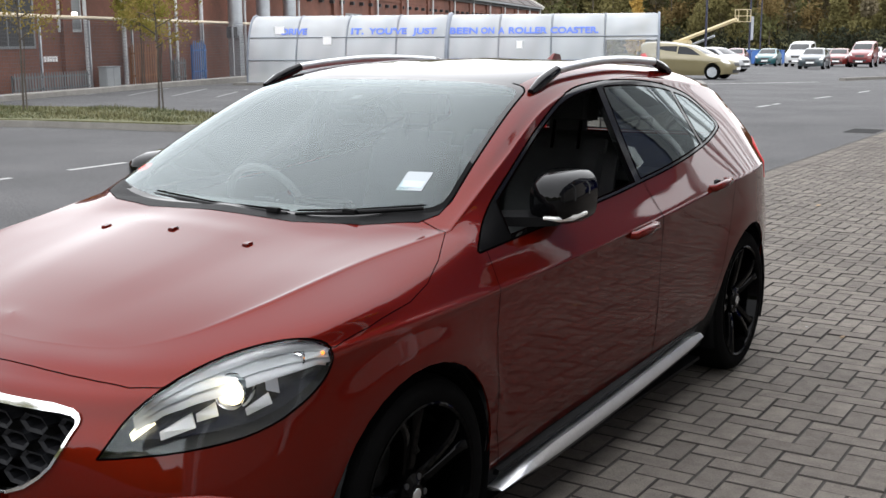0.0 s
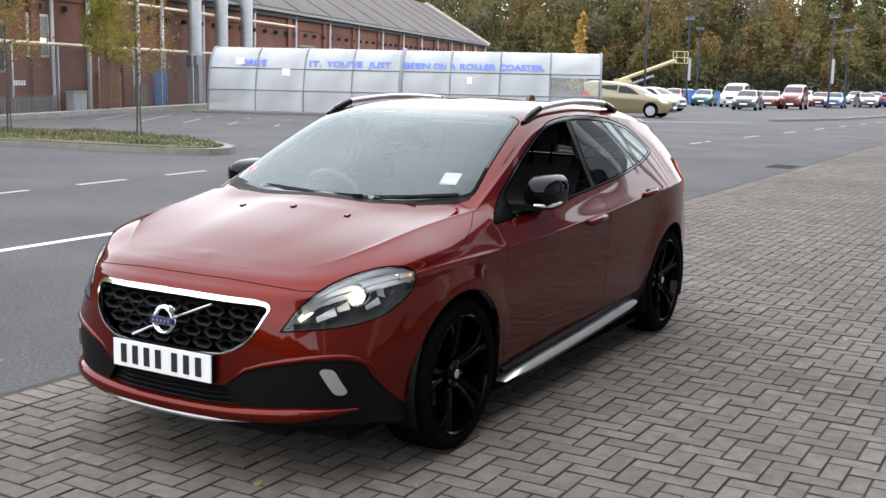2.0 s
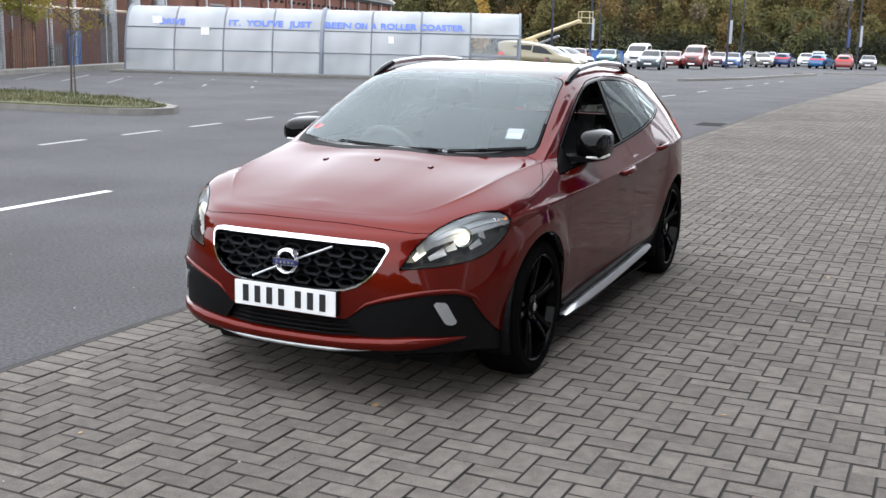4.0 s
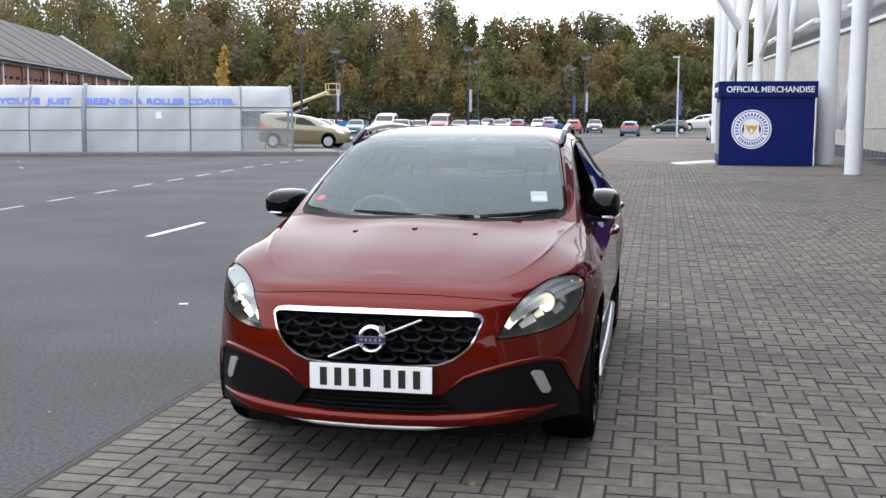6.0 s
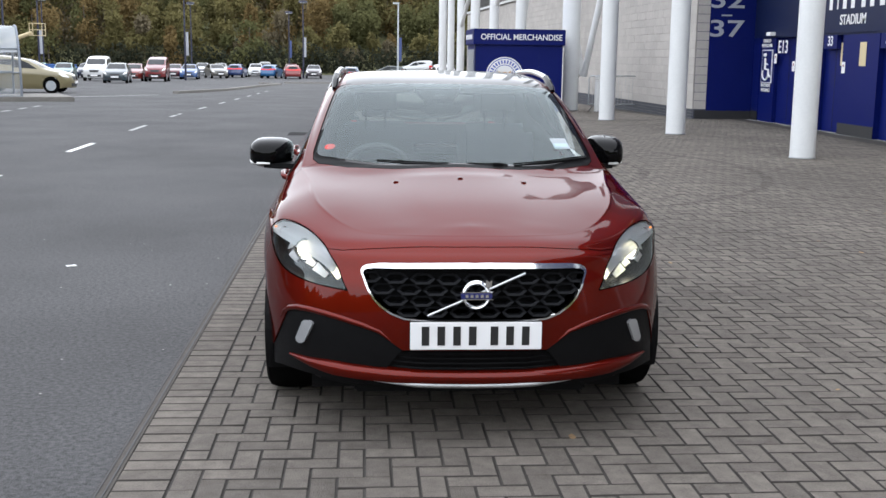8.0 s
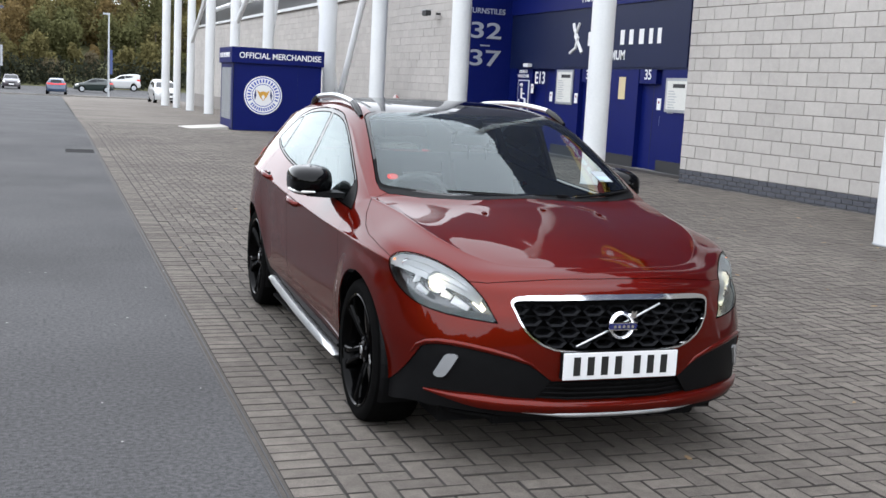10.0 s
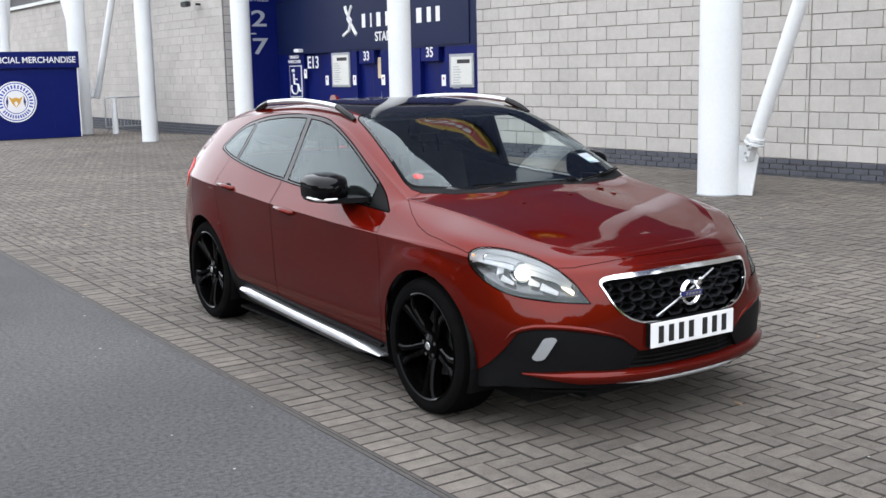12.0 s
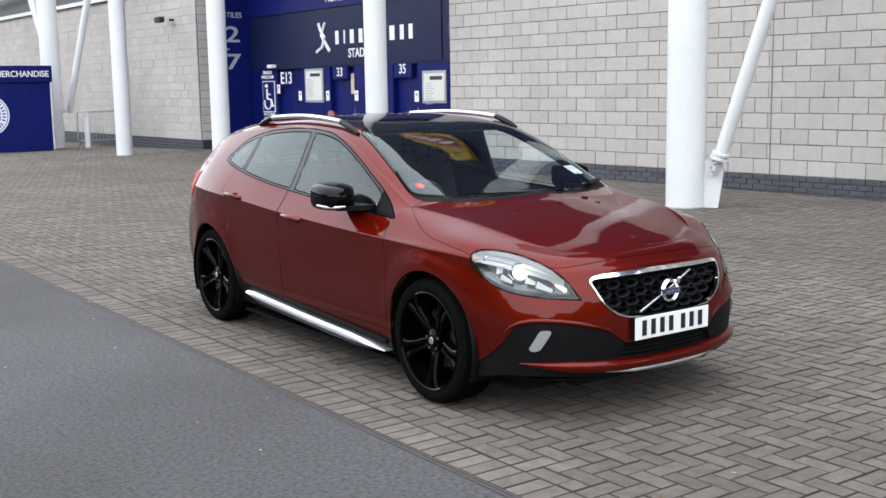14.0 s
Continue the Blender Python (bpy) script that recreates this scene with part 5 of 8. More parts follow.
# Belts that wrap round the half body from the middle of the nose to the middle of the tail, lowest first.
BELTS = [
    [(0, -2.14, .225), (.25, -2.132, .227), (.48, -2.085, .235), (.66, -1.985, .245), (.79, -1.82, .24), (.835, -1.69, .22), (.83, -1.31, .2), (.82, -.93, .18), (.81, -.55, .18), (.81, -.15, .18), (.81, .3, .18), (.81, .85, .19), (.82, 1.34, .22), (.8, 1.75, .27), (.7, 1.98, .28), (.42, 2.1, .28), (0, 2.13, .28)],
    [(0, -2.155, .31), (.25, -2.147, .31), (.48, -2.1, .32), (.66, -2.003, .33), (.8, -1.84, .33), (.852, -1.68, .33), (.872, -1.31, .33), (.862, -.93, .33), (.856, -.55, .33), (.856, -.15, .33), (.857, .3, .33), (.862, .85, .34), (.872, 1.34, .36), (.818, 1.75, .38), (.73, 2.03, .38), (.43, 2.15, .38), (0, 2.17, .38)],
    [(0, -2.165, .47), (.25, -2.155, .47), (.48, -2.105, .48), (.66, -2.01, .49), (.8, -1.85, .49), (.862, -1.68, .49), (.888, -1.31, .48), (.876, -.93, .47), (.872, -.55, .47), (.872, -.15, .47), (.874, .3, .47), (.878, .85, .48), (.89, 1.34, .5), (.832, 1.75, .52), (.735, 2.05, .52), (.43, 2.17, .52), (0, 2.19, .52)],
    [(0, -2.15, .62), (.25, -2.14, .62), (.48, -2.082, .625), (.64, -1.985, .635), (.79, -1.82, .65), (.86, -1.66, .66), (.892, -1.31, .66), (.884, -.93, .65), (.88, -.55, .65), (.88, -.15, .65), (.882, .3, .66), (.888, .85, .68), (.9, 1.34, .7), (.838, 1.75, .71), (.73, 2.02, .7), (.43, 2.13, .7), (0, 2.15, .7)],
    [(0, -2.1, .745), (.25, -2.09, .745), (.48, -2.03, .742), (.63, -1.935, .745), (.775, -1.78, .772), (.848, -1.64, .8), (.876, -1.31, .82), (.879, -.93, .825), (.881, -.55, .835), (.882, -.15, .85), (.884, .3, .87), (.886, .85, .905), (.882, 1.34, .93), (.822, 1.72, .942), (.705, 1.955, .932), (.43, 2.09, .92), (0, 2.12, .92)],
    [(0, -2.03, .797), (.25, -2.02, .797), (.47, -1.965, .795), (.6, -1.88, .802), (.735, -1.72, .845), (.8, -1.58, .872), (.812, -1.31, .905), (.816, -.95, .945), (.816, -.55, .962), (.808, -.15, .98), (.8, .3, 1.008), (.786, .85, 1.066), (.757, 1.34, 1.108), (.735, 1.68, 1.09), (.69, 1.9, 1.045), (.42, 2.03, 1.01), (0, 2.06, 1)],
    [(0, -1.98, .82), (.22, -1.97, .82), (.42, -1.91, .822), (.53, -1.81, .835), (.625, -1.65, .874), (.665, -1.5, .905), (.69, -1.28, .945), (.745, -.98, .995), (.712, -.62, 1.15), (.66, -.2, 1.31), (.64, .3, 1.372), (.632, .85, 1.362), (.612, 1.34, 1.322), (.6, 1.63, 1.277), (.56, 1.765, 1.245), (.34, 1.87, 1.2), (0, 1.9, 1.19)],
    [(0, -1.93, .84), (.17, -1.915, .84), (.3, -1.86, .85), (.37, -1.75, .873), (.42, -1.6, .906), (.435, -1.45, .935), (.45, -1.27, .965), (.6, -1.05, 1.012), (.622, -.66, 1.19), (.565, -.22, 1.37), (.535, .3, 1.428), (.522, .85, 1.416), (.502, 1.3, 1.383), (.49, 1.55, 1.345), (.465, 1.7, 1.318), (.3, 1.78, 1.308), (0, 1.81, 1.305)],
    [(0, -1.9, .852), (0, -1.87, .858), (0, -1.8, .874), (0, -1.68, .904), (0, -1.53, .942), (0, -1.4, .97), (0, -1.25, 1), (0, -1.1, 1.035), (0, -.7, 1.21), (0, -.25, 1.382), (0, .3, 1.45), (0, .85, 1.444), (0, 1.25, 1.412), (0, 1.48, 1.383), (0, 1.62, 1.36), (0, 1.7, 1.345), (0, 1.75, 1.332)],
]


def glide(a, steps):
    """Catmull-Rom curve through the rows of a, with a number of steps between two rows; knots spaced by the square root of the chord."""
    a = np.asarray(a, float)
    ext = np.concatenate([2 * a[:1] - a[1:2], a, 2 * a[-1:] - a[-2:-1]])
    out = []
    for i in range(1, len(ext) - 2):
        p0, p1, p2, p3 = ext[i - 1 : i + 3]
        ch = [max(np.linalg.norm(q - p, axis=-1).mean(), 1e-4) ** 0.5 for p, q in ((p0, p1), (p1, p2), (p2, p3))]
        t0, t1, t2, t3 = 0.0, ch[0], ch[0] + ch[1], sum(ch)
        for s in range(steps):
            t = t1 + (t2 - t1) * s / steps
            a1 = (t1 - t) / (t1 - t0) * p0 + (t - t0) / (t1 - t0) * p1
            a2 = (t2 - t) / (t2 - t1) * p1 + (t - t1) / (t2 - t1) * p2
            a3 = (t3 - t) / (t3 - t2) * p2 + (t - t2) / (t3 - t2) * p3
            b1 = (t2 - t) / (t2 - t0) * a1 + (t - t0) / (t2 - t0) * a2
            b2 = (t3 - t) / (t3 - t1) * a2 + (t - t1) / (t3 - t1) * a3
            out.append((t2 - t) / (t2 - t1) * b1 + (t - t1) / (t2 - t1) * b2)
    out.append(a[-1])
    return np.array(out)


def half_body():
    g = np.array(BELTS)
    # nose corners drawn in
    g[1:5, 3:6, 0] -= (0.01, 0.018, 0.014)
    # bonnet ridges that run from the screen corners to the lamps
    g[6, 3:7, 2] += (0.01, 0.021, 0.024, 0.015)
    g[7, 2:7, 2] += (0.002, 0.004, 0.005, 0.004, 0.001)
    g[5, 4:7, 2] -= (0.003, 0.006, 0.007)
    ridge = 0.91 * g[6] + 0.09 * g[5]
    ridge[4:6, 2] -= 0.002
    inner = 0.92 * g[6] + 0.08 * g[7]
    inner[4:6, 2] -= 0.002
    # crisp shoulder line along the flanks, softer round the nose
    g[4, 5:15, 0] += (0.002, 0.003, 0.004, 0.005, 0.005, 0.006, 0.007, 0.007, 0.005, 0.003)
    soft = np.array([0.42] * 5 + [0.3, 0.2, 0.1] + [0.07] * 6 + [0.12, 0.2, 0.3])[:, None]
    under = g[4] + (g[3] - g[4]) * soft
    over = g[4] + (g[5] - g[4]) * soft
    g = np.concatenate([g[:4], [under], g[4:5], [over], g[5:6], [ridge], g[6:7], [inner], g[7:]])
    g = np.concatenate([g[:, :7], g[:, 6:7] * 0.15 + g[:, 7:8] * 0.85, g[:, 7:8], g[:, 7:8] * 0.92 + g[:, 8:9] * 0.08, g[:, 8:]], 1)
    cols = glide(np.swapaxes(g, 0, 1), 7)
    rows = glide(np.swapaxes(cols, 0, 1), 6)
    # one smooth bonnet face between the ridges, its middle a little proud
    x, y, z = rows[..., 0], rows[..., 1], rows[..., 2]
    on = (y < -1.12) & (y > -1.96) & (x < 0.56) & (z > 0.815)
    terms = lambda x, y: np.stack([y ** 0, y, y ** 2, y ** 3, y ** 4, x ** 2, x ** 2 * y, x ** 2 * y ** 2, x ** 4, x ** 4 * y], -1)
    fit = terms(x, y) @ np.linalg.lstsq(terms(x[on], y[on]), z[on], rcond=None)[0]
    ease = lambda t: np.clip(t, 0, 1) ** 2 * (3 - 2 * np.clip(t, 0, 1))
    mix = ease((y + 1.95) / 0.12) * ease((-1.14 - y) / 0.08) * ease((0.5 + 0.12 * (y + 1.9) - x) / 0.1) * (z > 0.815)
    proud = 0.006 * ease((0.29 + 0.12 * (y + 1.3) - x) / 0.035) * ease((-1.2 - y) / 0.1) * ease((y + 1.93) / 0.3)
    rows[..., 2] = z + (fit + proud - z) * mix
    # flared lips round the wheel openings
    for cy, cz, r in (ARCH_F, ARCH_R):
        far = np.hypot(rows[..., 1] - cy, rows[..., 2] - cz) - r
        t = np.clip((0.125 - far) / 0.09, 0, 1)
        rows[..., 0] += np.where(rows[..., 0] > 0.6, 0.009 * t * t * (3 - 2 * t) * np.clip((rows[..., 2] - 0.36) / 0.2, 0, 1), 0)
    bm = bmesh.new()
    tag = bm.faces.layers.int.new("tag")
    vs = [[bm.verts.new(p) for p in row] for row in rows]
    for j in range(len(vs) - 1):
        for i in range(len(vs[0]) - 1):
            q = []
            for v in (vs[j][i], vs[j][i + 1], vs[j + 1][i + 1], vs[j + 1][i]):
                if v not in q:
                    q.append(v)
            bm.faces.new(q)
    for v in vs[0] + vs[-1] + [r[0] for r in vs] + [r[-1] for r in vs]:
        if abs(v.co.x) < 1e-3:
            v.co.x = 0
    bmesh.ops.remove_doubles(bm, verts=bm.verts, dist=0.0004)
    bmesh.ops.recalc_face_normals(bm, faces=bm.faces)
    if sum(f.normal.x * f.calc_area() for f in bm.faces) < 0:
        bmesh.ops.reverse_faces(bm, faces=bm.faces)
    return bm, tag


def punch(bm, tag, poly, U, V, label, only=None, where=None):
    """Cuts a convex outline, given in the axes U and V, into the skin and marks the faces in it."""
    U, V = Vector(U), Vector(V)
    D = U.cross(V)
    area = sum(a[0] * b[1] - b[0] * a[1] for a, b in zip(poly, poly[1:] + poly[:1]))
    if area < 0:
        poly = poly[::-1]
    us, ws = [p[0] for p in poly], [p[1] for p in poly]
    cand = []
    for f in bm.faces:
        if (only is not None and f[tag] not in only) or f.normal.dot(D) < 0.02:
            continue
        a, b = [v.co.dot(U) for v in f.verts], [v.co.dot(V) for v in f.verts]
        if max(a) < min(us) or min(a) > max(us) or max(b) < min(ws) or min(b) > max(ws):
            continue
        if where and not where(f.calc_center_median()):
            continue
        cand.append(f)
    for p, q in zip(poly, poly[1:] + poly[:1]):
        e = Vector((q[0] - p[0], q[1] - p[1]))
        if e.length < 1e-6:
            continue
        no = (U * e.y - V * e.x).normalized()
        co = U * p[0] + V * p[1]
        geom = list({x for f in cand for x in (f, *f.edges, *f.verts)})
        res = bmesh.ops.bisect_plane(bm, geom=geom, dist=1e-5, plane_co=co, plane_no=no)
        cand = [f for f in res["geom"] if isinstance(f, bmesh.types.BMFace) and (f.calc_center_median() - co).dot(no) < 0]
    for f in cand:
        f[tag] = label
    return cand


def circle(cx, cy, r, n=36):
    return [(cx + r * math.cos(2 * math.pi * k / n), cy + r * math.sin(2 * math.pi * k / n)) for k in range(n)]


SIDE = ((0, 1, 0), (0, 0, 1))       # u = y, v = z, seen from +x
FRONT = ((1, 0, 0), (0, 0, 1))      # u = x, v = z, seen from -y
TOP = ((1, 0, 0), (0, 1, 0))        # u = x, v = y, seen from above
BACK = ((-1, 0, 0), (0, 0, 1))
ARCH_F, ARCH_R = (-1.318, 0.335, 0.366), (1.338, 0.335, 0.368)
(T_BODY, T_HOOD, T_DOOR_F, T_DOOR_R, T_TRIM, T_WS, T_WF, T_WR, T_WQ, T_ROOF, T_ARCH, T_GRILLE, T_FRAME, T_CLAD, T_INTAKE, T_SILL, T_LAMP, T_FOG, T_TAIL, T_REAR, T_COWL, T_BUMPER, T_SAIL) = range(23)


def yz(pts):
    return [(y, z) for y, z in pts]


def eased(poly, times=2):
    """Cuts the corners of a closed outline; a corner given twice stays sharper."""
    for _ in range(times):
        poly = [p for a, b in zip(poly, poly[1:] + poly[:1]) for p in ((0.75 * a[0] + 0.25 * b[0], 0.75 * a[1] + 0.25 * b[1]), (0.25 * a[0] + 0.75 * b[0], 0.25 * a[1] + 0.75 * b[1]))]
    return [p for p, q in zip(poly, poly[1:] + poly[:1]) if math.hypot(p[0] - q[0], p[1] - q[1]) > 1e-4]


def rounded(poly, radii):
    """An outline with its corners turned to soft bends; one radius for all, or one for each corner."""
    n, out = len(poly), []
    for k, p in enumerate(poly):
        p, a, b = Vector(p), Vector(poly[k - 1]), Vector(poly[(k + 1) % n])
        r = radii[k] if isinstance(radii, (list, tuple)) else radii
        a = p + (a - p).normalized() * min(r, (a - p).length * 0.48)
        b = p + (b - p).normalized() * min(r, (b - p).length * 0.48)
        out += [tuple(a * (1 - t) ** 2 + p * 2 * t * (1 - t) + b * t * t) for t in (0, 0.25, 0.5, 0.75, 1)]
    return out


def drawn_in(poly, gaps):
    """An outline, given anticlockwise, with each edge moved inwards by its own gap."""
    n, out = len(poly), []
    lines = []
    for k in range(n):
        a, b = Vector(poly[k]), Vector(poly[(k + 1) % n])
        d = (b - a).normalized()
        lines.append((a + Vector((-d.y, d.x)) * gaps[k], d))
    for k in range(n):
        (p, d), (q, e) = lines[k - 1], lines[k]
        w = q - p
        out.append(tuple(p + d * ((w.x * e.y - w.y * e.x) / (d.x * e.y - d.y * e.x))))
    return out


LAMP_AXES = ((0.8, 0.6, 0), (0, 0, 1))
LAMP_EDGE = eased([(-0.838, 0.613), (-0.838, 0.613), (-0.75, 0.728), (-0.61, 0.802), (-0.47, 0.838), (-0.36, 0.842), (-0.306, 0.812), (-0.32, 0.758), (-0.37, 0.707), (-0.46, 0.655), (-0.6, 0.628)])


def on_lamp(u, v, depth):
    """A point behind the lamp's lens, by its place in the lamp's axes."""
    out = Vector((0.6, -0.8, 0))
    p = Vector((0.8 * u, 0.6 * u, v)) + out * 4
    return SHAPE["tree"].ray_cast(p, -out)[0] - out * depth


def cut_body():
    bm, tag = half_body()
    bm.normal_update()
    SHAPE["grid"] = bm.copy()
    SHAPE["grid"].faces.ensure_lookup_table()
    SHAPE["grid"].normal_update()
    SHAPE["tree"] = BVHTree.FromBMesh(SHAPE["grid"])
    P = lambda poly, ax, label, **k: punch(bm, tag, poly, *ax, label, **k)
    front = lambda c: c.y < -1.4
    side = lambda c: c.x > 0.4
    # bumper skin below the lamps and bonnet
    P([(-0.1, 0.1), (1.2, 0.1), (1.2, 0.6), (0.53, 0.617), (0.585, 0.735), (0.5, 0.797), (-0.1, 0.8)], FRONT, T_BUMPER, where=lambda c: c.y < -1.66)
    # bonnet, cowl, screen, roof
    P([(-0.1, -2.047)] + [(0.075 * k, -2.047 + 0.43 * (0.075 * k) ** 3) for k in range(1, 8)] + [(0.585, -1.945), (0.69, -1.825), (0.73, -1.77), (0.8, -1.675), (0.832, -1.62), (0.843, -1.5), (0.843, -1.32), (0.83, -1.22), (0.8, -1.12), (0.745, -1.0), (-0.1, -1.0)], TOP, T_HOOD, where=lambda c: c.z > 0.735)
    P([(-0.1, -1.172), (0.3, -1.152), (0.52, -1.098), (0.66, -1.012), (0.69, -0.95), (0.69, -0.9), (-0.1, -0.9)], TOP, T_COWL, where=lambda c: c.z > 0.9)
    P(rounded([(-0.1, -1.13), (0.3, -1.11), (0.51, -1.05), (0.7, -0.945), (0.585, -0.215), (0.3, -0.185), (-0.1, -0.18)], [0, .1, .1, .07, .06, .05, 0]), TOP, T_TRIM, where=lambda c: c.z > 0.99, only=(T_BODY, T_COWL))
    P(rounded([(-0.1, -1.11), (0.3, -1.09), (0.5, -1.033), (0.684, -0.935), (0.57, -0.25), (0.3, -0.23), (-0.1, -0.225)], [0, .1, .1, .07, .06, .05, 0]), TOP, T_WS, where=lambda c: c.z > 0.99)
    P([(-0.1, -0.2), (0.3, -0.205), (0.545, -0.222), (0.53, 0.3), (0.515, 0.9), (0.49, 1.38), (-0.1, 1.43)], TOP, T_ROOF, where=lambda c: c.z > 1.25, only=(T_BODY, T_TRIM))
    P([(-0.55, 1.04), (0.1, 1.03), (0.1, 1.285), (-0.45, 1.26)], BACK, T_REAR, where=lambda c: c.y > 1.5)
    # doors
    P(yz([(-0.925, 0.4), (-0.94, 0.7), (-0.9, 0.97), (-0.6, 1.12), (0.28, 1.12), (0.3, 0.7), (0.29, 0.285), (-0.87, 0.27)]), SIDE, T_DOOR_F, where=lambda c: c.x > 0.6)
    P(yz([(0.3, 0.285), (0.296, 0.7), (0.3, 1.16), (0.95, 1.19), (1.1, 1.13), (1.12, 0.97), (1.06, 0.75), (0.97, 0.52), (0.89, 0.345)]), SIDE, T_DOOR_R, where=lambda c: c.x > 0.6)
    # glazed band down each flank, with black surrounds
    band = [(-0.965, 0.928), (-0.4, 0.957), (0.05, 0.98), (0.5, 1.014), (0.8, 1.047), (1.1, 1.088), (1.345, 1.14), (1.2, 1.252), (1.08, 1.302), (0.8, 1.352), (0.5, 1.374), (0.24, 1.378), (-0.06, 1.352), (-0.38, 1.228), (-0.78, 1.04)]
    bend = [0.035, 0.1, 0.1, 0.1, 0.1, 0.1, 0.06, 0.08, 0.1, 0.12, 0.12, 0.14, 0.14, 0.12, 0.1]
    low, top, nose_edge = 0.013, 0.022, 0.016
    pane = drawn_in(band, [low] * 6 + [top] * 6 + [nose_edge] * 3)
    flank = lambda c: c.x > 0.55
    P(rounded(band, bend), SIDE, T_TRIM, where=flank)
    P(rounded(pane, bend), SIDE, T_WR, where=flank)
    P([(-1.2, 0.8), (0.27, 0.8), (0.205, 1.5), (-1.2, 1.5)], SIDE, T_WF, only=(T_WR,), where=flank)
    P([(1.02, 0.9), (1.5, 0.9), (1.5, 1.4), (0.88, 1.4), (1.0, 1.16)], SIDE, T_WQ, only=(T_WR,), where=flank)
    # pillars between the panes, and the black corner that carries the mirror
    P([(0.243, 0.8), (0.303, 0.8), (0.235, 1.5), (0.175, 1.5)], SIDE, T_TRIM, only=(T_WR, T_WF), where=flank)
    P([(1.025, 0.9), (1.062, 0.9), (0.925, 1.4), (0.888, 1.4)], SIDE, T_TRIM, only=(T_WR, T_WQ), where=flank)
    P([(-1.2, 0.8), (-0.78, 0.8), (-0.7, 1.2), (-1.2, 1.2)], SIDE, T_SAIL, only=(T_WF, T_TRIM), where=flank)
    # lower trims
    P(yz([(-1.02, 0.1), (1.02, 0.1), (1.02, 0.35), (-1.02, 0.264)]), SIDE, T_SILL, where=side)
    P(yz([(0.86, 0.343), (1.02, 0.35), (1.02, 0.48), (0.97, 0.44)]), SIDE, T_SILL, where=side)
    P([(-0.1, 0.387), (0.29, 0.387), (0.36, 0.298), (-0.1, 0.292)], FRONT, T_INTAKE, where=front)
    P([(0.29, 0.387), (0.38, 0.452), (0.53, 0.494), (0.66, 0.51), (0.66, 0.312), (0.44, 0.3), (0.36, 0.298)], FRONT, T_CLAD, where=front)
    P([(0.66, 0.2), (0.66, 0.51), (0.73, 0.506), (0.765, 0.482), (0.8, 0.39), (0.85, 0.262), (0.85, 0.2)], FRONT, T_CLAD, where=front)
    P([(0.67, 0.15), (1.0, 0.15), (1.0, 0.27), (0.8, 0.255), (0.67, 0.24)], FRONT, T_CLAD, where=front)
    P([(-0.1, 0.292), (0.36, 0.298), (0.67, 0.312), (0.67, 0.15), (-0.1, 0.15)], FRONT, T_CLAD, where=front)
    # grille
    P([(-0.1, 0.731), (0.2, 0.729), (0.38, 0.724), (0.43, 0.716), (0.445, 0.707), (0.452, 0.695), (0.451, 0.682), (0.43, 0.63), (0.406, 0.588), (0.378, 0.559), (0.335, 0.53), (0.282, 0.511), (0.15, 0.5), (-0.1, 0.496)], FRONT, T_FRAME, where=front)
    P([(-0.1, 0.71), (0.2, 0.7085), (0.4, 0.704), (0.428, 0.7), (0.44, 0.693), (0.443, 0.682), (0.422, 0.629), (0.399, 0.59), (0.372, 0.564), (0.331, 0.537), (0.28, 0.518), (0.15, 0.507), (-0.1, 0.503)], FRONT, T_GRILLE, where=front)
    # head lamp, fog lamp, tail lamp
    P(LAMP_EDGE, LAMP_AXES, T_LAMP, where=front)
    P([(0.646, 0.463), (0.65, 0.471), (0.66, 0.475), (0.682, 0.472), (0.691, 0.463), (0.72, 0.386), (0.717, 0.375), (0.706, 0.369), (0.691, 0.373), (0.682, 0.381)], FRONT, T_FOG, where=front)
    P(yz([(1.72, 0.93), (1.76, 1.02), (1.88, 1.05), (2.2, 1.03), (2.2, 0.84), (1.84, 0.85)]), SIDE, T_TAIL, where=lambda c: c.y > 1.5 and c.x > 0.5)
    P(yz(circle(*ARCH_F)), SIDE, T_ARCH, where=lambda c: c.x > 0.5)
    P(yz(circle(*ARCH_R)), SIDE, T_ARCH, where=lambda c: c.x > 0.5)
    P(yz([(ARCH_F[0] - 0.36, 0.1), (ARCH_F[0] + 0.37, 0.1), (ARCH_F[0] + 0.378, 0.335), (ARCH_F[0] - 0.374, 0.335)]), SIDE, T_ARCH, where=lambda c: c.x > 0.5)
    P(yz([(ARCH_R[0] - 0.37, 0.1), (ARCH_R[0] + 0.37, 0.1), (ARCH_R[0] + 0.37, 0.335), (ARCH_R[0] - 0.37, 0.335)]), SIDE, T_ARCH, where=lambda c: c.x > 0.5)
    bmesh.ops.delete(bm, geom=[f for f in bm.faces if f[tag] == T_ARCH], context="FACES")
    return bm, tag


def taken(bm, tag, labels, how="both", push=0.0, normals=None):
    """The faces with these marks as a mesh of their own: mirrored into both halves, or one side."""
    out = bmesh.new()
    bm.normal_update()
    made = {}
    for sgn in (1, -1):
        if (how == "left" and sgn < 0) or (how == "right" and sgn > 0):
            continue
        made = {}
        for f in bm.faces:
            if f[tag] not in labels:
                continue
            q = []
            for v in f.verts:
                if v not in made:
                    c = v.co + v.normal * push
                    made[v] = out.verts.new((c.x * sgn, c.y, c.z))
                q.append(made[v])
            out.faces.new(q if sgn > 0 else q[::-1])
    if how == "both":
        seam = [v for v in out.verts if abs(v.co.x) < 2e-3]
        bmesh.ops.remove_doubles(out, verts=seam, dist=0.004)
    return out


SHAPE = {}


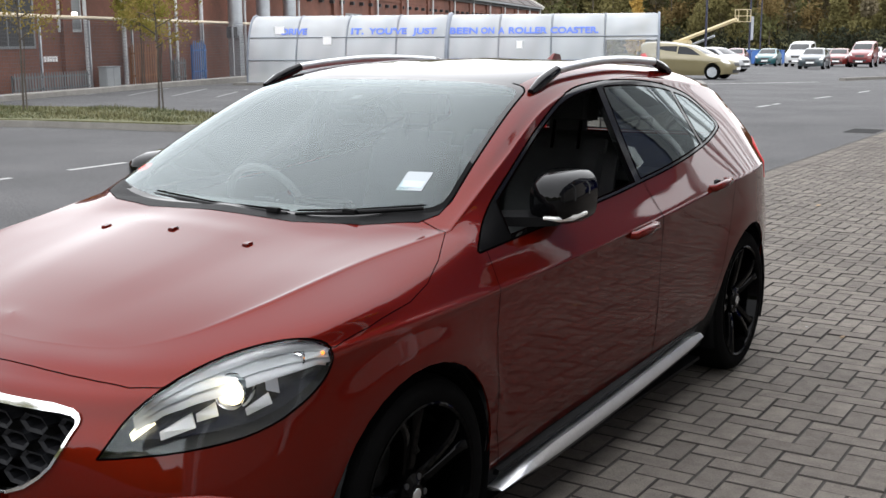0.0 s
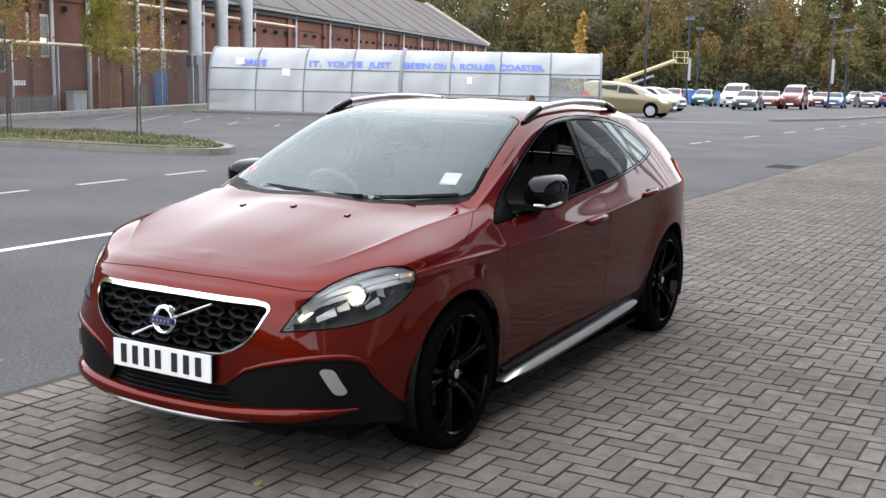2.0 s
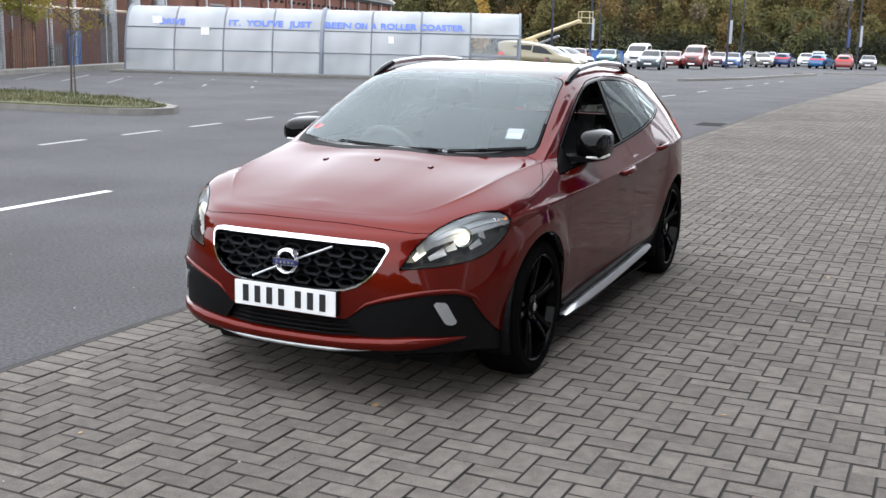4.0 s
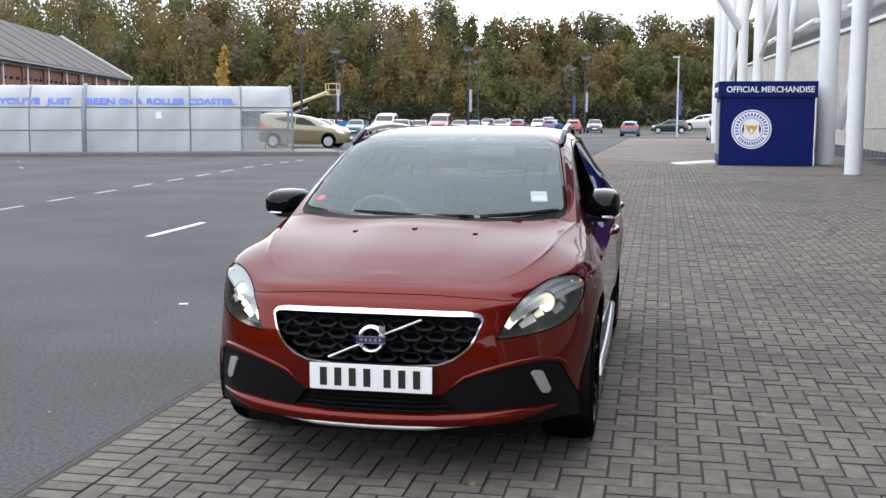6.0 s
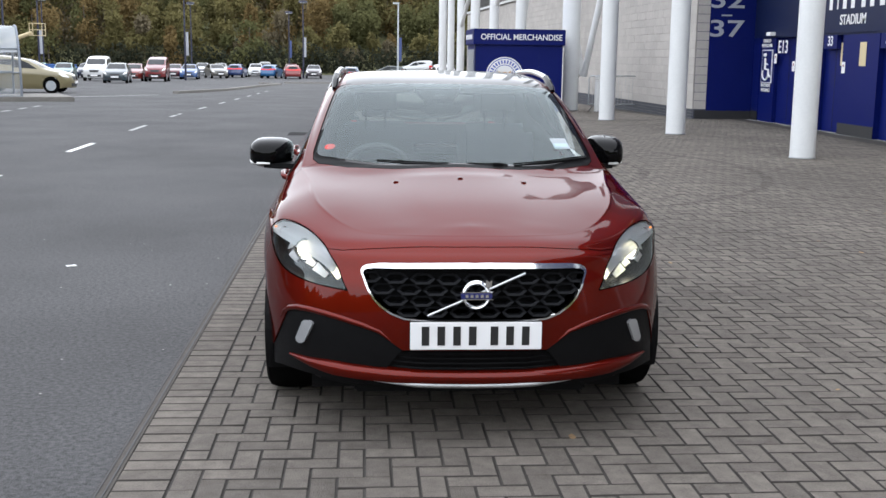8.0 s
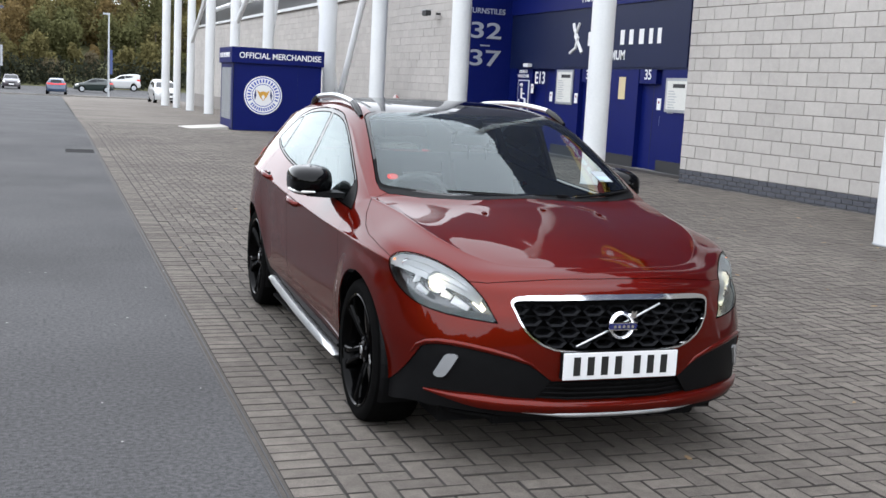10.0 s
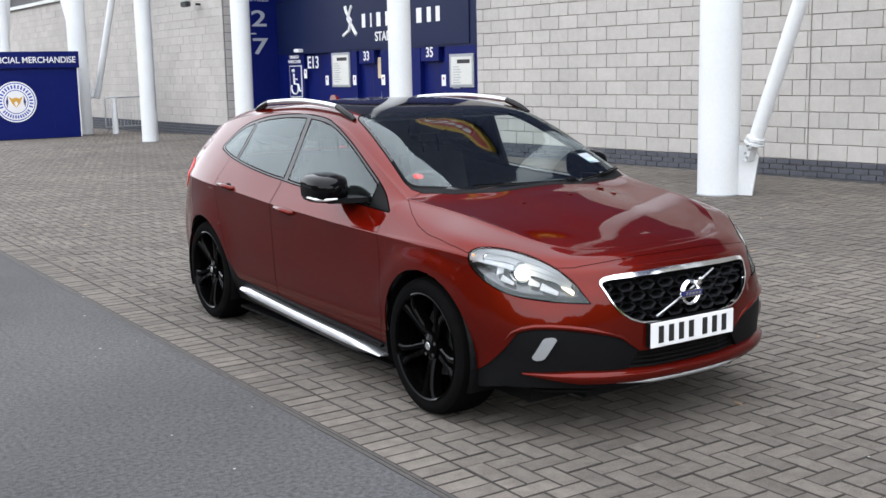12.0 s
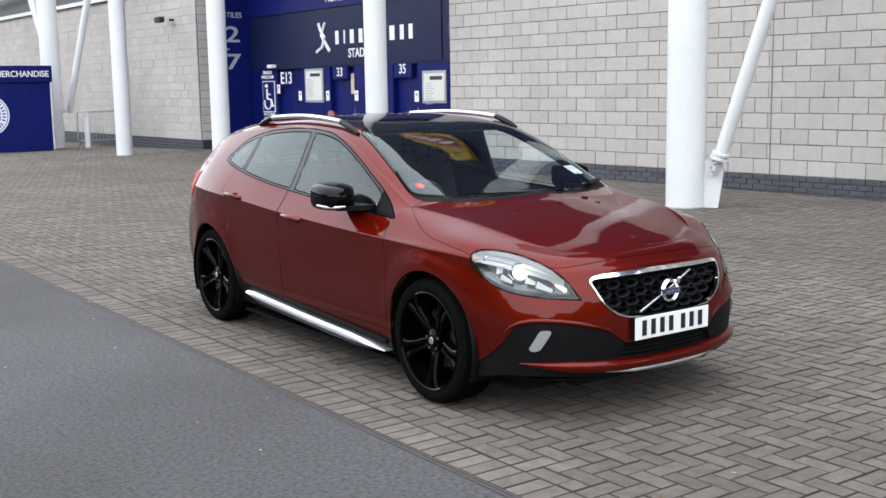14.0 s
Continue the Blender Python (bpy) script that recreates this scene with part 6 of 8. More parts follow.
def flow_normals(ob, count):
    """Shades a panel by the whole body's smooth surface, so that cuts leave no mark in the reflections."""
    me, tree, grid = ob.data, SHAPE["tree"], SHAPE["grid"]
    out = [(0.0, 0.0, 0.0)] * len(me.vertices)
    for v in me.vertices[:count]:
        sgn = -1 if v.co.x < 0 else 1
        loc, nrm, idx, dist = tree.find_nearest(Vector((abs(v.co.x), v.co.y, v.co.z)))
        if dist > 0.03:
            continue
        vs = grid.faces[idx].verts
        n = sum((w.normal * k for w, k in zip(vs, poly_3d_calc([w.co for w in vs], loc))), Vector())
        if abs(loc.x) < 1e-3:
            n.x = 0.0
        out[v.index] = (n.x * sgn, n.y, n.z)
    me.normals_split_custom_set_from_vertices(out)


def skin(name, bm, material, parent, label="", thick=0.012):
    """A panel with a folded-in edge of its own all round."""
    count = len(bm.verts)
    if thick:
        bm.normal_update()
        for e in [e for e in bm.edges if e.is_boundary]:
            f = e.link_faces[0]
            a, b = next((l.vert, l.link_loop_next.vert) for l in f.loops if l.edge == e)
            q = [bm.verts.new(p) for p in (b.co, a.co, a.co - a.normal * thick, b.co - b.normal * thick)]
            bm.faces.new(q)
    ob = part(name, bm, material, parent, label, smooth=38)
    flow_normals(ob, count)
    return ob


def seams(bm, tag, paints, width=0.0012, extra=()):
    """Dark narrow strips along the gaps between painted panels: one mesh for each unbroken run."""
    runs = {}
    for e in bm.edges:
        if len(e.link_faces) != 2:
            continue
        f, g = e.link_faces
        if f[tag] == g[tag] or not ((f[tag] in paints and g[tag] in paints) or frozenset((f[tag], g[tag])) in extra):
            continue
        runs.setdefault(frozenset((f[tag], g[tag])), []).append(e)
    outs = []
    for edges in runs.values():
        left = set(edges)
        while left:
            first = left.pop()
            chain, todo = [first], [first]
            while todo:
                for v in todo.pop().verts:
                    for n in v.link_edges:
                        if n in left:
                            left.discard(n)
                            chain.append(n)
                            todo.append(n)
            middle = any(abs(v.co.x) < 1e-3 for e in chain for v in e.verts)
            for sides in ((1, -1),) if middle else ((1,), (-1,)):
                out = bmesh.new()
                for e in chain:
                    a, b = e.verts
                    n = (e.link_faces[0].normal + e.link_faces[1].normal).normalized()
                    w = (b.co - a.co).normalized().cross(n) * width
                    for sgn in sides:
                        q = [out.verts.new((p.x * sgn, p.y, p.z)) for p in (a.co - w + n * 0.0012, b.co - w + n * 0.0012, b.co + w + n * 0.0012, a.co + w + n * 0.0012)]
                        out.faces.new(q if sgn > 0 else q[::-1])
                bmesh.ops.remove_doubles(out, verts=out.verts, dist=0.0012)
                outs.append(out)
    return outs


def lathe(bm, prof, seg=48, axis_x=True):
    """A profile of (radius, x) turned round the x axis."""
    rings = [[bm.verts.new((x, r * math.cos(t), r * math.sin(t))) for t in (2 * math.pi * k / seg for k in range(seg))] for r, x in prof]
    for a, b in zip(rings, rings[1:]):
        for k in range(seg):
            bm.faces.new((a[k], a[(k + 1) % seg], b[(k + 1) % seg], b[k]))
    return bm


def make_wheel(parent):
    """A wheel whose outer face looks along +x."""
    wh = empty("wheel")
    wh.parent = parent
    bm = lathe(bmesh.new(), [(0.243, -0.105), (0.27, -0.118), (0.3, -0.116), (0.318, -0.104), (0.327, -0.08), (0.33, -0.04), (0.33, 0.04), (0.327, 0.08), (0.318, 0.104), (0.3, 0.116), (0.28, 0.118), (0.258, 0.112), (0.252, 0.1)], 64)
    part("tyre", bm, RUBBER, wh, smooth=35)
    bm = lathe(bmesh.new(), [(0.256, 0.108), (0.258, 0.115), (0.253, 0.118), (0.246, 0.112), (0.238, 0.08), (0.222, 0.0), (0.225, -0.1), (0.243, -0.1)], 64)
    part("rim", bm, WHEEL_BLACK, wh, "gloss black alloy rim", smooth=35)
    for k in range(5):
        a = 2 * math.pi * k / 5 + 0.3
        bm = bmesh.new()
        for hand in (-1, 1):
            pr = []
            for r, x, w, off in ((0.05, 0.066, 0.02, 0.2), (0.09, 0.082, 0.017, 0.17), (0.14, 0.094, 0.015, 0.13), (0.19, 0.104, 0.016, 0.125), (0.225, 0.109, 0.02, 0.145), (0.25, 0.109, 0.03, 0.17)):
                ang = a + hand * off
                d, e = Vector((0, math.cos(ang), math.sin(ang))), Vector((0, -math.sin(ang), math.cos(ang))) * hand
                pr.append([bm.verts.new(Vector((x + dx, 0, 0)) + d * r + e * (w * q)) for dx, q in ((-0.045, -1.1), (-0.012, -0.95), (-0.003, -0.6), (0.0, 0.45), (-0.006, 0.85), (-0.05, 1.05))])
            for p, q in zip(pr, pr[1:]):
                for i in range(5):
                    bm.faces.new((p[i], p[i + 1], q[i + 1], q[i]))
        bmesh.ops.recalc_face_normals(bm, faces=bm.faces)
        part("spoke", bm, WHEEL_BLACK, wh, "gloss black twin spoke", smooth=40)
    bm = lathe(bmesh.new(), [(0.0005, 0.092), (0.03, 0.092), (0.034, 0.088), (0.06, 0.08), (0.066, 0.05), (0.066, 0.02)], 32)
    part("hub", bm, WHEEL_BLACK, wh, smooth=30)
    bm = lathe(bmesh.new(), [(0.0005, 0.094), (0.014, 0.094), (0.018, 0.0935), (0.02, 0.091)], 24)
    part("hub_cap", bm, SATIN, wh, "small silver hub cap", smooth=30)
    for k in range(5):
        a = 2 * math.pi * k / 5 + 0.3 + math.pi / 5
        bm = bmesh.new()
        rod(bm, (0.07, 0.05 * math.cos(a), 0.05 * math.sin(a)), (0.086, 0.05 * math.cos(a), 0.05 * math.sin(a)), 0.009, seg=8)
        part("wheel_nut", bm, DARK, wh)
    bm = lathe(bmesh.new(), [(0.06, 0.012), (0.15, 0.012), (0.15, -0.012), (0.06, -0.012)], 40)
    part("brake_disc", bm, simple("disc_steel", (0.06, 0.06, 0.06), 0.45, 0.6) if not bpy.data.materials.get("disc_steel") else bpy.data.materials["disc_steel"], wh, "dull steel brake disc", smooth=30)
    return wh


def shell(bm, rings):
    """Closed rings of equal length joined into a skin with both ends capped."""
    rs = [[bm.verts.new(p) for p in r] for r in rings]
    n = len(rs[0])
    for a, b in zip(rs, rs[1:]):
        for k in range(n):
            bm.faces.new((a[k], a[(k + 1) % n], b[(k + 1) % n], b[k]))
    bm.faces.new(rs[0][::-1])
    bm.faces.new(rs[-1])
    bmesh.ops.recalc_face_normals(bm, faces=bm.faces)
    return bm


def squircle(cx, cz, rx, rz, y, n=24, p=3.2, lean=0.0):
    out = []
    for k in range(n):
        t = 2 * math.pi * k / n
        c, s = math.cos(t), math.sin(t)
        x = abs(c) ** (2 / p) * (1 if c >= 0 else -1) * rx
        z = abs(s) ** (2 / p) * (1 if s >= 0 else -1) * rz
        out.append((cx + x + lean * z, y, cz + z))
    return out


def make_mirror(parent, s):
    mi = empty("door_mirror", pose(0.204 * s if s > 0 else -0.12, 0.175 if s > 0 else 0.155, 0.015 if s > 0 else 0.1) @ Matrix.Diagonal((0.7 if s > 0 else 0.87, 1.35 if s > 0 else 1.32, 1 if s > 0 else 0.9, 1)))
    mi.parent = parent
    bm = shell(bmesh.new(), [squircle(s * 0.955, 1.022, 0.05, 0.03, -0.585), squircle(s * 0.945, 1.022, 0.095, 0.06, -0.572), squircle(s * 0.935, 1.024, 0.122, 0.08, -0.53), squircle(s * 0.93, 1.026, 0.13, 0.087, -0.47), squircle(s * 0.928, 1.026, 0.127, 0.084, -0.43), squircle(s * 0.928, 1.026, 0.115, 0.072, -0.425)])
    part("housing", bm, GLOSS, mi, "gloss black mirror housing", smooth=60)
    bm = shell(bmesh.new(), [squircle(s * 0.928, 1.028, 0.108, 0.065, -0.4245), squircle(s * 0.928, 1.028, 0.108, 0.065, -0.4235)])
    part("mirror_glass", bm, CHROME, mi)
    bm = shell(bmesh.new(), [[(s * 0.72, -0.68, 0.955), (s * 0.72, -0.58, 0.955), (s * 0.72, -0.58, 0.985), (s * 0.72, -0.68, 0.985)], [(s * 0.88, -0.6, 0.945), (s * 0.88, -0.48, 0.945), (s * 0.88, -0.48, 0.975), (s * 0.88, -0.6, 0.975)], [(s * 0.97, -0.56, 0.945), (s * 0.97, -0.46, 0.945), (s * 0.97, -0.46, 0.965), (s * 0.97, -0.56, 0.965)]])
    part("arm", bm, PLASTIC, mi, smooth=40)
    bm = bmesh.new()
    tube(bm, [(s * 0.93, -0.578, 0.972), (s * 1.0, -0.57, 0.972), (s * 1.04, -0.54, 0.974), (s * 1.058, -0.49, 0.98)], [0.006, 0.011, 0.011, 0.006], 8)
    part("indicator", bm, simple("indicator_silver", (0.7, 0.7, 0.68), 0.2, 0.3) if not bpy.data.materials.get("indicator_silver") else bpy.data.materials["indicator_silver"], mi, "pale indicator strip", smooth=40)


def make_seat(parent, x, y):
    st = empty("seat")
    st.parent = parent
    part("cushion", boxed(x - 0.25, x + 0.25, y - 0.28, y + 0.25, 0.32, 0.55, 0.06), CLOTH, st, smooth=50)
    b = boxed(-0.24, 0.24, -0.07, 0.07, 0.0, 0.64, 0.06, pose(x, y + 0.3, 0.52, -18))
    part("backrest", b, CLOTH, st, smooth=50)
    part("headrest", boxed(-0.13, 0.13, -0.05, 0.05, 0.0, 0.19, 0.045, pose(x, y + 0.5, 1.16, -10)), CLOTH, st, smooth=50)
    for d in (-0.06, 0.06):
        bm = bmesh.new()
        rod(bm, (x + d, y + 0.47, 1.08), (x + d, y + 0.5, 1.2), 0.006, seg=6)
        part("headrest_post", bm, SHADOW_GAP, st)


def make_car():
    car = empty("car", pose(0.02, 0, 0), "dark copper-red metallic hatchback with black roof and lit headlamps", "car")
    bm, tag = cut_body()
    T = lambda labels, how="both", push=0.0: taken(bm, tag, labels, how, push)
    skin("body", T((T_BODY, T_TAIL)), PAINT, car, thick=0.006)
    skin("bonnet", T((T_HOOD,)), PAINT, car)
    bumper = skin("front_bumper", T((T_BUMPER,)), PAINT, car)
    skin("roof_panel", T((T_ROOF,)), ROOF_GLASS, car, "glossy black roof panel")
    skin("cowl", T((T_COWL,)), PLASTIC, car, "black plastic cowl")
    skin("window_surround", T((T_TRIM,)), PILLAR, car, "gloss black window surrounds", thick=0.02)
    for gap in seams(bm, tag, (T_BODY, T_HOOD, T_DOOR_F, T_DOOR_R, T_COWL), extra=(frozenset((T_HOOD, T_BUMPER)),)):
        part("panel_gap", gap, SHADOW_GAP, car)
    for gap in seams(bm, tag, (), 0.003, [frozenset((a, b)) for a in (T_TRIM, T_SAIL) for b in (T_WF, T_WR, T_WQ, T_DOOR_F, T_DOOR_R, T_BODY)]):
        part("window_seal", gap, SHADOW_GAP, car)
    ws = skin("windscreen", T((T_WS,)), CLEAR, car, thick=0)
    ws.visible_shadow = False
    skin("rear_window", T((T_REAR,), push=0.003), TINT, car, thick=0)
    for s, how in ((1, "left"), (-1, "right")):
        df = skin("front_door", T((T_DOOR_F,), how), PAINT, car)
        dr = skin("rear_door", T((T_DOOR_R,), how), PAINT, car)
        if s < 0:
            skin("window_pane", T((T_WF,), how), CLEAR, df, thick=0).visible_shadow = False
        skin("window_pane", T((T_WR,), how), TINT, dr, thick=0)
        skin("mirror_corner", T((T_SAIL,), how), SURROUND, car, "black corner behind the mirror")
        skin("quarter_window", T((T_WQ,), how), TINT, car, thick=0)
        skin("sill", T((T_SILL,), how), PLASTIC, car, "black plastic sill")
        skin("tail_lamp", T((T_TAIL,), how, 0.004), TAIL, car, "red tail lamp")
        skin("bumper_cladding", T((T_CLAD,), how, -0.006), PLASTIC, car, "matt black bumper cladding")
        # handles
        for parent, y, z, x in ((df, 0.1, 0.845, 0.871), (dr, 0.925, 0.92, 0.868)):
            h = bmesh.new()
            tube(h, [(s * (x - 0.02), y - 0.1, z - 0.006), (s * (x + 0.03), y - 0.088, z - 0.004), (s * (x + 0.042), y, z + 0.005), (s * (x + 0.034), y + 0.088, z + 0.008), (s * (x - 0.02), y + 0.1, z + 0.008)], [0.013, 0.016, 0.019, 0.017, 0.013], 10)
            handle = part("door_handle", h, PAINT, parent, smooth=60)
            h = bmesh.new()
            tube(h, [(s * (x + 0.038), y - 0.07, z - 0.015), (s * (x + 0.047), y, z - 0.009), (s * (x + 0.04), y + 0.07, z - 0.006)], [0.003, 0.004, 0.003], 8)
            part("handle_trim", h, CHROME, handle, "thin bright strip", smooth=60)
            # raised black pad in place of the shade inside the hand recess
            h = shell(bmesh.new(), [[(s * (x + 0.004 + 0.009 * k), y + 0.062 * math.cos(t) * (1 - 0.1 * k), z - 0.012 + 0.036 * math.sin(t) * (1 - 0.1 * k)) for t in [2 * math.pi * i / 16 for i in range(16)]] for k in (0, 1)])
            part("handle_cup", h, SURROUND, parent, "black pad for the shade in the hand recess", smooth=30)
        # silver scuff strip along the sill, with a dull lower edge
        rings, lower = [], []
        for k in range(15):
            t = k / 14
            y = -0.9 + 1.72 * t
            zc = 0.2 + 0.082 * t
            hh = min(1, 0.12 + 5 * t, 0.45 + 9 * (1 - t))
            xo = 0.868 + 0.012 * math.sin(math.pi * t)
            lower.append([(s * (xo - 0.05), y, zc - 0.05 * hh), (s * (xo - 0.014), y, zc - 0.046 * hh), (s * (xo + 0.0), y, zc - 0.02 * hh), (s * (xo - 0.05), y, zc - 0.016 * hh)])
            rings.append([(s * (xo - 0.05), y, zc - 0.0165 * hh), (s * (xo + 0.011), y, zc - 0.014 * hh), (s * (xo + 0.012), y, zc - 0.004 * hh), (s * (xo - 0.002), y, zc + 0.024 * hh), (s * (xo - 0.05), y, zc + 0.028 * hh)])
        strip_ob = part("scuff_strip", shell(bmesh.new(), rings), SATIN, car, "brushed silver sill strip", smooth=35)
        part("lower_edge", shell(bmesh.new(), lower), SKID_DULL, strip_ob, "dull grey scuffed edge", smooth=35)
        # black sill between the doors and the silver strip
        rings = []
        for k in range(15):
            t = k / 14
            y = -0.88 + 1.72 * t
            zc = 0.248 + 0.09 * t
            hh = 0.011
            xo = 0.852 + 0.012 * math.sin(math.pi * t)
            rings.append([(s * (xo - 0.05), y, zc - hh - 0.004), (s * (xo + 0.004), y, zc - hh), (s * (xo + 0.006), y, zc + hh * 0.4), (s * (xo - 0.05), y, zc + hh + 0.012)])
        part("sill_moulding", shell(bmesh.new(), rings), PLASTIC, car, "black plastic sill moulding", smooth=35)
        # roof rails
        rail = []
        for k in range(21):
            t = k / 20
            y = -0.24 + 1.38 * t
            x = 0.605 - 0.045 * t
            z = SHAPE["tree"].ray_cast(Vector((x, y, 3)), Vector((0, 0, -1)))[0].z
            rail.append((s * x, y, z + 0.004 + 0.034 * min(1.0, math.sin(math.pi * t) * 2.2)))
        rb = bmesh.new()
        tube(rb, rail[2:-2], 0.016, 10)
        rr = part("roof_rail", rb, SATIN, car, "silver roof rail", smooth=60)
        rb = bmesh.new()
        tube(rb, rail[:4], [0.012, 0.02, 0.02, 0.0175], 10)
        part("rail_foot", rb, GLOSS, rr, smooth=60)
        rb = bmesh.new()
        tube(rb, rail[-4:], [0.0175, 0.02, 0.02, 0.012], 10)
        part("rail_foot", rb, GLOSS, rr, smooth=60)
        make_mirror(car, s)
        # wheel housings
        for cy, cz, r in (ARCH_F, ARCH_R):
            hb = bmesh.new()
            arc = [radians(-25 + 230 * k / 24) for k in range(25)]
            rows = [[hb.verts.new((s * x, cy + rr * math.cos(a), cz + rr * math.sin(a))) for a in arc] for x, rr in ((0.868, r - 0.002), (0.85, r + 0.004), (0.55, r + 0.004), (0.55, 0.05))]
            for a, b in zip(rows, rows[1:]):
                for k in range(24):
                    hb.faces.new((a[k], a[k + 1], b[k + 1], b[k]))
            part("wheel_housing", hb, PLASTIC, car)
        # head lamp: clear lens over a dark bowl with reflectors
        lamp = skin("head_lamp", T((T_LAMP,), how), LENS, car, "clear wrap-round headlamp, lit", thick=0)
        lamp.visible_shadow = False
        bowl = T((T_LAMP,), how)
        rim_edges = [e for e in bowl.edges if e.is_boundary]
        inner = bmesh.ops.extrude_edge_only(bowl, edges=rim_edges)["geom"]
        keep = {v for v in inner if isinstance(v, bmesh.types.BMVert)}
        old = [f for f in bowl.faces if not any(v in keep for v in f.verts)]
        bmesh.ops.delete(bowl, geom=old, context="FACES")
        d_in = Vector((-0.5 * s, 0.85, -0.02)).normalized() * 0.07
        c0 = sum((v.co for v in keep), Vector()) / len(keep)
        for v in keep:
            v.co = v.co + d_in + (c0 - v.co) * 0.12
        loop = [e for e in bowl.edges if e.is_boundary and all(v in keep for v in e.verts)]
        bmesh.ops.contextual_create(bowl, geom=loop)
        part("bowl", bowl, bpy.data.materials.get("lamp_bowl") or simple("lamp_bowl", (0.1, 0.102, 0.106), 0.22, 0.8), lamp, "dark grey reflector bowl", smooth=30)
        side = lambda p: Vector((p.x * s, p.y, p.z))
        ax = Vector((s * 0.25, -1, -0.02)).normalized()
        for u, v, depth, r, lit in ((-0.545, 0.735, 0.045, 0.042, True), (-0.395, 0.79, 0.035, 0.022, False)):
            m = Matrix.Translation(side(on_lamp(u, v, depth))) @ ax.to_track_quat("X", "Z").to_matrix().to_4x4()
            b = lathe(bmesh.new(), [(r * 0.72, 0.0), (r * 0.8, 0.012), (r, 0.016), (r * 1.1, 0.01), (r * 1.15, -0.03)], 32)
            bmesh.ops.transform(b, matrix=m, verts=b.verts)
            part("bezel", b, CHROME, lamp, smooth=50)
            b = lathe(bmesh.new(), [(r * 0.2, -0.03), (r * 0.55, -0.022), (r * 0.74, 0.002)], 24)
            bmesh.ops.transform(b, matrix=m, verts=b.verts)
            # round the lit bulb the reflector itself glows, for the light it throws back
            part("reflector", b, REFLECTOR_GLOW if lit else CHROME, lamp, smooth=60)
            b = bmesh.new()
            bmesh.ops.create_uvsphere(b, u_segments=20, v_segments=10, radius=r * (0.4 if lit else 0.6))
            bmesh.ops.scale(b, vec=(0.5, 1, 1), verts=b.verts)
            bmesh.ops.transform(b, matrix=m @ pose(-0.004, 0, 0), verts=b.verts)
            part("bulb", b, BEAM if lit else SATIN, lamp, smooth=60)
        # broad silver band under the upper edge
        top = [(-0.76, 0.698), (-0.7, 0.748), (-0.63, 0.783), (-0.56, 0.806), (-0.49, 0.824), (-0.42, 0.831), (-0.36, 0.828), (-0.325, 0.812)]
        b = bmesh.new()
        rows = []
        for k, (u, v) in enumerate(top):
            w = 0.016 + 0.052 * math.sin(math.pi * (k + 0.6) / 8.2)
            rows.append([b.verts.new(side(on_lamp(u + 0.25 * w * q, v - w * q, d))) for q, d in ((0.0, 0.016), (0.3, 0.006), (0.34, 0.014), (0.64, 0.006), (0.68, 0.014), (1.0, 0.006))])
        for p, q in zip(rows, rows[1:]):
            for k in range(5):
                b.faces.new((p[k], p[k + 1], q[k + 1], q[k]))
        bmesh.ops.solidify(b, geom=b.faces[:], thickness=0.002)
        bmesh.ops.recalc_face_normals(b, faces=b.faces)
        part("brow", b, LAMP_SILVER, lamp, "broad stepped silver reflector band", smooth=20)
        # bright facets towards the nose, the lowest with a glow of its own
        for u, v, w, h, lean, mt in ((-0.745, 0.668, 0.03, 0.014, 40, REFLECTOR_GLOW), (-0.7, 0.705, 0.036, 0.016, 38, LAMP_SILVER), (-0.665, 0.665, 0.04, 0.015, 22, LAMP_SILVER), (-0.63, 0.73, 0.034, 0.016, 34, LAMP_SILVER), (-0.6, 0.692, 0.024, 0.014, 20, LAMP_SILVER), (-0.485, 0.7, 0.03, 0.012, 25, LAMP_SILVER), (-0.455, 0.75, 0.014, 0.03, 10, LAMP_SILVER), (-0.345, 0.79, 0.012, 0.022, 10, LAMP_SILVER)):
            ca, sa = math.cos(radians(lean)), math.sin(radians(lean))
            quad = [side(on_lamp(u + x * ca - y * sa, v + x * sa + y * ca, 0.03 + dz)) for x, y, dz in ((-w, -h * 0.5, 0.0), (w, -h, 0.0), (w, h, 0.012), (-w, h * 0.5, 0.012))]
            back = [p + Vector((-0.3 * s, 0.4, 0)) * 0.012 for p in quad]
            part("facet", shell(bmesh.new(), [quad, back]), mt, lamp)
        b = bmesh.new()
        tube(b, [side(on_lamp(u, v, 0.0005)) for u, v in LAMP_EDGE + LAMP_EDGE[:1]], 0.0028, 6)
        part("seal", b, SHADOW_GAP, lamp, "thin black lamp seal", smooth=60)
        for u, v, r in ((-0.335, 0.806, 0.005),):
            b = bmesh.new()
            bmesh.ops.create_icosphere(b, subdivisions=2, radius=r, matrix=Matrix.Translation(side(on_lamp(u, v, 0.008))))
            part("marker", b, AMBER, lamp, "amber side marker", smooth=60)
        # fog lamp
        skin("fog_lamp", T((T_FOG,), how, 0.004), simple("fog_lens", (0.4, 0.41, 0.42), 0.2, 0.5) if not bpy.data.materials.get("fog_lens") else bpy.data.materials["fog_lens"], car, "pale upright fog lamp")
    # raised red edge over the bumper cladding
    tree = SHAPE["tree"]
    line = [(0.33, 0.42), (0.38, 0.459), (0.45, 0.483), (0.53, 0.502), (0.6, 0.514), (0.66, 0.519), (0.71, 0.517), (0.745, 0.506), (0.772, 0.485), (0.788, 0.45)]
    pts = [tree.ray_cast(Vector((x, -3, z)), Vector((0, 1, 0)))[0] for x, z in line]
    for s in (1, -1):
        b = bmesh.new()
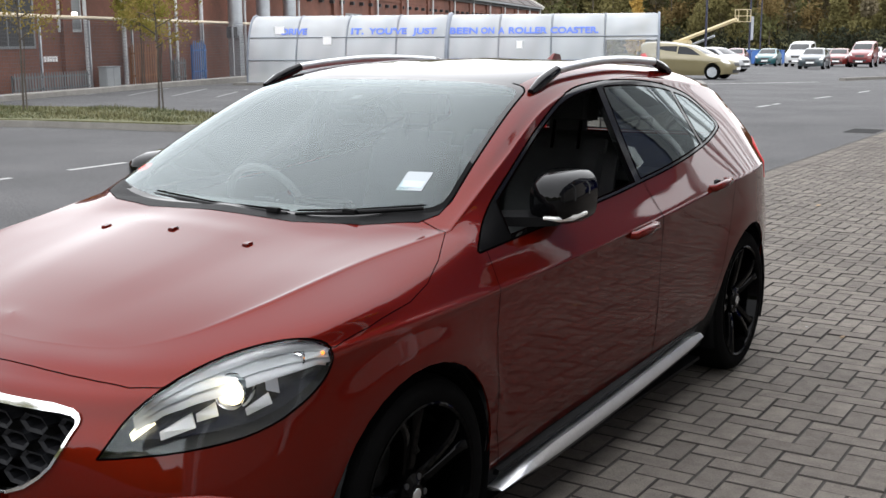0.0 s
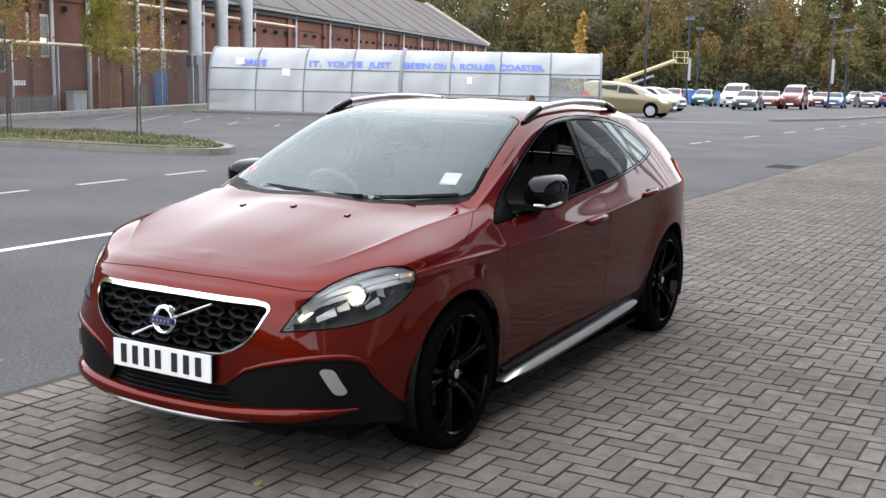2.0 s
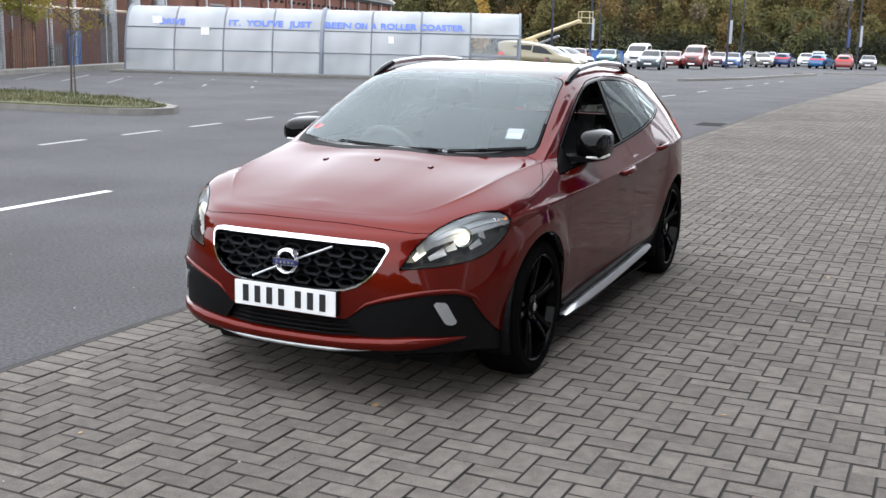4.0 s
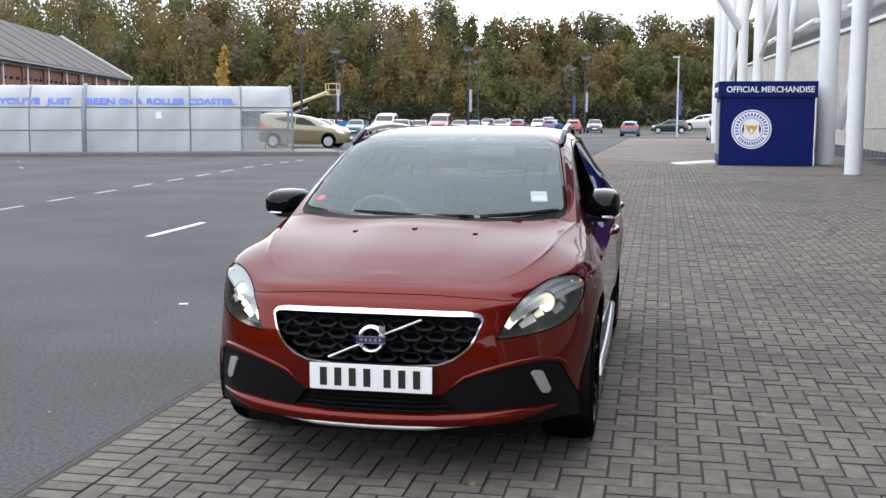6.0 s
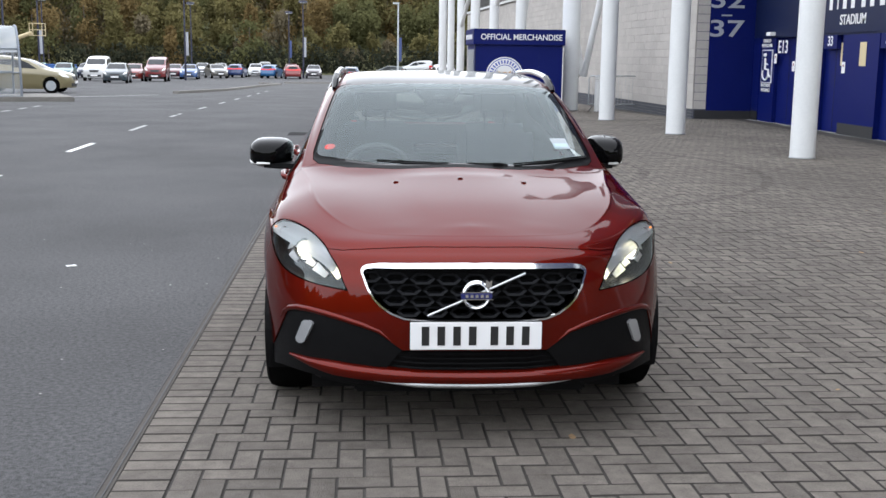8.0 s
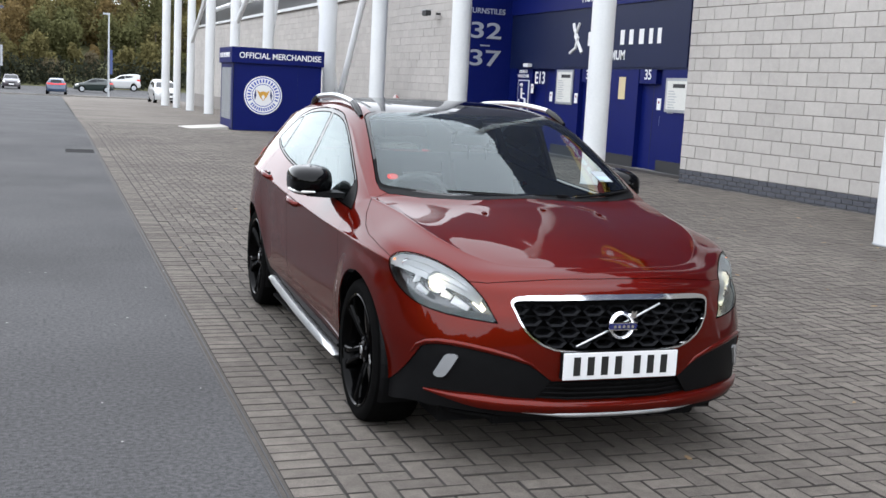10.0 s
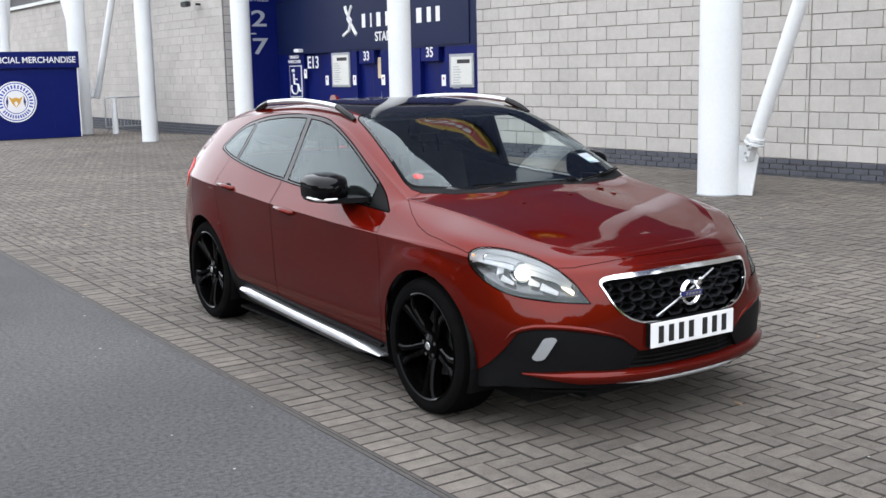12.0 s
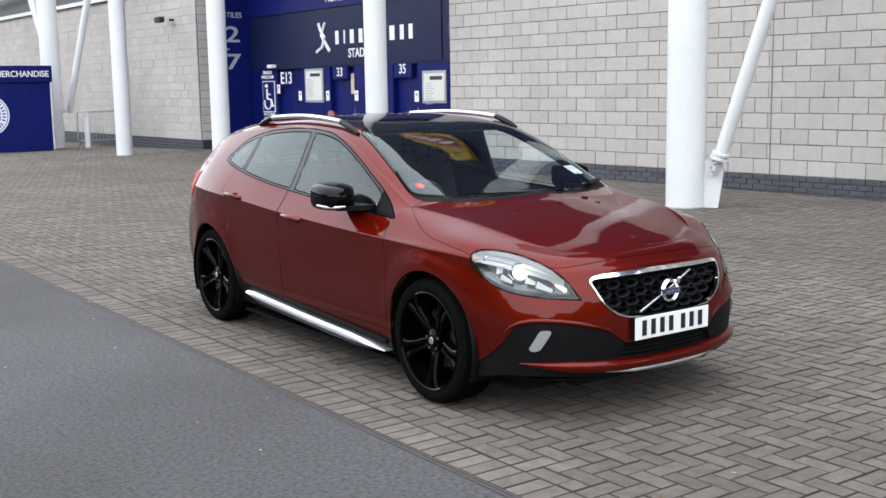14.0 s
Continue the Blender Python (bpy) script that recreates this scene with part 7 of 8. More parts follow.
        tube(b, [(s * p.x, p.y + 0.004, p.z) for p in pts if p], [0.004, 0.009, 0.012, 0.013, 0.013, 0.013, 0.013, 0.012, 0.009, 0.004][: len(pts)], 10)
        part("cladding_edge", b, PAINT, bumper, smooth=60)
    # grille
    skin("grille_frame", T((T_FRAME,), push=0.006), CHROME, car, "bright chrome grille surround", thick=0.02)
    gr = empty("grille")
    gr.parent = car
    b = bmesh.new()
    prism(b, [(-0.43, 0.7), (0.43, 0.7), (0.4, 0.6), (0.32, 0.53), (-0.32, 0.53), (-0.4, 0.6)], 0.02, pose(0, -2.02, 0, 90))
    part("backing", b, PLASTIC, gr)
    cell = 0.05
    b = bmesh.new()
    for j in range(-1, 9):
        for i in range(-9, 10):
            cx, cz = (i + 0.5 * (j % 2)) * cell * 2.1, 0.49 + j * cell * 0.88
            if not (-0.43 < cx < 0.43) or not (0.505 < cz < 0.7) or abs(cx) > 0.3 + (cz - 0.5) * 0.85:
                continue
            yy = -2.128 + 0.32 * cx * cx + 0.12 * max(cz - 0.6, 0)
            ro = [(cx + cell * 1.02 * a, cz + cell * 0.44 * c) for a, c in ((-1, 0), (-0.55, 1), (0.55, 1), (1, 0), (0.55, -1), (-0.55, -1))]
            ri = [(cx + cell * 0.76 * a, cz + cell * 0.27 * c) for a, c in ((-1, 0), (-0.55, 1), (0.55, 1), (1, 0), (0.55, -1), (-0.55, -1))]
            o = [b.verts.new((x, yy, z)) for x, z in ro]
            n = [b.verts.new((x, yy + 0.005, z)) for x, z in ri]
            w = [b.verts.new((x, yy + 0.05, z)) for x, z in ri]
            for k in range(6):
                b.faces.new((o[k], o[(k + 1) % 6], n[(k + 1) % 6], n[k]))
                b.faces.new((n[k], n[(k + 1) % 6], w[(k + 1) % 6], w[k]))
    bmesh.ops.recalc_face_normals(b, faces=b.faces)
    part("honeycomb", b, surface("grille_grey", (0.006, 0.0063, 0.0075), (0.01, 0.0104, 0.012), 0.6, spec=0.12, scale=20.0, fine=300.0, world_space=False), gr, "dark grey honeycomb mesh")
    b = bmesh.new()
    tube(b, [(-0.19, -2.146, 0.526), (0.0, -2.142, 0.608), (0.2, -2.11, 0.69)], 0.005, 8)
    part("diagonal_bar", b, SATIN, gr, "silver diagonal bar", smooth=60)
    em = empty("emblem")
    em.parent = car
    b = lathe(bmesh.new(), [(0.042, 0.0), (0.044, 0.012), (0.05, 0.016), (0.057, 0.012), (0.06, 0.0)], 40)
    bmesh.ops.transform(b, matrix=Matrix.Translation((0, -2.16, 0.612)) @ Vector((0, -1, 0.05)).to_track_quat("X", "Z").to_matrix().to_4x4(), verts=b.verts)
    part("ring", b, CHROME, em, smooth=50)
    part("bar", boxed(-0.062, 0.062, -2.18, -2.168, 0.6, 0.624, 0.003), EMBLEM_BLUE, em)
    part("bar_edge", boxed(-0.064, 0.064, -2.1785, -2.166, 0.5965, 0.5995), CHROME, em)
    part("bar_edge", boxed(-0.064, 0.064, -2.1785, -2.166, 0.6245, 0.6275), CHROME, em)
    for k in range(5):
        part("mark_bar", boxed(-0.045 + 0.02 * k, -0.033 + 0.02 * k, -2.1825, -2.1802, 0.606, 0.618), CHROME, em)
    b = prism(bmesh.new(), [(0, 0), (0.03, 0.0), (0.03, 0.03), (0.02, 0.022), (0.008, 0.03)], 0.008, pose(0.03, -2.165, 0.645, 90))
    part("arrow", b, CHROME, em)
    # number plate
    pl = part("number_plate", boxed(-0.26, 0.26, -2.186, -2.18, 0.398, 0.509, 0.002), PLATE, car, "white number plate")
    for k, x in enumerate((-0.2, -0.138, -0.076, -0.014, 0.072, 0.134, 0.196)):
        part("character_bar", boxed(x - 0.015, x + 0.015, -2.1885, -2.1862, 0.416, 0.492), INK, pl)
    part("plate_holder", boxed(-0.26, 0.26, -2.1798, -2.13, 0.4, 0.507), PLASTIC, pl)
    # lower intake
    it = skin("intake", T((T_INTAKE,), push=-0.03), PLASTIC, car, "black lower air intake")
    for k in range(5):
        b = bmesh.new()
        z = 0.29 + 0.02 * k
        tube(b, [(-0.36 + 0.012 * k, -2.105, z), (-0.2, -2.145, z), (0, -2.152, z), (0.2, -2.145, z), (0.36 - 0.012 * k, -2.105, z)], 0.0055, 6)
        part("louvre", b, PLASTIC, it)
    # red lip under the intake, with a silver strip below it
    def nose(x):
        return np.interp(abs(x), (0, 0.15, 0.25, 0.36, 0.48, 0.58, 0.66, 0.72, 0.78), (-2.156, -2.153, -2.147, -2.13, -2.1, -2.055, -2.003, -1.94, -1.865))

    for nm, half, zc, tall, out, mt, words in (("front_lip", 0.75, 0.275, 0.027, 0.022, PAINT, ""), ("skid_strip", 0.4, 0.245, 0.011, 0.02, SKID, "silver skid strip")):
        rings = []
        for k in range(33):
            x = -half + 2 * half * k / 32
            n = Vector((-(nose(x + 0.01) - nose(x - 0.01)) / 0.02, 1, 0)).normalized() * -1
            end = min(1.0, 0.12 + (half - abs(x)) * 5)
            c = Vector((x, nose(x), zc + 0.03 * (abs(x) / 0.7) ** 2))
            rings.append([tuple(c + n * (o * out * end) + Vector((0, 0, h * tall * end))) for o, h in ((-2.0, 1.1), (0.1, 1.0), (0.75, 0.7), (1.0, 0.15), (0.95, -0.5), (0.6, -1.0), (-2.0, -1.1))])
        part(nm, shell(bmesh.new(), rings), mt, car, words, smooth=50)
    # bonnet jets, wipers, stickers, aerial
    for x in (-0.295, 0, 0.295):
        hit = tree.ray_cast(Vector((abs(x) + 0.001, -1.335, 2)), Vector((0, 0, -1)))[0]
        part("washer_jet", boxed(-0.012, 0.012, -0.014, 0.014, -0.004, 0.006, 0.003, pose(x, -1.335, hit.z, 10)), PAINT, car)
    for pts, foot in (([(-0.38, -1.055, 1.03), (-0.08, -1.112, 1.024), (0.25, -1.112, 1.02)], 0.2), ([(0.28, -1.108, 1.022), (0.46, -1.07, 1.034), (0.655, -0.975, 1.05)], 0.46)):
        b = bmesh.new()
        tube(b, pts, [0.004, 0.008, 0.006], 8)
        wp = part("wiper", b, PLASTIC, car, "black windscreen wiper", smooth=50)
        b = bmesh.new()
        tube(b, [(p[0], p[1] + 0.012, p[2] + 0.008) for p in pts], 0.003, 6)
        part("blade", b, RUBBER, wp)
        b = boxed(-0.025, 0.025, -0.008, 0.01, -0.006, 0.01, 0.003, pose(foot, pts[1][1] - 0.004, pts[1][2] + 0.002))
        part("clip", b, PLASTIC, wp)
    b = shell(bmesh.new(), [[(-0.02, 1.02, 1.415), (0.02, 1.02, 1.415), (0.02, 1.16, 1.4), (-0.02, 1.16, 1.4)], [(-0.005, 1.1, 1.465), (0.005, 1.1, 1.465), (0.005, 1.155, 1.46), (-0.005, 1.155, 1.46)]])
    part("aerial_fin", b, PAINT, car)
    # cabin
    cab = empty("cabin")
    cab.parent = car
    part("floor_pan", boxed(-0.78, 0.78, -1.1, 1.9, 0.19, 0.24), CABIN, cab)
    part("bulkhead", boxed(-0.7, 0.7, -1.12, -1.06, 0.24, 0.96), CABIN, cab)
    part("parcel_shelf", boxed(-0.62, 0.62, 1.0, 1.7, 0.9, 0.94), CABIN, cab)
    b = shell(bmesh.new(), [[(x, y, z) for x in (sx,) for y, z in ((-1.06, 0.96), (-0.78, 0.985), (-0.62, 0.93), (-0.6, 0.75), (-0.7, 0.6), (-1.06, 0.6))] for sx in (-0.72, -0.4, 0.4, 0.72)])
    part("dashboard", b, surface("grey_dashboard", (0.1, 0.1, 0.1), (0.14, 0.14, 0.14), 0.65, scale=10.0, fine=200.0, bump=0.15, world_space=False), cab, smooth=40)
    part("screen_bezel", boxed(-0.12, 0.12, -0.66, -0.6, 0.86, 0.985, 0.01), GLOSS, cab)
    sw = bmesh.new()
    mm = pose(-0.37, -0.5, 0.9, -68)
    tube(sw, [mm @ Vector((0.185 * math.cos(t), 0.185 * math.sin(t), 0)) for t in [2 * math.pi * k / 32 for k in range(33)]], 0.015, 8)
    wheel = part("steering_wheel", sw, CABIN, cab, smooth=60)
    b = boxed(-0.07, 0.07, -0.06, 0.06, -0.03, 0.02, 0.02, mm)
    box(b, -0.17, 0.17, -0.015, 0.015, -0.01, 0.01, 0.0, mm)
    part("boss", b, CABIN, wheel)
    make_seat(cab, 0.37, 0.02)
    make_seat(cab, -0.37, 0.02)
    part("rear_bench", boxed(-0.62, 0.62, 0.75, 1.1, 0.35, 0.6, 0.05), CLOTH, cab)
    part("rear_backrest", boxed(-0.62, 0.62, -0.06, 0.06, 0, 0.55, 0.04, pose(0, 1.15, 0.55, -20)), CLOTH, cab)
    part("rear_view_mirror", boxed(-0.11, 0.11, -0.02, 0.02, -0.035, 0.035, 0.015, pose(-0.02, -0.38, 1.26, 15)), GLOSS, cab)
    b = prism(bmesh.new(), [(-0.075, -0.1), (0.075, -0.1), (0.125, 0.07), (-0.125, 0.07)], 0.02, pose(-0.04, -0.335, 1.318, 21))
    part("sensor_housing", b, SURROUND, cab)
    part("sensor_lens", boxed(-0.02, 0.02, -0.015, 0.015, 0.021, 0.024, 0.0, pose(-0.04, -0.37, 1.306, 21)), CABIN, cab)
    part("headlining", boxed(-0.52, 0.52, -0.15, 1.2, 1.335, 1.345), surface("pale_headlining", (0.36, 0.35, 0.33), (0.42, 0.41, 0.39), 0.9, scale=12.0, fine=220.0, world_space=False), cab, "pale cloth headlining")
    lining = T((T_BODY, T_TAIL, T_DOOR_F, T_DOOR_R), push=-0.014)
    bmesh.ops.delete(lining, geom=[f for f in lining.faces if f.calc_center_median().y < -0.98 or f.calc_center_median().z < 0.26], context="FACES")
    part("cabin_lining", lining, CABIN, cab, "charcoal door and side trim", smooth=40)
    b = boxed(-0.042, 0.042, -0.001, 0.001, -0.052, 0.052, 0.0, Matrix.Translation((0.545, -0.86, 1.1095)) @ Vector((-0.077, 0.4322, -0.8985)).to_track_quat("Y", "Z").to_matrix().to_4x4())
    st = part("permit_sticker", b, simple("sticker_paper", (0.3, 0.33, 0.345), 0.6), car, "white permit sticker inside the screen")
    part("sticker_mark", boxed(-0.035, 0.035, -0.0016, -0.0012, -0.035, 0.0, 0.0, Matrix.Translation((0.545, -0.86, 1.1095)) @ Vector((-0.077, 0.4322, -0.8985)).to_track_quat("Y", "Z").to_matrix().to_4x4()), simple("sticker_print", (0.35, 0.45, 0.55), 0.5), st)
    b = bmesh.new()
    bmesh.ops.create_circle(b, cap_ends=True, segments=20, radius=0.027, matrix=Matrix.Translation((-0.61, -0.885, 1.0878)) @ Vector((-0.1356, -0.4336, 0.8908)).to_track_quat("Z", "Y").to_matrix().to_4x4())
    part("round_sticker", b, simple("sticker_red", (0.55, 0.04, 0.03), 0.5), car, "small red round sticker")
    # underside and wheels
    part("underbody", boxed(-0.66, 0.66, -1.85, 1.85, 0.15, 0.25), PLASTIC, car)
    # unseen trays added to cut off light and darken the ground beneath
    part("undertray", prism(bmesh.new(), [(-0.46, -2.02), (0.46, -2.02), (0.62, -1.9), (0.7, -1.75), (0.7, -1.7), (-0.7, -1.7), (-0.7, -1.75), (-0.62, -1.9)], 0.012, pose(0, 0, 0.2)), PLASTIC, car)
    part("undertray", boxed(-0.82, 0.82, -0.93, 0.95, 0.135, 0.149), PLASTIC, car)
    part("air_dam", boxed(-0.48, 0.48, -2.0, -1.851, 0.17, 0.25, 0.01), PLASTIC, car)
    for x, y, turn in ((0.8, -1.312, 0), (0.8, 1.338, 0), (-0.8, -1.312, 180), (-0.8, 1.338, 180)):
        wh = make_wheel(car)
        wh.matrix_basis = pose(x * 0.951, y, 0.33, 40 if turn else 10, 0, turn)
    for y in (-1.312, 1.338):
        b = bmesh.new()
        rod(b, (-0.75, y, 0.33), (0.75, y, 0.33), 0.035, seg=10)
        part("axle", b, PLASTIC, car)
        for s in (1, -1):
            b = boxed(s * 0.7 if s > 0 else -0.79, 0.79 if s > 0 else -0.7, -0.04, 0.04, -0.08, 0.08, 0.02, pose(0, y - 0.155, 0.36, 12))
            part("brake_caliper", b, SATIN, car, "pale metal brake caliper", smooth=40)
    bm.free()
    return car


make_car()


# ---------- parked cars ----------
def plain_car_mesh(warp):
    """Half-resolution skins for a parked car: paint, glass, dark trim, lamps."""
    g = np.array(BELTS)
    cols = glide(np.swapaxes(g, 0, 1), 3)
    rows = glide(np.swapaxes(cols, 0, 1), 3)
    bm = bmesh.new()
    tag = bm.faces.layers.int.new("tag")
    vs = [[bm.verts.new(p) for p in r] for r in rows]
    for j in range(len(vs) - 1):
        for i in range(len(vs[0]) - 1):
            bm.faces.new((vs[j][i], vs[j][i + 1], vs[j + 1][i + 1], vs[j + 1][i]))
    for v in bm.verts:
        if abs(v.co.x) < 1e-3:
            v.co.x = 0
    bmesh.ops.remove_doubles(bm, verts=bm.verts, dist=0.0005)
    bmesh.ops.recalc_face_normals(bm, faces=bm.faces)
    if sum(f.normal.x * f.calc_area() for f in bm.faces) < 0:
        bmesh.ops.reverse_faces(bm, faces=bm.faces)
    P = lambda poly, ax, label, **k: punch(bm, tag, poly, *ax, label, **k)
    P([(-0.1, -1.12), (0.5, -1.05), (0.66, -0.93), (0.56, -0.25), (-0.1, -0.22)], TOP, T_WS, where=lambda c: c.z > 0.98)
    P([(-0.5, 1.03), (0.1, 1.03), (0.1, 1.3), (-0.42, 1.27)], BACK, T_WS, where=lambda c: c.y > 1.3)
    P([(-0.75, 0.985), (0.28, 1.05), (0.27, 1.35), (-0.05, 1.338), (-0.36, 1.222)], SIDE, T_WF, where=lambda c: c.x > 0.5)
    P([(0.34, 1.06), (0.8, 1.14), (1.36, 1.163), (0.93, 1.29), (0.33, 1.35)], SIDE, T_WF, where=lambda c: c.x > 0.5)
    P([(-0.1, 0.7), (0.38, 0.7), (0.3, 0.56), (-0.1, 0.55)], FRONT, T_GRILLE, where=lambda c: c.y < -1.4)
    P([(-0.1, 0.4), (0.5, 0.42), (0.5, 0.28), (-0.1, 0.28)], FRONT, T_GRILLE, where=lambda c: c.y < -1.4)
    P([(-0.772, 0.64), (-0.678, 0.735), (-0.45, 0.84), (-0.3, 0.81), (-0.42, 0.69)], ((0.8, 0.6, 0), (0, 0, 1)), T_LAMP, where=lambda c: c.y < -1.3)
    P([(1.62, 0.93), (1.66, 1.04), (2.2, 1.0), (2.2, 0.86)], SIDE, T_TAIL, where=lambda c: c.y > 1.5)
    for a in (ARCH_F, ARCH_R):
        P(circle(*a, n=16), SIDE, T_ARCH, where=lambda c: c.x > 0.5)
    bmesh.ops.delete(bm, geom=[f for f in bm.faces if f[tag] == T_ARCH], context="FACES")
    for v in bm.verts:
        v.co = Vector(warp(*v.co))
    return bm, tag


def estate(x, y, z):
    """Carries the roof back at full height to an upright tail."""
    up = max(z - 0.95, 0.0) / 0.45
    back = max(0.0, min(1.0, (y - 0.2) / 1.2))
    return x * (1 + 0.06 * up * back), y + 0.42 * up * max(0.0, min(1.0, (y - 0.7) / 0.8)), z + 0.16 * up * back


WARPS = {
    "hatchback": lambda x, y, z: (x * 0.97, y * 0.92, z * 1.0),
    "saloon": lambda x, y, z: (x, y * 1.03, z * 0.99),
    "people_carrier": lambda x, y, z: (lambda a, b, c: (a, b, c * 1.05))(*estate(x, y, z)),
    "van": lambda x, y, z: (lambda a, b, c: (a * (1.06 + 0.35 * max(c - 0.95, 0)), b * 1.08, c * 1.3))(*estate(x, y, z)),
    "four_by_four": lambda x, y, z: (lambda a, b, c: (a * (0.98 + 0.3 * max(c - 0.95, 0)), b * 0.98, 0.12 + c * 1.22))(*estate(x, y, z)),
}
GLASS_DARK = simple("dark_car_glass", (0.012, 0.014, 0.016), 0.1, spec=0.2)
LAMP_PALE = simple("pale_lamp", (0.6, 0.6, 0.58), 0.1, 0.5)
BUILT = {}


def pieces(bm, tag, labels, cuts):
    """The marked faces, whole or split into front and rear or left and right."""
    keep = {"all": lambda c: True, "front": lambda c: c.y < 0, "rear": lambda c: c.y >= 0, "left": lambda c: c.x > 0, "right": lambda c: c.x <= 0}
    for cut in cuts:
        b = taken(bm, tag, labels)
        bmesh.ops.delete(b, geom=[f for f in b.faces if not keep[cut](f.calc_center_median())], context="FACES")
        if b.faces:
            yield b
        else:
            b.free()


def parked_car(kind, x, y, turn, c, words):
    key = kind
    if key not in BUILT:
        bm, tag = plain_car_mesh(WARPS[kind])
        BUILT[key] = [(n, piece, m) for n, ls, m, cuts in (("body", (T_BODY,), None, ("all",)), ("windscreen", (T_WS,), GLASS_DARK, ("front",)), ("rear_window", (T_WS,), GLASS_DARK, ("rear",)), ("side_glazing", (T_WF,), GLASS_DARK, ("left", "right")), ("grille", (T_GRILLE,), DARK, ("all",)), ("head_lamp", (T_LAMP,), LAMP_PALE, ("left", "right")), ("tail_lamp", (T_TAIL,), TAIL, ("left", "right"))) for piece in pieces(bm, tag, ls, cuts)]
        bm.free()
        meshes = []
        for n, b, m in BUILT[key]:
            me = bpy.data.meshes.new(n)
            b.to_mesh(me)
            b.free()
            me.polygons.foreach_set("use_smooth", [True] * len(me.polygons))
            me.materials.append(m)
            meshes.append((n, me))
        BUILT[key] = meshes
    name = {"van": "van", "four_by_four": "off_road_car", "people_carrier": "people_carrier"}.get(kind, "parked_car")
    car = empty(name, pose(x, y, ground_z(y), 0, 0, turn), words, "van" if kind == "van" else "car", "parked cars")
    mt = bpy.data.materials.get("paint_" + "_".join(str(round(v * 100)) for v in c)) or simple("paint_" + "_".join(str(round(v * 100)) for v in c), tuple(v * (0.4 if max(c) > 2 * min(c) else 0.7) for v in c), 0.3, 0.1, 0.7)
    for n, me in BUILT[key]:
        if n == "body":
            me = me.copy()
            me.materials.clear()
            me.materials.append(mt)
        ob = new(n, me)
        ob.parent = car
    w = WARPS[kind]
    zc = 0.33 if kind != "four_by_four" else 0.4
    for px, py in ((0.78, -1.312), (0.78, 1.338), (-0.78, -1.312), (-0.78, 1.338)):
        qx, qy, _ = w(px, py, 0.33)
        b = bmesh.new()
        rod(b, (qx - 0.1, qy, zc), (qx + 0.1, qy, zc), zc, seg=18)
        wh = part("wheel", b, RUBBER, car)
        b = bmesh.new()
        s = 1 if qx > 0 else -1
        rod(b, (qx + s * 0.101, qy, zc), (qx + s * 0.112, qy, zc), zc * 0.66, seg=14)
        part("rim", b, GALV, wh)
    part("axle_tray", boxed(-0.7, 0.7, -1.7, 1.7, 0.25, 0.35), DARK, car)
    part("number_plate", boxed(-0.26, 0.26, w(0, -2.18, 0.4)[1] - 0.03, w(0, -2.18, 0.4)[1] - 0.01, 0.42, 0.53), PLATE, car)
    return car


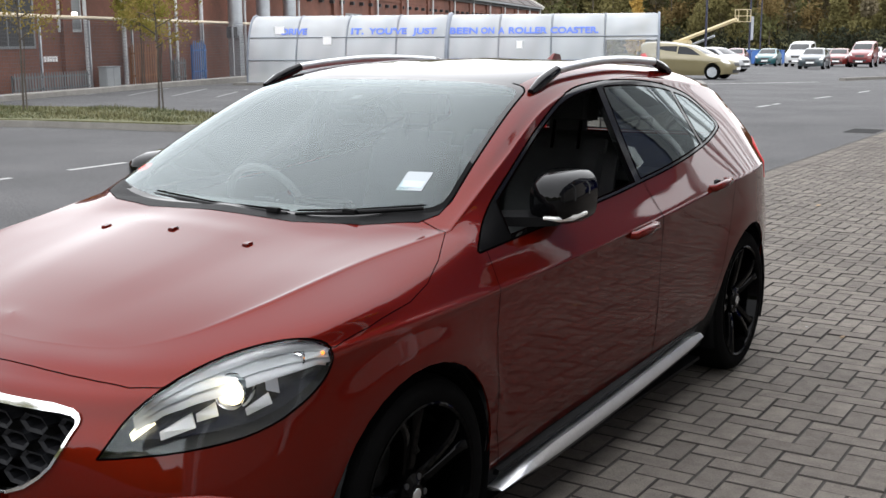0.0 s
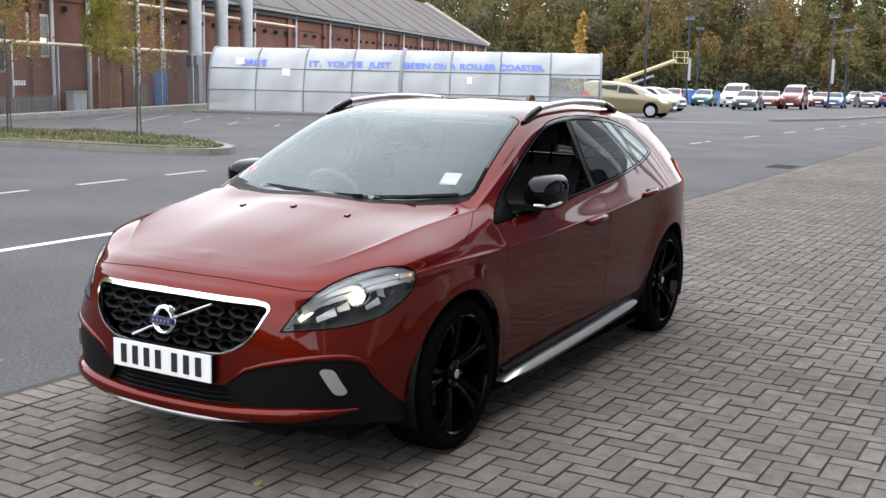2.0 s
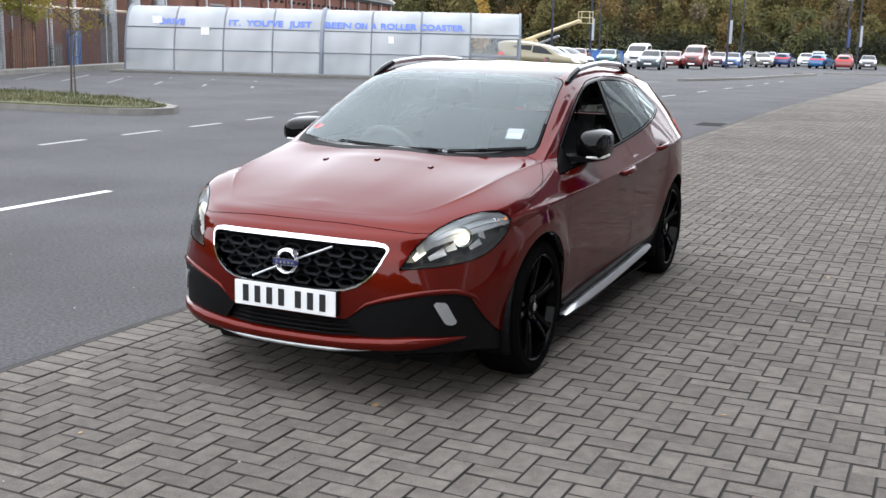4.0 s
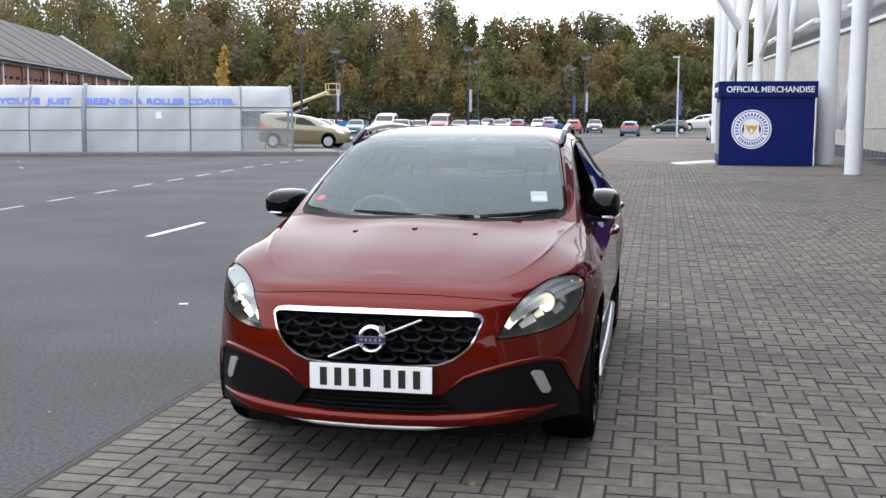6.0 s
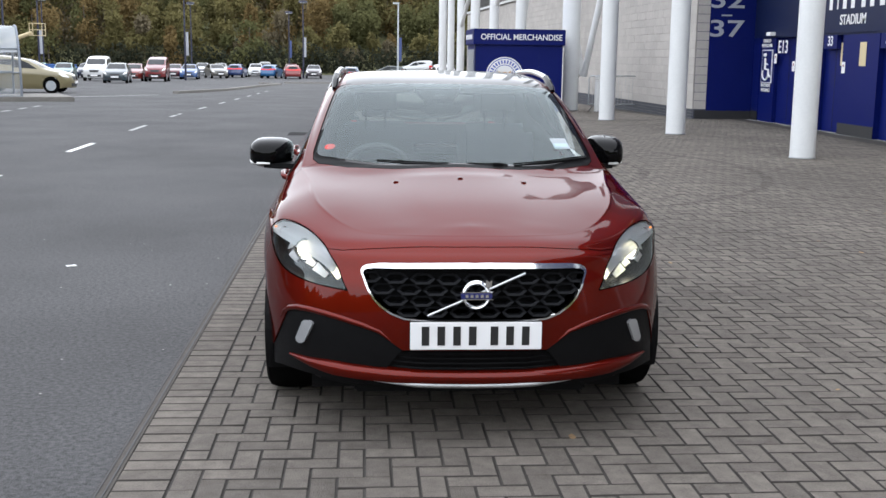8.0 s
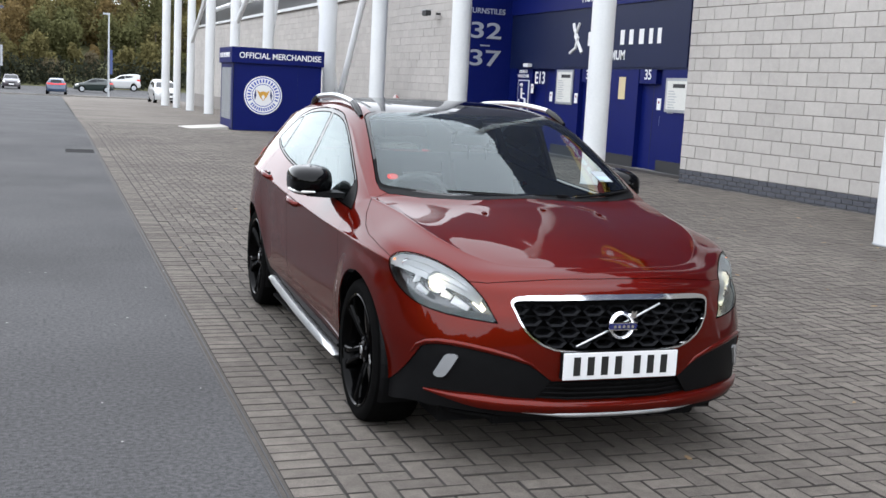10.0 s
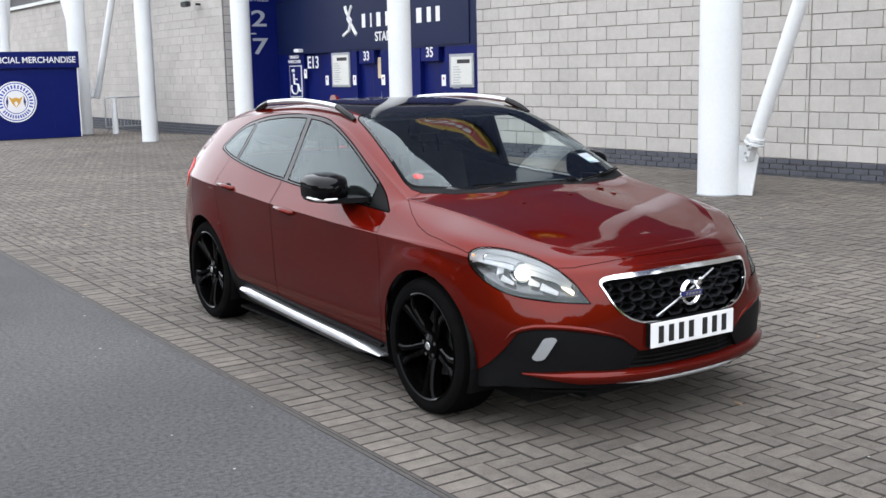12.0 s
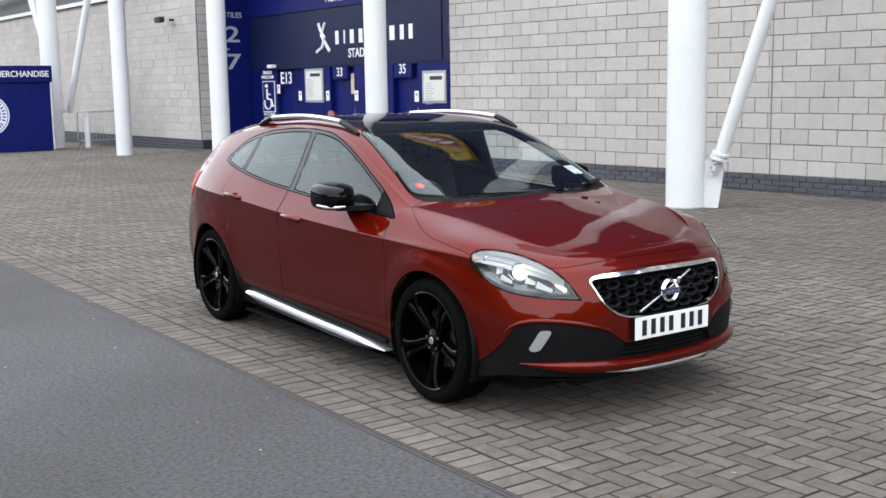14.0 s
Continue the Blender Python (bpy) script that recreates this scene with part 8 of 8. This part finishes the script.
SILVER, WHITE_C, NAVY_C, RED_C, BLUE_C, TEAL_C = (0.42, 0.43, 0.44), (0.62, 0.63, 0.63), (0.02, 0.03, 0.09), (0.32, 0.02, 0.02), (0.04, 0.14, 0.42), (0.04, 0.22, 0.24)
for kind, x, y, turn, c, words in (
    ("people_carrier", -15.25, 43.6, 92, (0.4, 0.34, 0.17), "pale gold estate parked beside the shelter"),
    ("hatchback", -20.0, 60.9, 75, SILVER, "silver hatchback in the car park"),
    ("hatchback", -22.7, 66.8, 75, (0.3, 0.42, 0.55), "pale blue hatchback in the car park"),
    ("hatchback", -27.0, 85.4, 10, RED_C, "red hatchback in the car park"),
    ("hatchback", -30.8, 100.6, 5, (0.03, 0.3, 0.2), "green hatchback in the car park"),
    ("hatchback", -25.4, 88.9, 8, TEAL_C, "teal hatchback in the car park"),
    ("saloon", -27.3, 104.7, 5, NAVY_C, "dark blue saloon in the car park"),
    ("van", -22.2, 86.8, 6, WHITE_C, "white van in the car park"),
    ("hatchback", -18.2, 75.7, 6, (0.03, 0.05, 0.06), "dark green-grey hatchback in the car park"),
    ("hatchback", -19.6, 88.6, 5, (0.36, 0.05, 0.04), "dull red hatchback in the car park"),
    ("four_by_four", -17.4, 86.9, 4, (0.3, 0.015, 0.02), "red off-road car with a pale roof"),
    ("saloon", -19.3, 106.8, 5, (0.2, 0.02, 0.03), "dark red saloon in the car park"),
    ("hatchback", -17.4, 104.0, 4, BLUE_C, "bright blue hatchback in the car park"),
    ("saloon", -19.0, 124.0, 4, SILVER, "silver saloon in the back row"),
    ("saloon", -17.0, 124.2, 4, SILVER, "silver saloon in the back row"),
    ("saloon", -15.7, 110.3, 20, (0.1, 0.095, 0.08), "grey-brown saloon in the car park"),
    ("hatchback", -14.0, 114.5, 176, (0.03, 0.07, 0.25), "dark blue hatchback in the car park"),
    ("hatchback", -12.6, 120.7, 4, WHITE_C, "white hatchback in the car park"),
    ("hatchback", -10.2, 113.0, 170, (0.03, 0.2, 0.5), "bright blue hatchback seen from behind"),
    ("people_carrier", -12.3, 128.8, 4, WHITE_C, "white people carrier in the back row"),
    ("hatchback", -7.9, 111.3, 185, (0.42, 0.05, 0.05), "red hatchback in the car park"),
    ("hatchback", -5.9, 115.5, 3, (0.06, 0.05, 0.06), "dark hatchback in the car park"),
    ("hatchback", -1.6, 99.0, 178, (0.08, 0.13, 0.24), "blue-grey hatchback on the access road"),
    ("hatchback", 2.1, 114.6, -88, (0.01, 0.03, 0.025), "dark green hatchback parked side-on"),
    ("four_by_four", 5.8, 130.1, -90, WHITE_C, "white pick-up parked side-on"),
    ("people_carrier", 5.4, 74.6, 3, WHITE_C, "white car beyond the kiosk"),
    ("saloon", -24.5, 124.5, 4, (0.1, 0.1, 0.11), "dark grey saloon in the back row"),
    ("hatchback", -22.0, 112.5, 4, WHITE_C, "white hatchback in the car park"),
    ("saloon", -8.9, 124.5, 4, (0.3, 0.03, 0.03), "red saloon in the back row"),
    ("hatchback", -23.9, 102.0, 4, (0.3, 0.3, 0.31), "grey hatchback in the car park"),
):
    parked_car(kind, x, y, turn, c, words)
for k in range(6):
    sk = tagged(part("waste_container", boxed(-0.6, 0.6, -0.5, 0.5, 0.1, 1.25, 0.05), BLUE_DOOR), "blue waste container in the car park", "container", "waste containers")
    sk.matrix_basis = pose(-34.5 + 1.5 * k, 96.5, ground_z(96.5))
    part("wheel_bar", boxed(-0.5, 0.5, -0.4, 0.4, 0.0, 0.1), DARK, sk)
    part("lid", boxed(-0.62, 0.62, -0.52, 0.52, 1.251, 1.32, 0.02), BLUE_DOOR, sk)


# ---------- stone blocks of the stadium walls ----------
def piece_mesh(name, lx, ly, h, material, bevel):
    """A block with a chamfered upper face: local x along, y across, z up out of the bed."""
    b = bevel
    v = [(0, 0, -h), (lx, 0, -h), (lx, ly, -h), (0, ly, -h), (0, 0, -b), (lx, 0, -b), (lx, ly, -b), (0, ly, -b), (b, b, 0), (lx - b, b, 0), (lx - b, ly - b, 0), (b, ly - b, 0)]
    f = [(8, 9, 10, 11)] + [(4 + i, 4 + (i + 1) % 4, 8 + (i + 1) % 4, 8 + i) for i in range(4)] + [(i, (i + 1) % 4, 4 + (i + 1) % 4, 4 + i) for i in range(4)]
    me = bpy.data.meshes.new(name)
    me.from_pydata(v, [], f)
    me.materials.append(material)
    me.materials.append(JOINT if material is PAVER else material)
    me.polygons.foreach_set("material_index", [0] + [1] * 8)
    return me


def joined_pieces(name, items, h, bevel, material, parent, label):
    """Many pieces, each (matrix, lx, ly), as one mesh."""
    vs, fs, n = [], [], 0
    quad = [(8, 9, 10, 11)] + [(4 + i, 4 + (i + 1) % 4, 8 + (i + 1) % 4, 8 + i) for i in range(4)] + [(i, (i + 1) % 4, 4 + (i + 1) % 4, 4 + i) for i in range(4)]
    quad = np.array(quad)
    b = bevel
    for m, lx, ly in items:
        loc = np.array([(0, 0, -h), (lx, 0, -h), (lx, ly, -h), (0, ly, -h), (0, 0, -b), (lx, 0, -b), (lx, ly, -b), (0, ly, -b), (b, b, 0), (lx - b, b, 0), (lx - b, ly - b, 0), (b, ly - b, 0)])
        a = np.array(m)
        vs.append(loc @ a[:3, :3].T + a[:3, 3])
        fs.append(quad + n)
        n += 12
    ob = soup(name, np.concatenate(vs).tolist(), np.concatenate(fs).tolist(), material, parent, label)
    if material is PAVER_FAR:
        ob.data.materials.append(JOINT)
        ob.data.polygons.foreach_set("material_index", ([0] + [1] * 8) * len(items))
    return tagged(ob, kind="stuff")


def lay_wall(core, ya, yb, xa, xb, top, near):
    """Courses of blocks over a plinth of dark bricks, on the face that looks towards the road."""
    rng = random.Random(11)
    a, b = Vector((xa, ya, 0)), Vector((xb, yb, 0))
    d = (b - a).normalized()
    out = Vector((-d.y, d.x, 0)) if -d.y < 0 else Vector((d.y, -d.x, 0))
    length = (b - a).length
    frame_m = Matrix(((d.x, 0, out.x, 0), (d.y, 0, out.y, 0), (0, 1, 0, 0), (0, 0, 0, 1)))

    def place(s, z, jut):
        g = ground_z(ya + d.y * s)
        return Matrix.Translation(a + d * s + out * jut + Vector((0, 0, z))) @ frame_m

    gap, edge = (0.01, 0.006) if near else (0.005, 0.003)
    rest, singles = [], []
    z, row = 0.255, 0
    while z < top - 0.1:
        s = -0.225 if row % 2 else 0.0
        while s < length - 0.02:
            s0, s1 = max(s, 0.0), min(s + 0.45 - gap, length)
            y = ya + d.y * s0
            m = place(s0, z, 0.006 + rng.uniform(-0.003, 0.004))
            if s1 - s0 > 0.05:
                if near and near[0] < y < near[1] and z < near[2] and s1 - s0 > 0.43:
                    singles.append(m)
                elif y > -4:
                    rest.append((m, s1 - s0, 0.225 - gap))
            s += 0.45
        z += 0.225
        row += 1
    me = piece_mesh("stone_block", 0.44, 0.215, 0.02, BLOCK, 0.006)
    for m in singles[:300]:
        ob = new("stone_block", me)
        ob.parent = core
        ob.matrix_basis = m
    rest += [(m, 0.44, 0.215) for m in singles[300:]]
    joined_pieces("stone_blocks", rest, 0.02, edge, BLOCK_FAR, core, "pale rough stone blocks in stretcher courses")
    bricks = []
    for k in range(-8 if ya > 20 else -1, 3):
        s = -0.11 if k % 2 else 0.0
        while s < length - 0.02:
            s0, s1 = max(s, 0.0), min(s + 0.215, length)
            if s1 - s0 > 0.03 and ya + d.y * s0 > -4 and ya + d.y * s0 < 45:
                bricks.append((place(s0, 0.01 + 0.08 * k + 0.005, 0.012 + rng.uniform(-0.002, 0.002)), s1 - s0, 0.07))
            s += 0.225
    joined_pieces("plinth_bricks", bricks, 0.03, 0.004, PLINTH_FAR, core, "dark blue-grey plinth bricks")


for (core, ya, yb, xa, xb, top), near in zip(WALLS, ((2.0, 9.6, 3.2), None)):
    lay_wall(core, ya, yb, xa, xb, top, near)
def wall_return():
    """The end of the far wall that faces the road, in blocks one stone wide, over its plinth."""
    wr = tagged(part("wall_end", boxed(8.3, 8.62, 22.545, 22.59, 0, 4.4), MORTAR), "pale stone block end of the far wall", "wall", kind="structure")
    me = piece_mesh("stone_block", 0.325, 0.215, 0.012, BLOCK, 0.004)
    for k in range(18):
        ob = new("stone_block", me)
        ob.parent = wr
        ob.matrix_basis = pose(8.293, 22.535, 0.255 + 0.225 * k, 90)
    part("plinth", boxed(8.288, 8.63, 22.53, 22.544, 0, 0.25), PLINTH, wr)


wall_return()
tagged(part("movement_joint", boxed(-0.008, 0.008, -0.004, 0.004, 0.25, 5.9, 0.0, pose(wall_x(4.55) - 0.014, 4.55, 0)), MORTAR), "narrow vertical movement joint in the stone wall", "joint", kind="structure")
tagged(part("air_brick", boxed(-0.02, 0.005, -0.11, 0.11, 0.125, 0.195, 0.003, pose(wall_x(2.62) - 0.005, 2.62, 0, 0, 0, 4.6)), DARK), "dark air brick in the plinth", "vent", kind="structure")
# block ends that turn into the recess
tagged(part("wall_end", boxed(wall_x(11.75) + 0.02, 10.3, 11.752, 11.76, 0, 6.0), MORTAR), "rough stone end of the wall by the doors", "wall", kind="structure")


# ---------- herringbone paving ----------
def paving():
    rng = random.Random(21)
    base = tagged(soup("pavement", [(EDGE + 0.03, -14, -0.007), (9.75, -14, -0.007), (9.75, 22, -0.007), (EDGE + 0.03, 22, -0.007), (9.75, 30, ground_z(30) - 0.007), (EDGE + 0.03, 30, ground_z(30) - 0.007)], [(0, 1, 2, 3), (3, 2, 4, 5)], JOINT), "brown-grey herringbone block paving in front of the stadium", "pavement", kind="structure")
    me_h = piece_mesh("paver", 0.194, 0.094, 0.04, PAVER, 0.0035)
    x0 = EDGE + 0.235
    rest, singles = [], []

    def put(x, y, lx, ly, turn):
        z = ground_z(y) + rng.uniform(-0.0025, 0.0015)
        tilt = pose(0, 0, 0, rng.uniform(-0.5, 0.5), rng.uniform(-0.4, 0.4), 0)
        m = pose(x, y, z) @ tilt
        if turn:
            m = m @ pose(0.094, 0, 0, 0, 0, 90)
            lx, ly = ly, lx
        if -0.95 < x < 1.85 and -3.3 < y < -1.2 and lx > 0.15:
            singles.append(m)
        else:
            rest.append((m, lx, ly))

    y = -14.0
    while y < 34:
        rest.append((pose(EDGE + 0.032, y, ground_z(y) + rng.uniform(-0.002, 0.001)), 0.195, 0.094))
        y += 0.1
    for j in range(-140, 300):
        for i in range(0, 104):
            x, y = x0 + 0.1 * i, 0.1 * j
            if x > 9.3 - 0.08 * y + 0.4 and not (11.8 < y < 22.5 and x < 9.85):
                continue
            n = (i + j) % 4
            if n == 0:
                put(x, y, 0.194, 0.094, False)
            elif n == 1 and i == 0:
                put(x, y, 0.094, 0.094, False)
            elif n == 2:
                put(x, y, 0.094, 0.194, True)
    for m in singles[:300]:
        ob = new("paver", me_h)
        ob.parent = base
        ob.matrix_basis = m
    rest += [(m, 0.194, 0.094) for m in singles[300:]]
    joined_pieces("pavers", rest, 0.03, 0.0035, PAVER_FAR, base, "brown-grey concrete pavers laid in herringbone")
    far = [(EDGE + 0.03, 30, ground_z(30) - 0.004), (8.6, 30, ground_z(30) - 0.004), (8.0, 100, ground_z(100) - 0.004), (EDGE + 0.03, 100, ground_z(100) - 0.004)]
    tagged(soup("paving_beyond", far, [(0, 1, 2, 3)], PAVER_FAR), "paving running on towards the car park", "pavement", kind="structure")


paving()
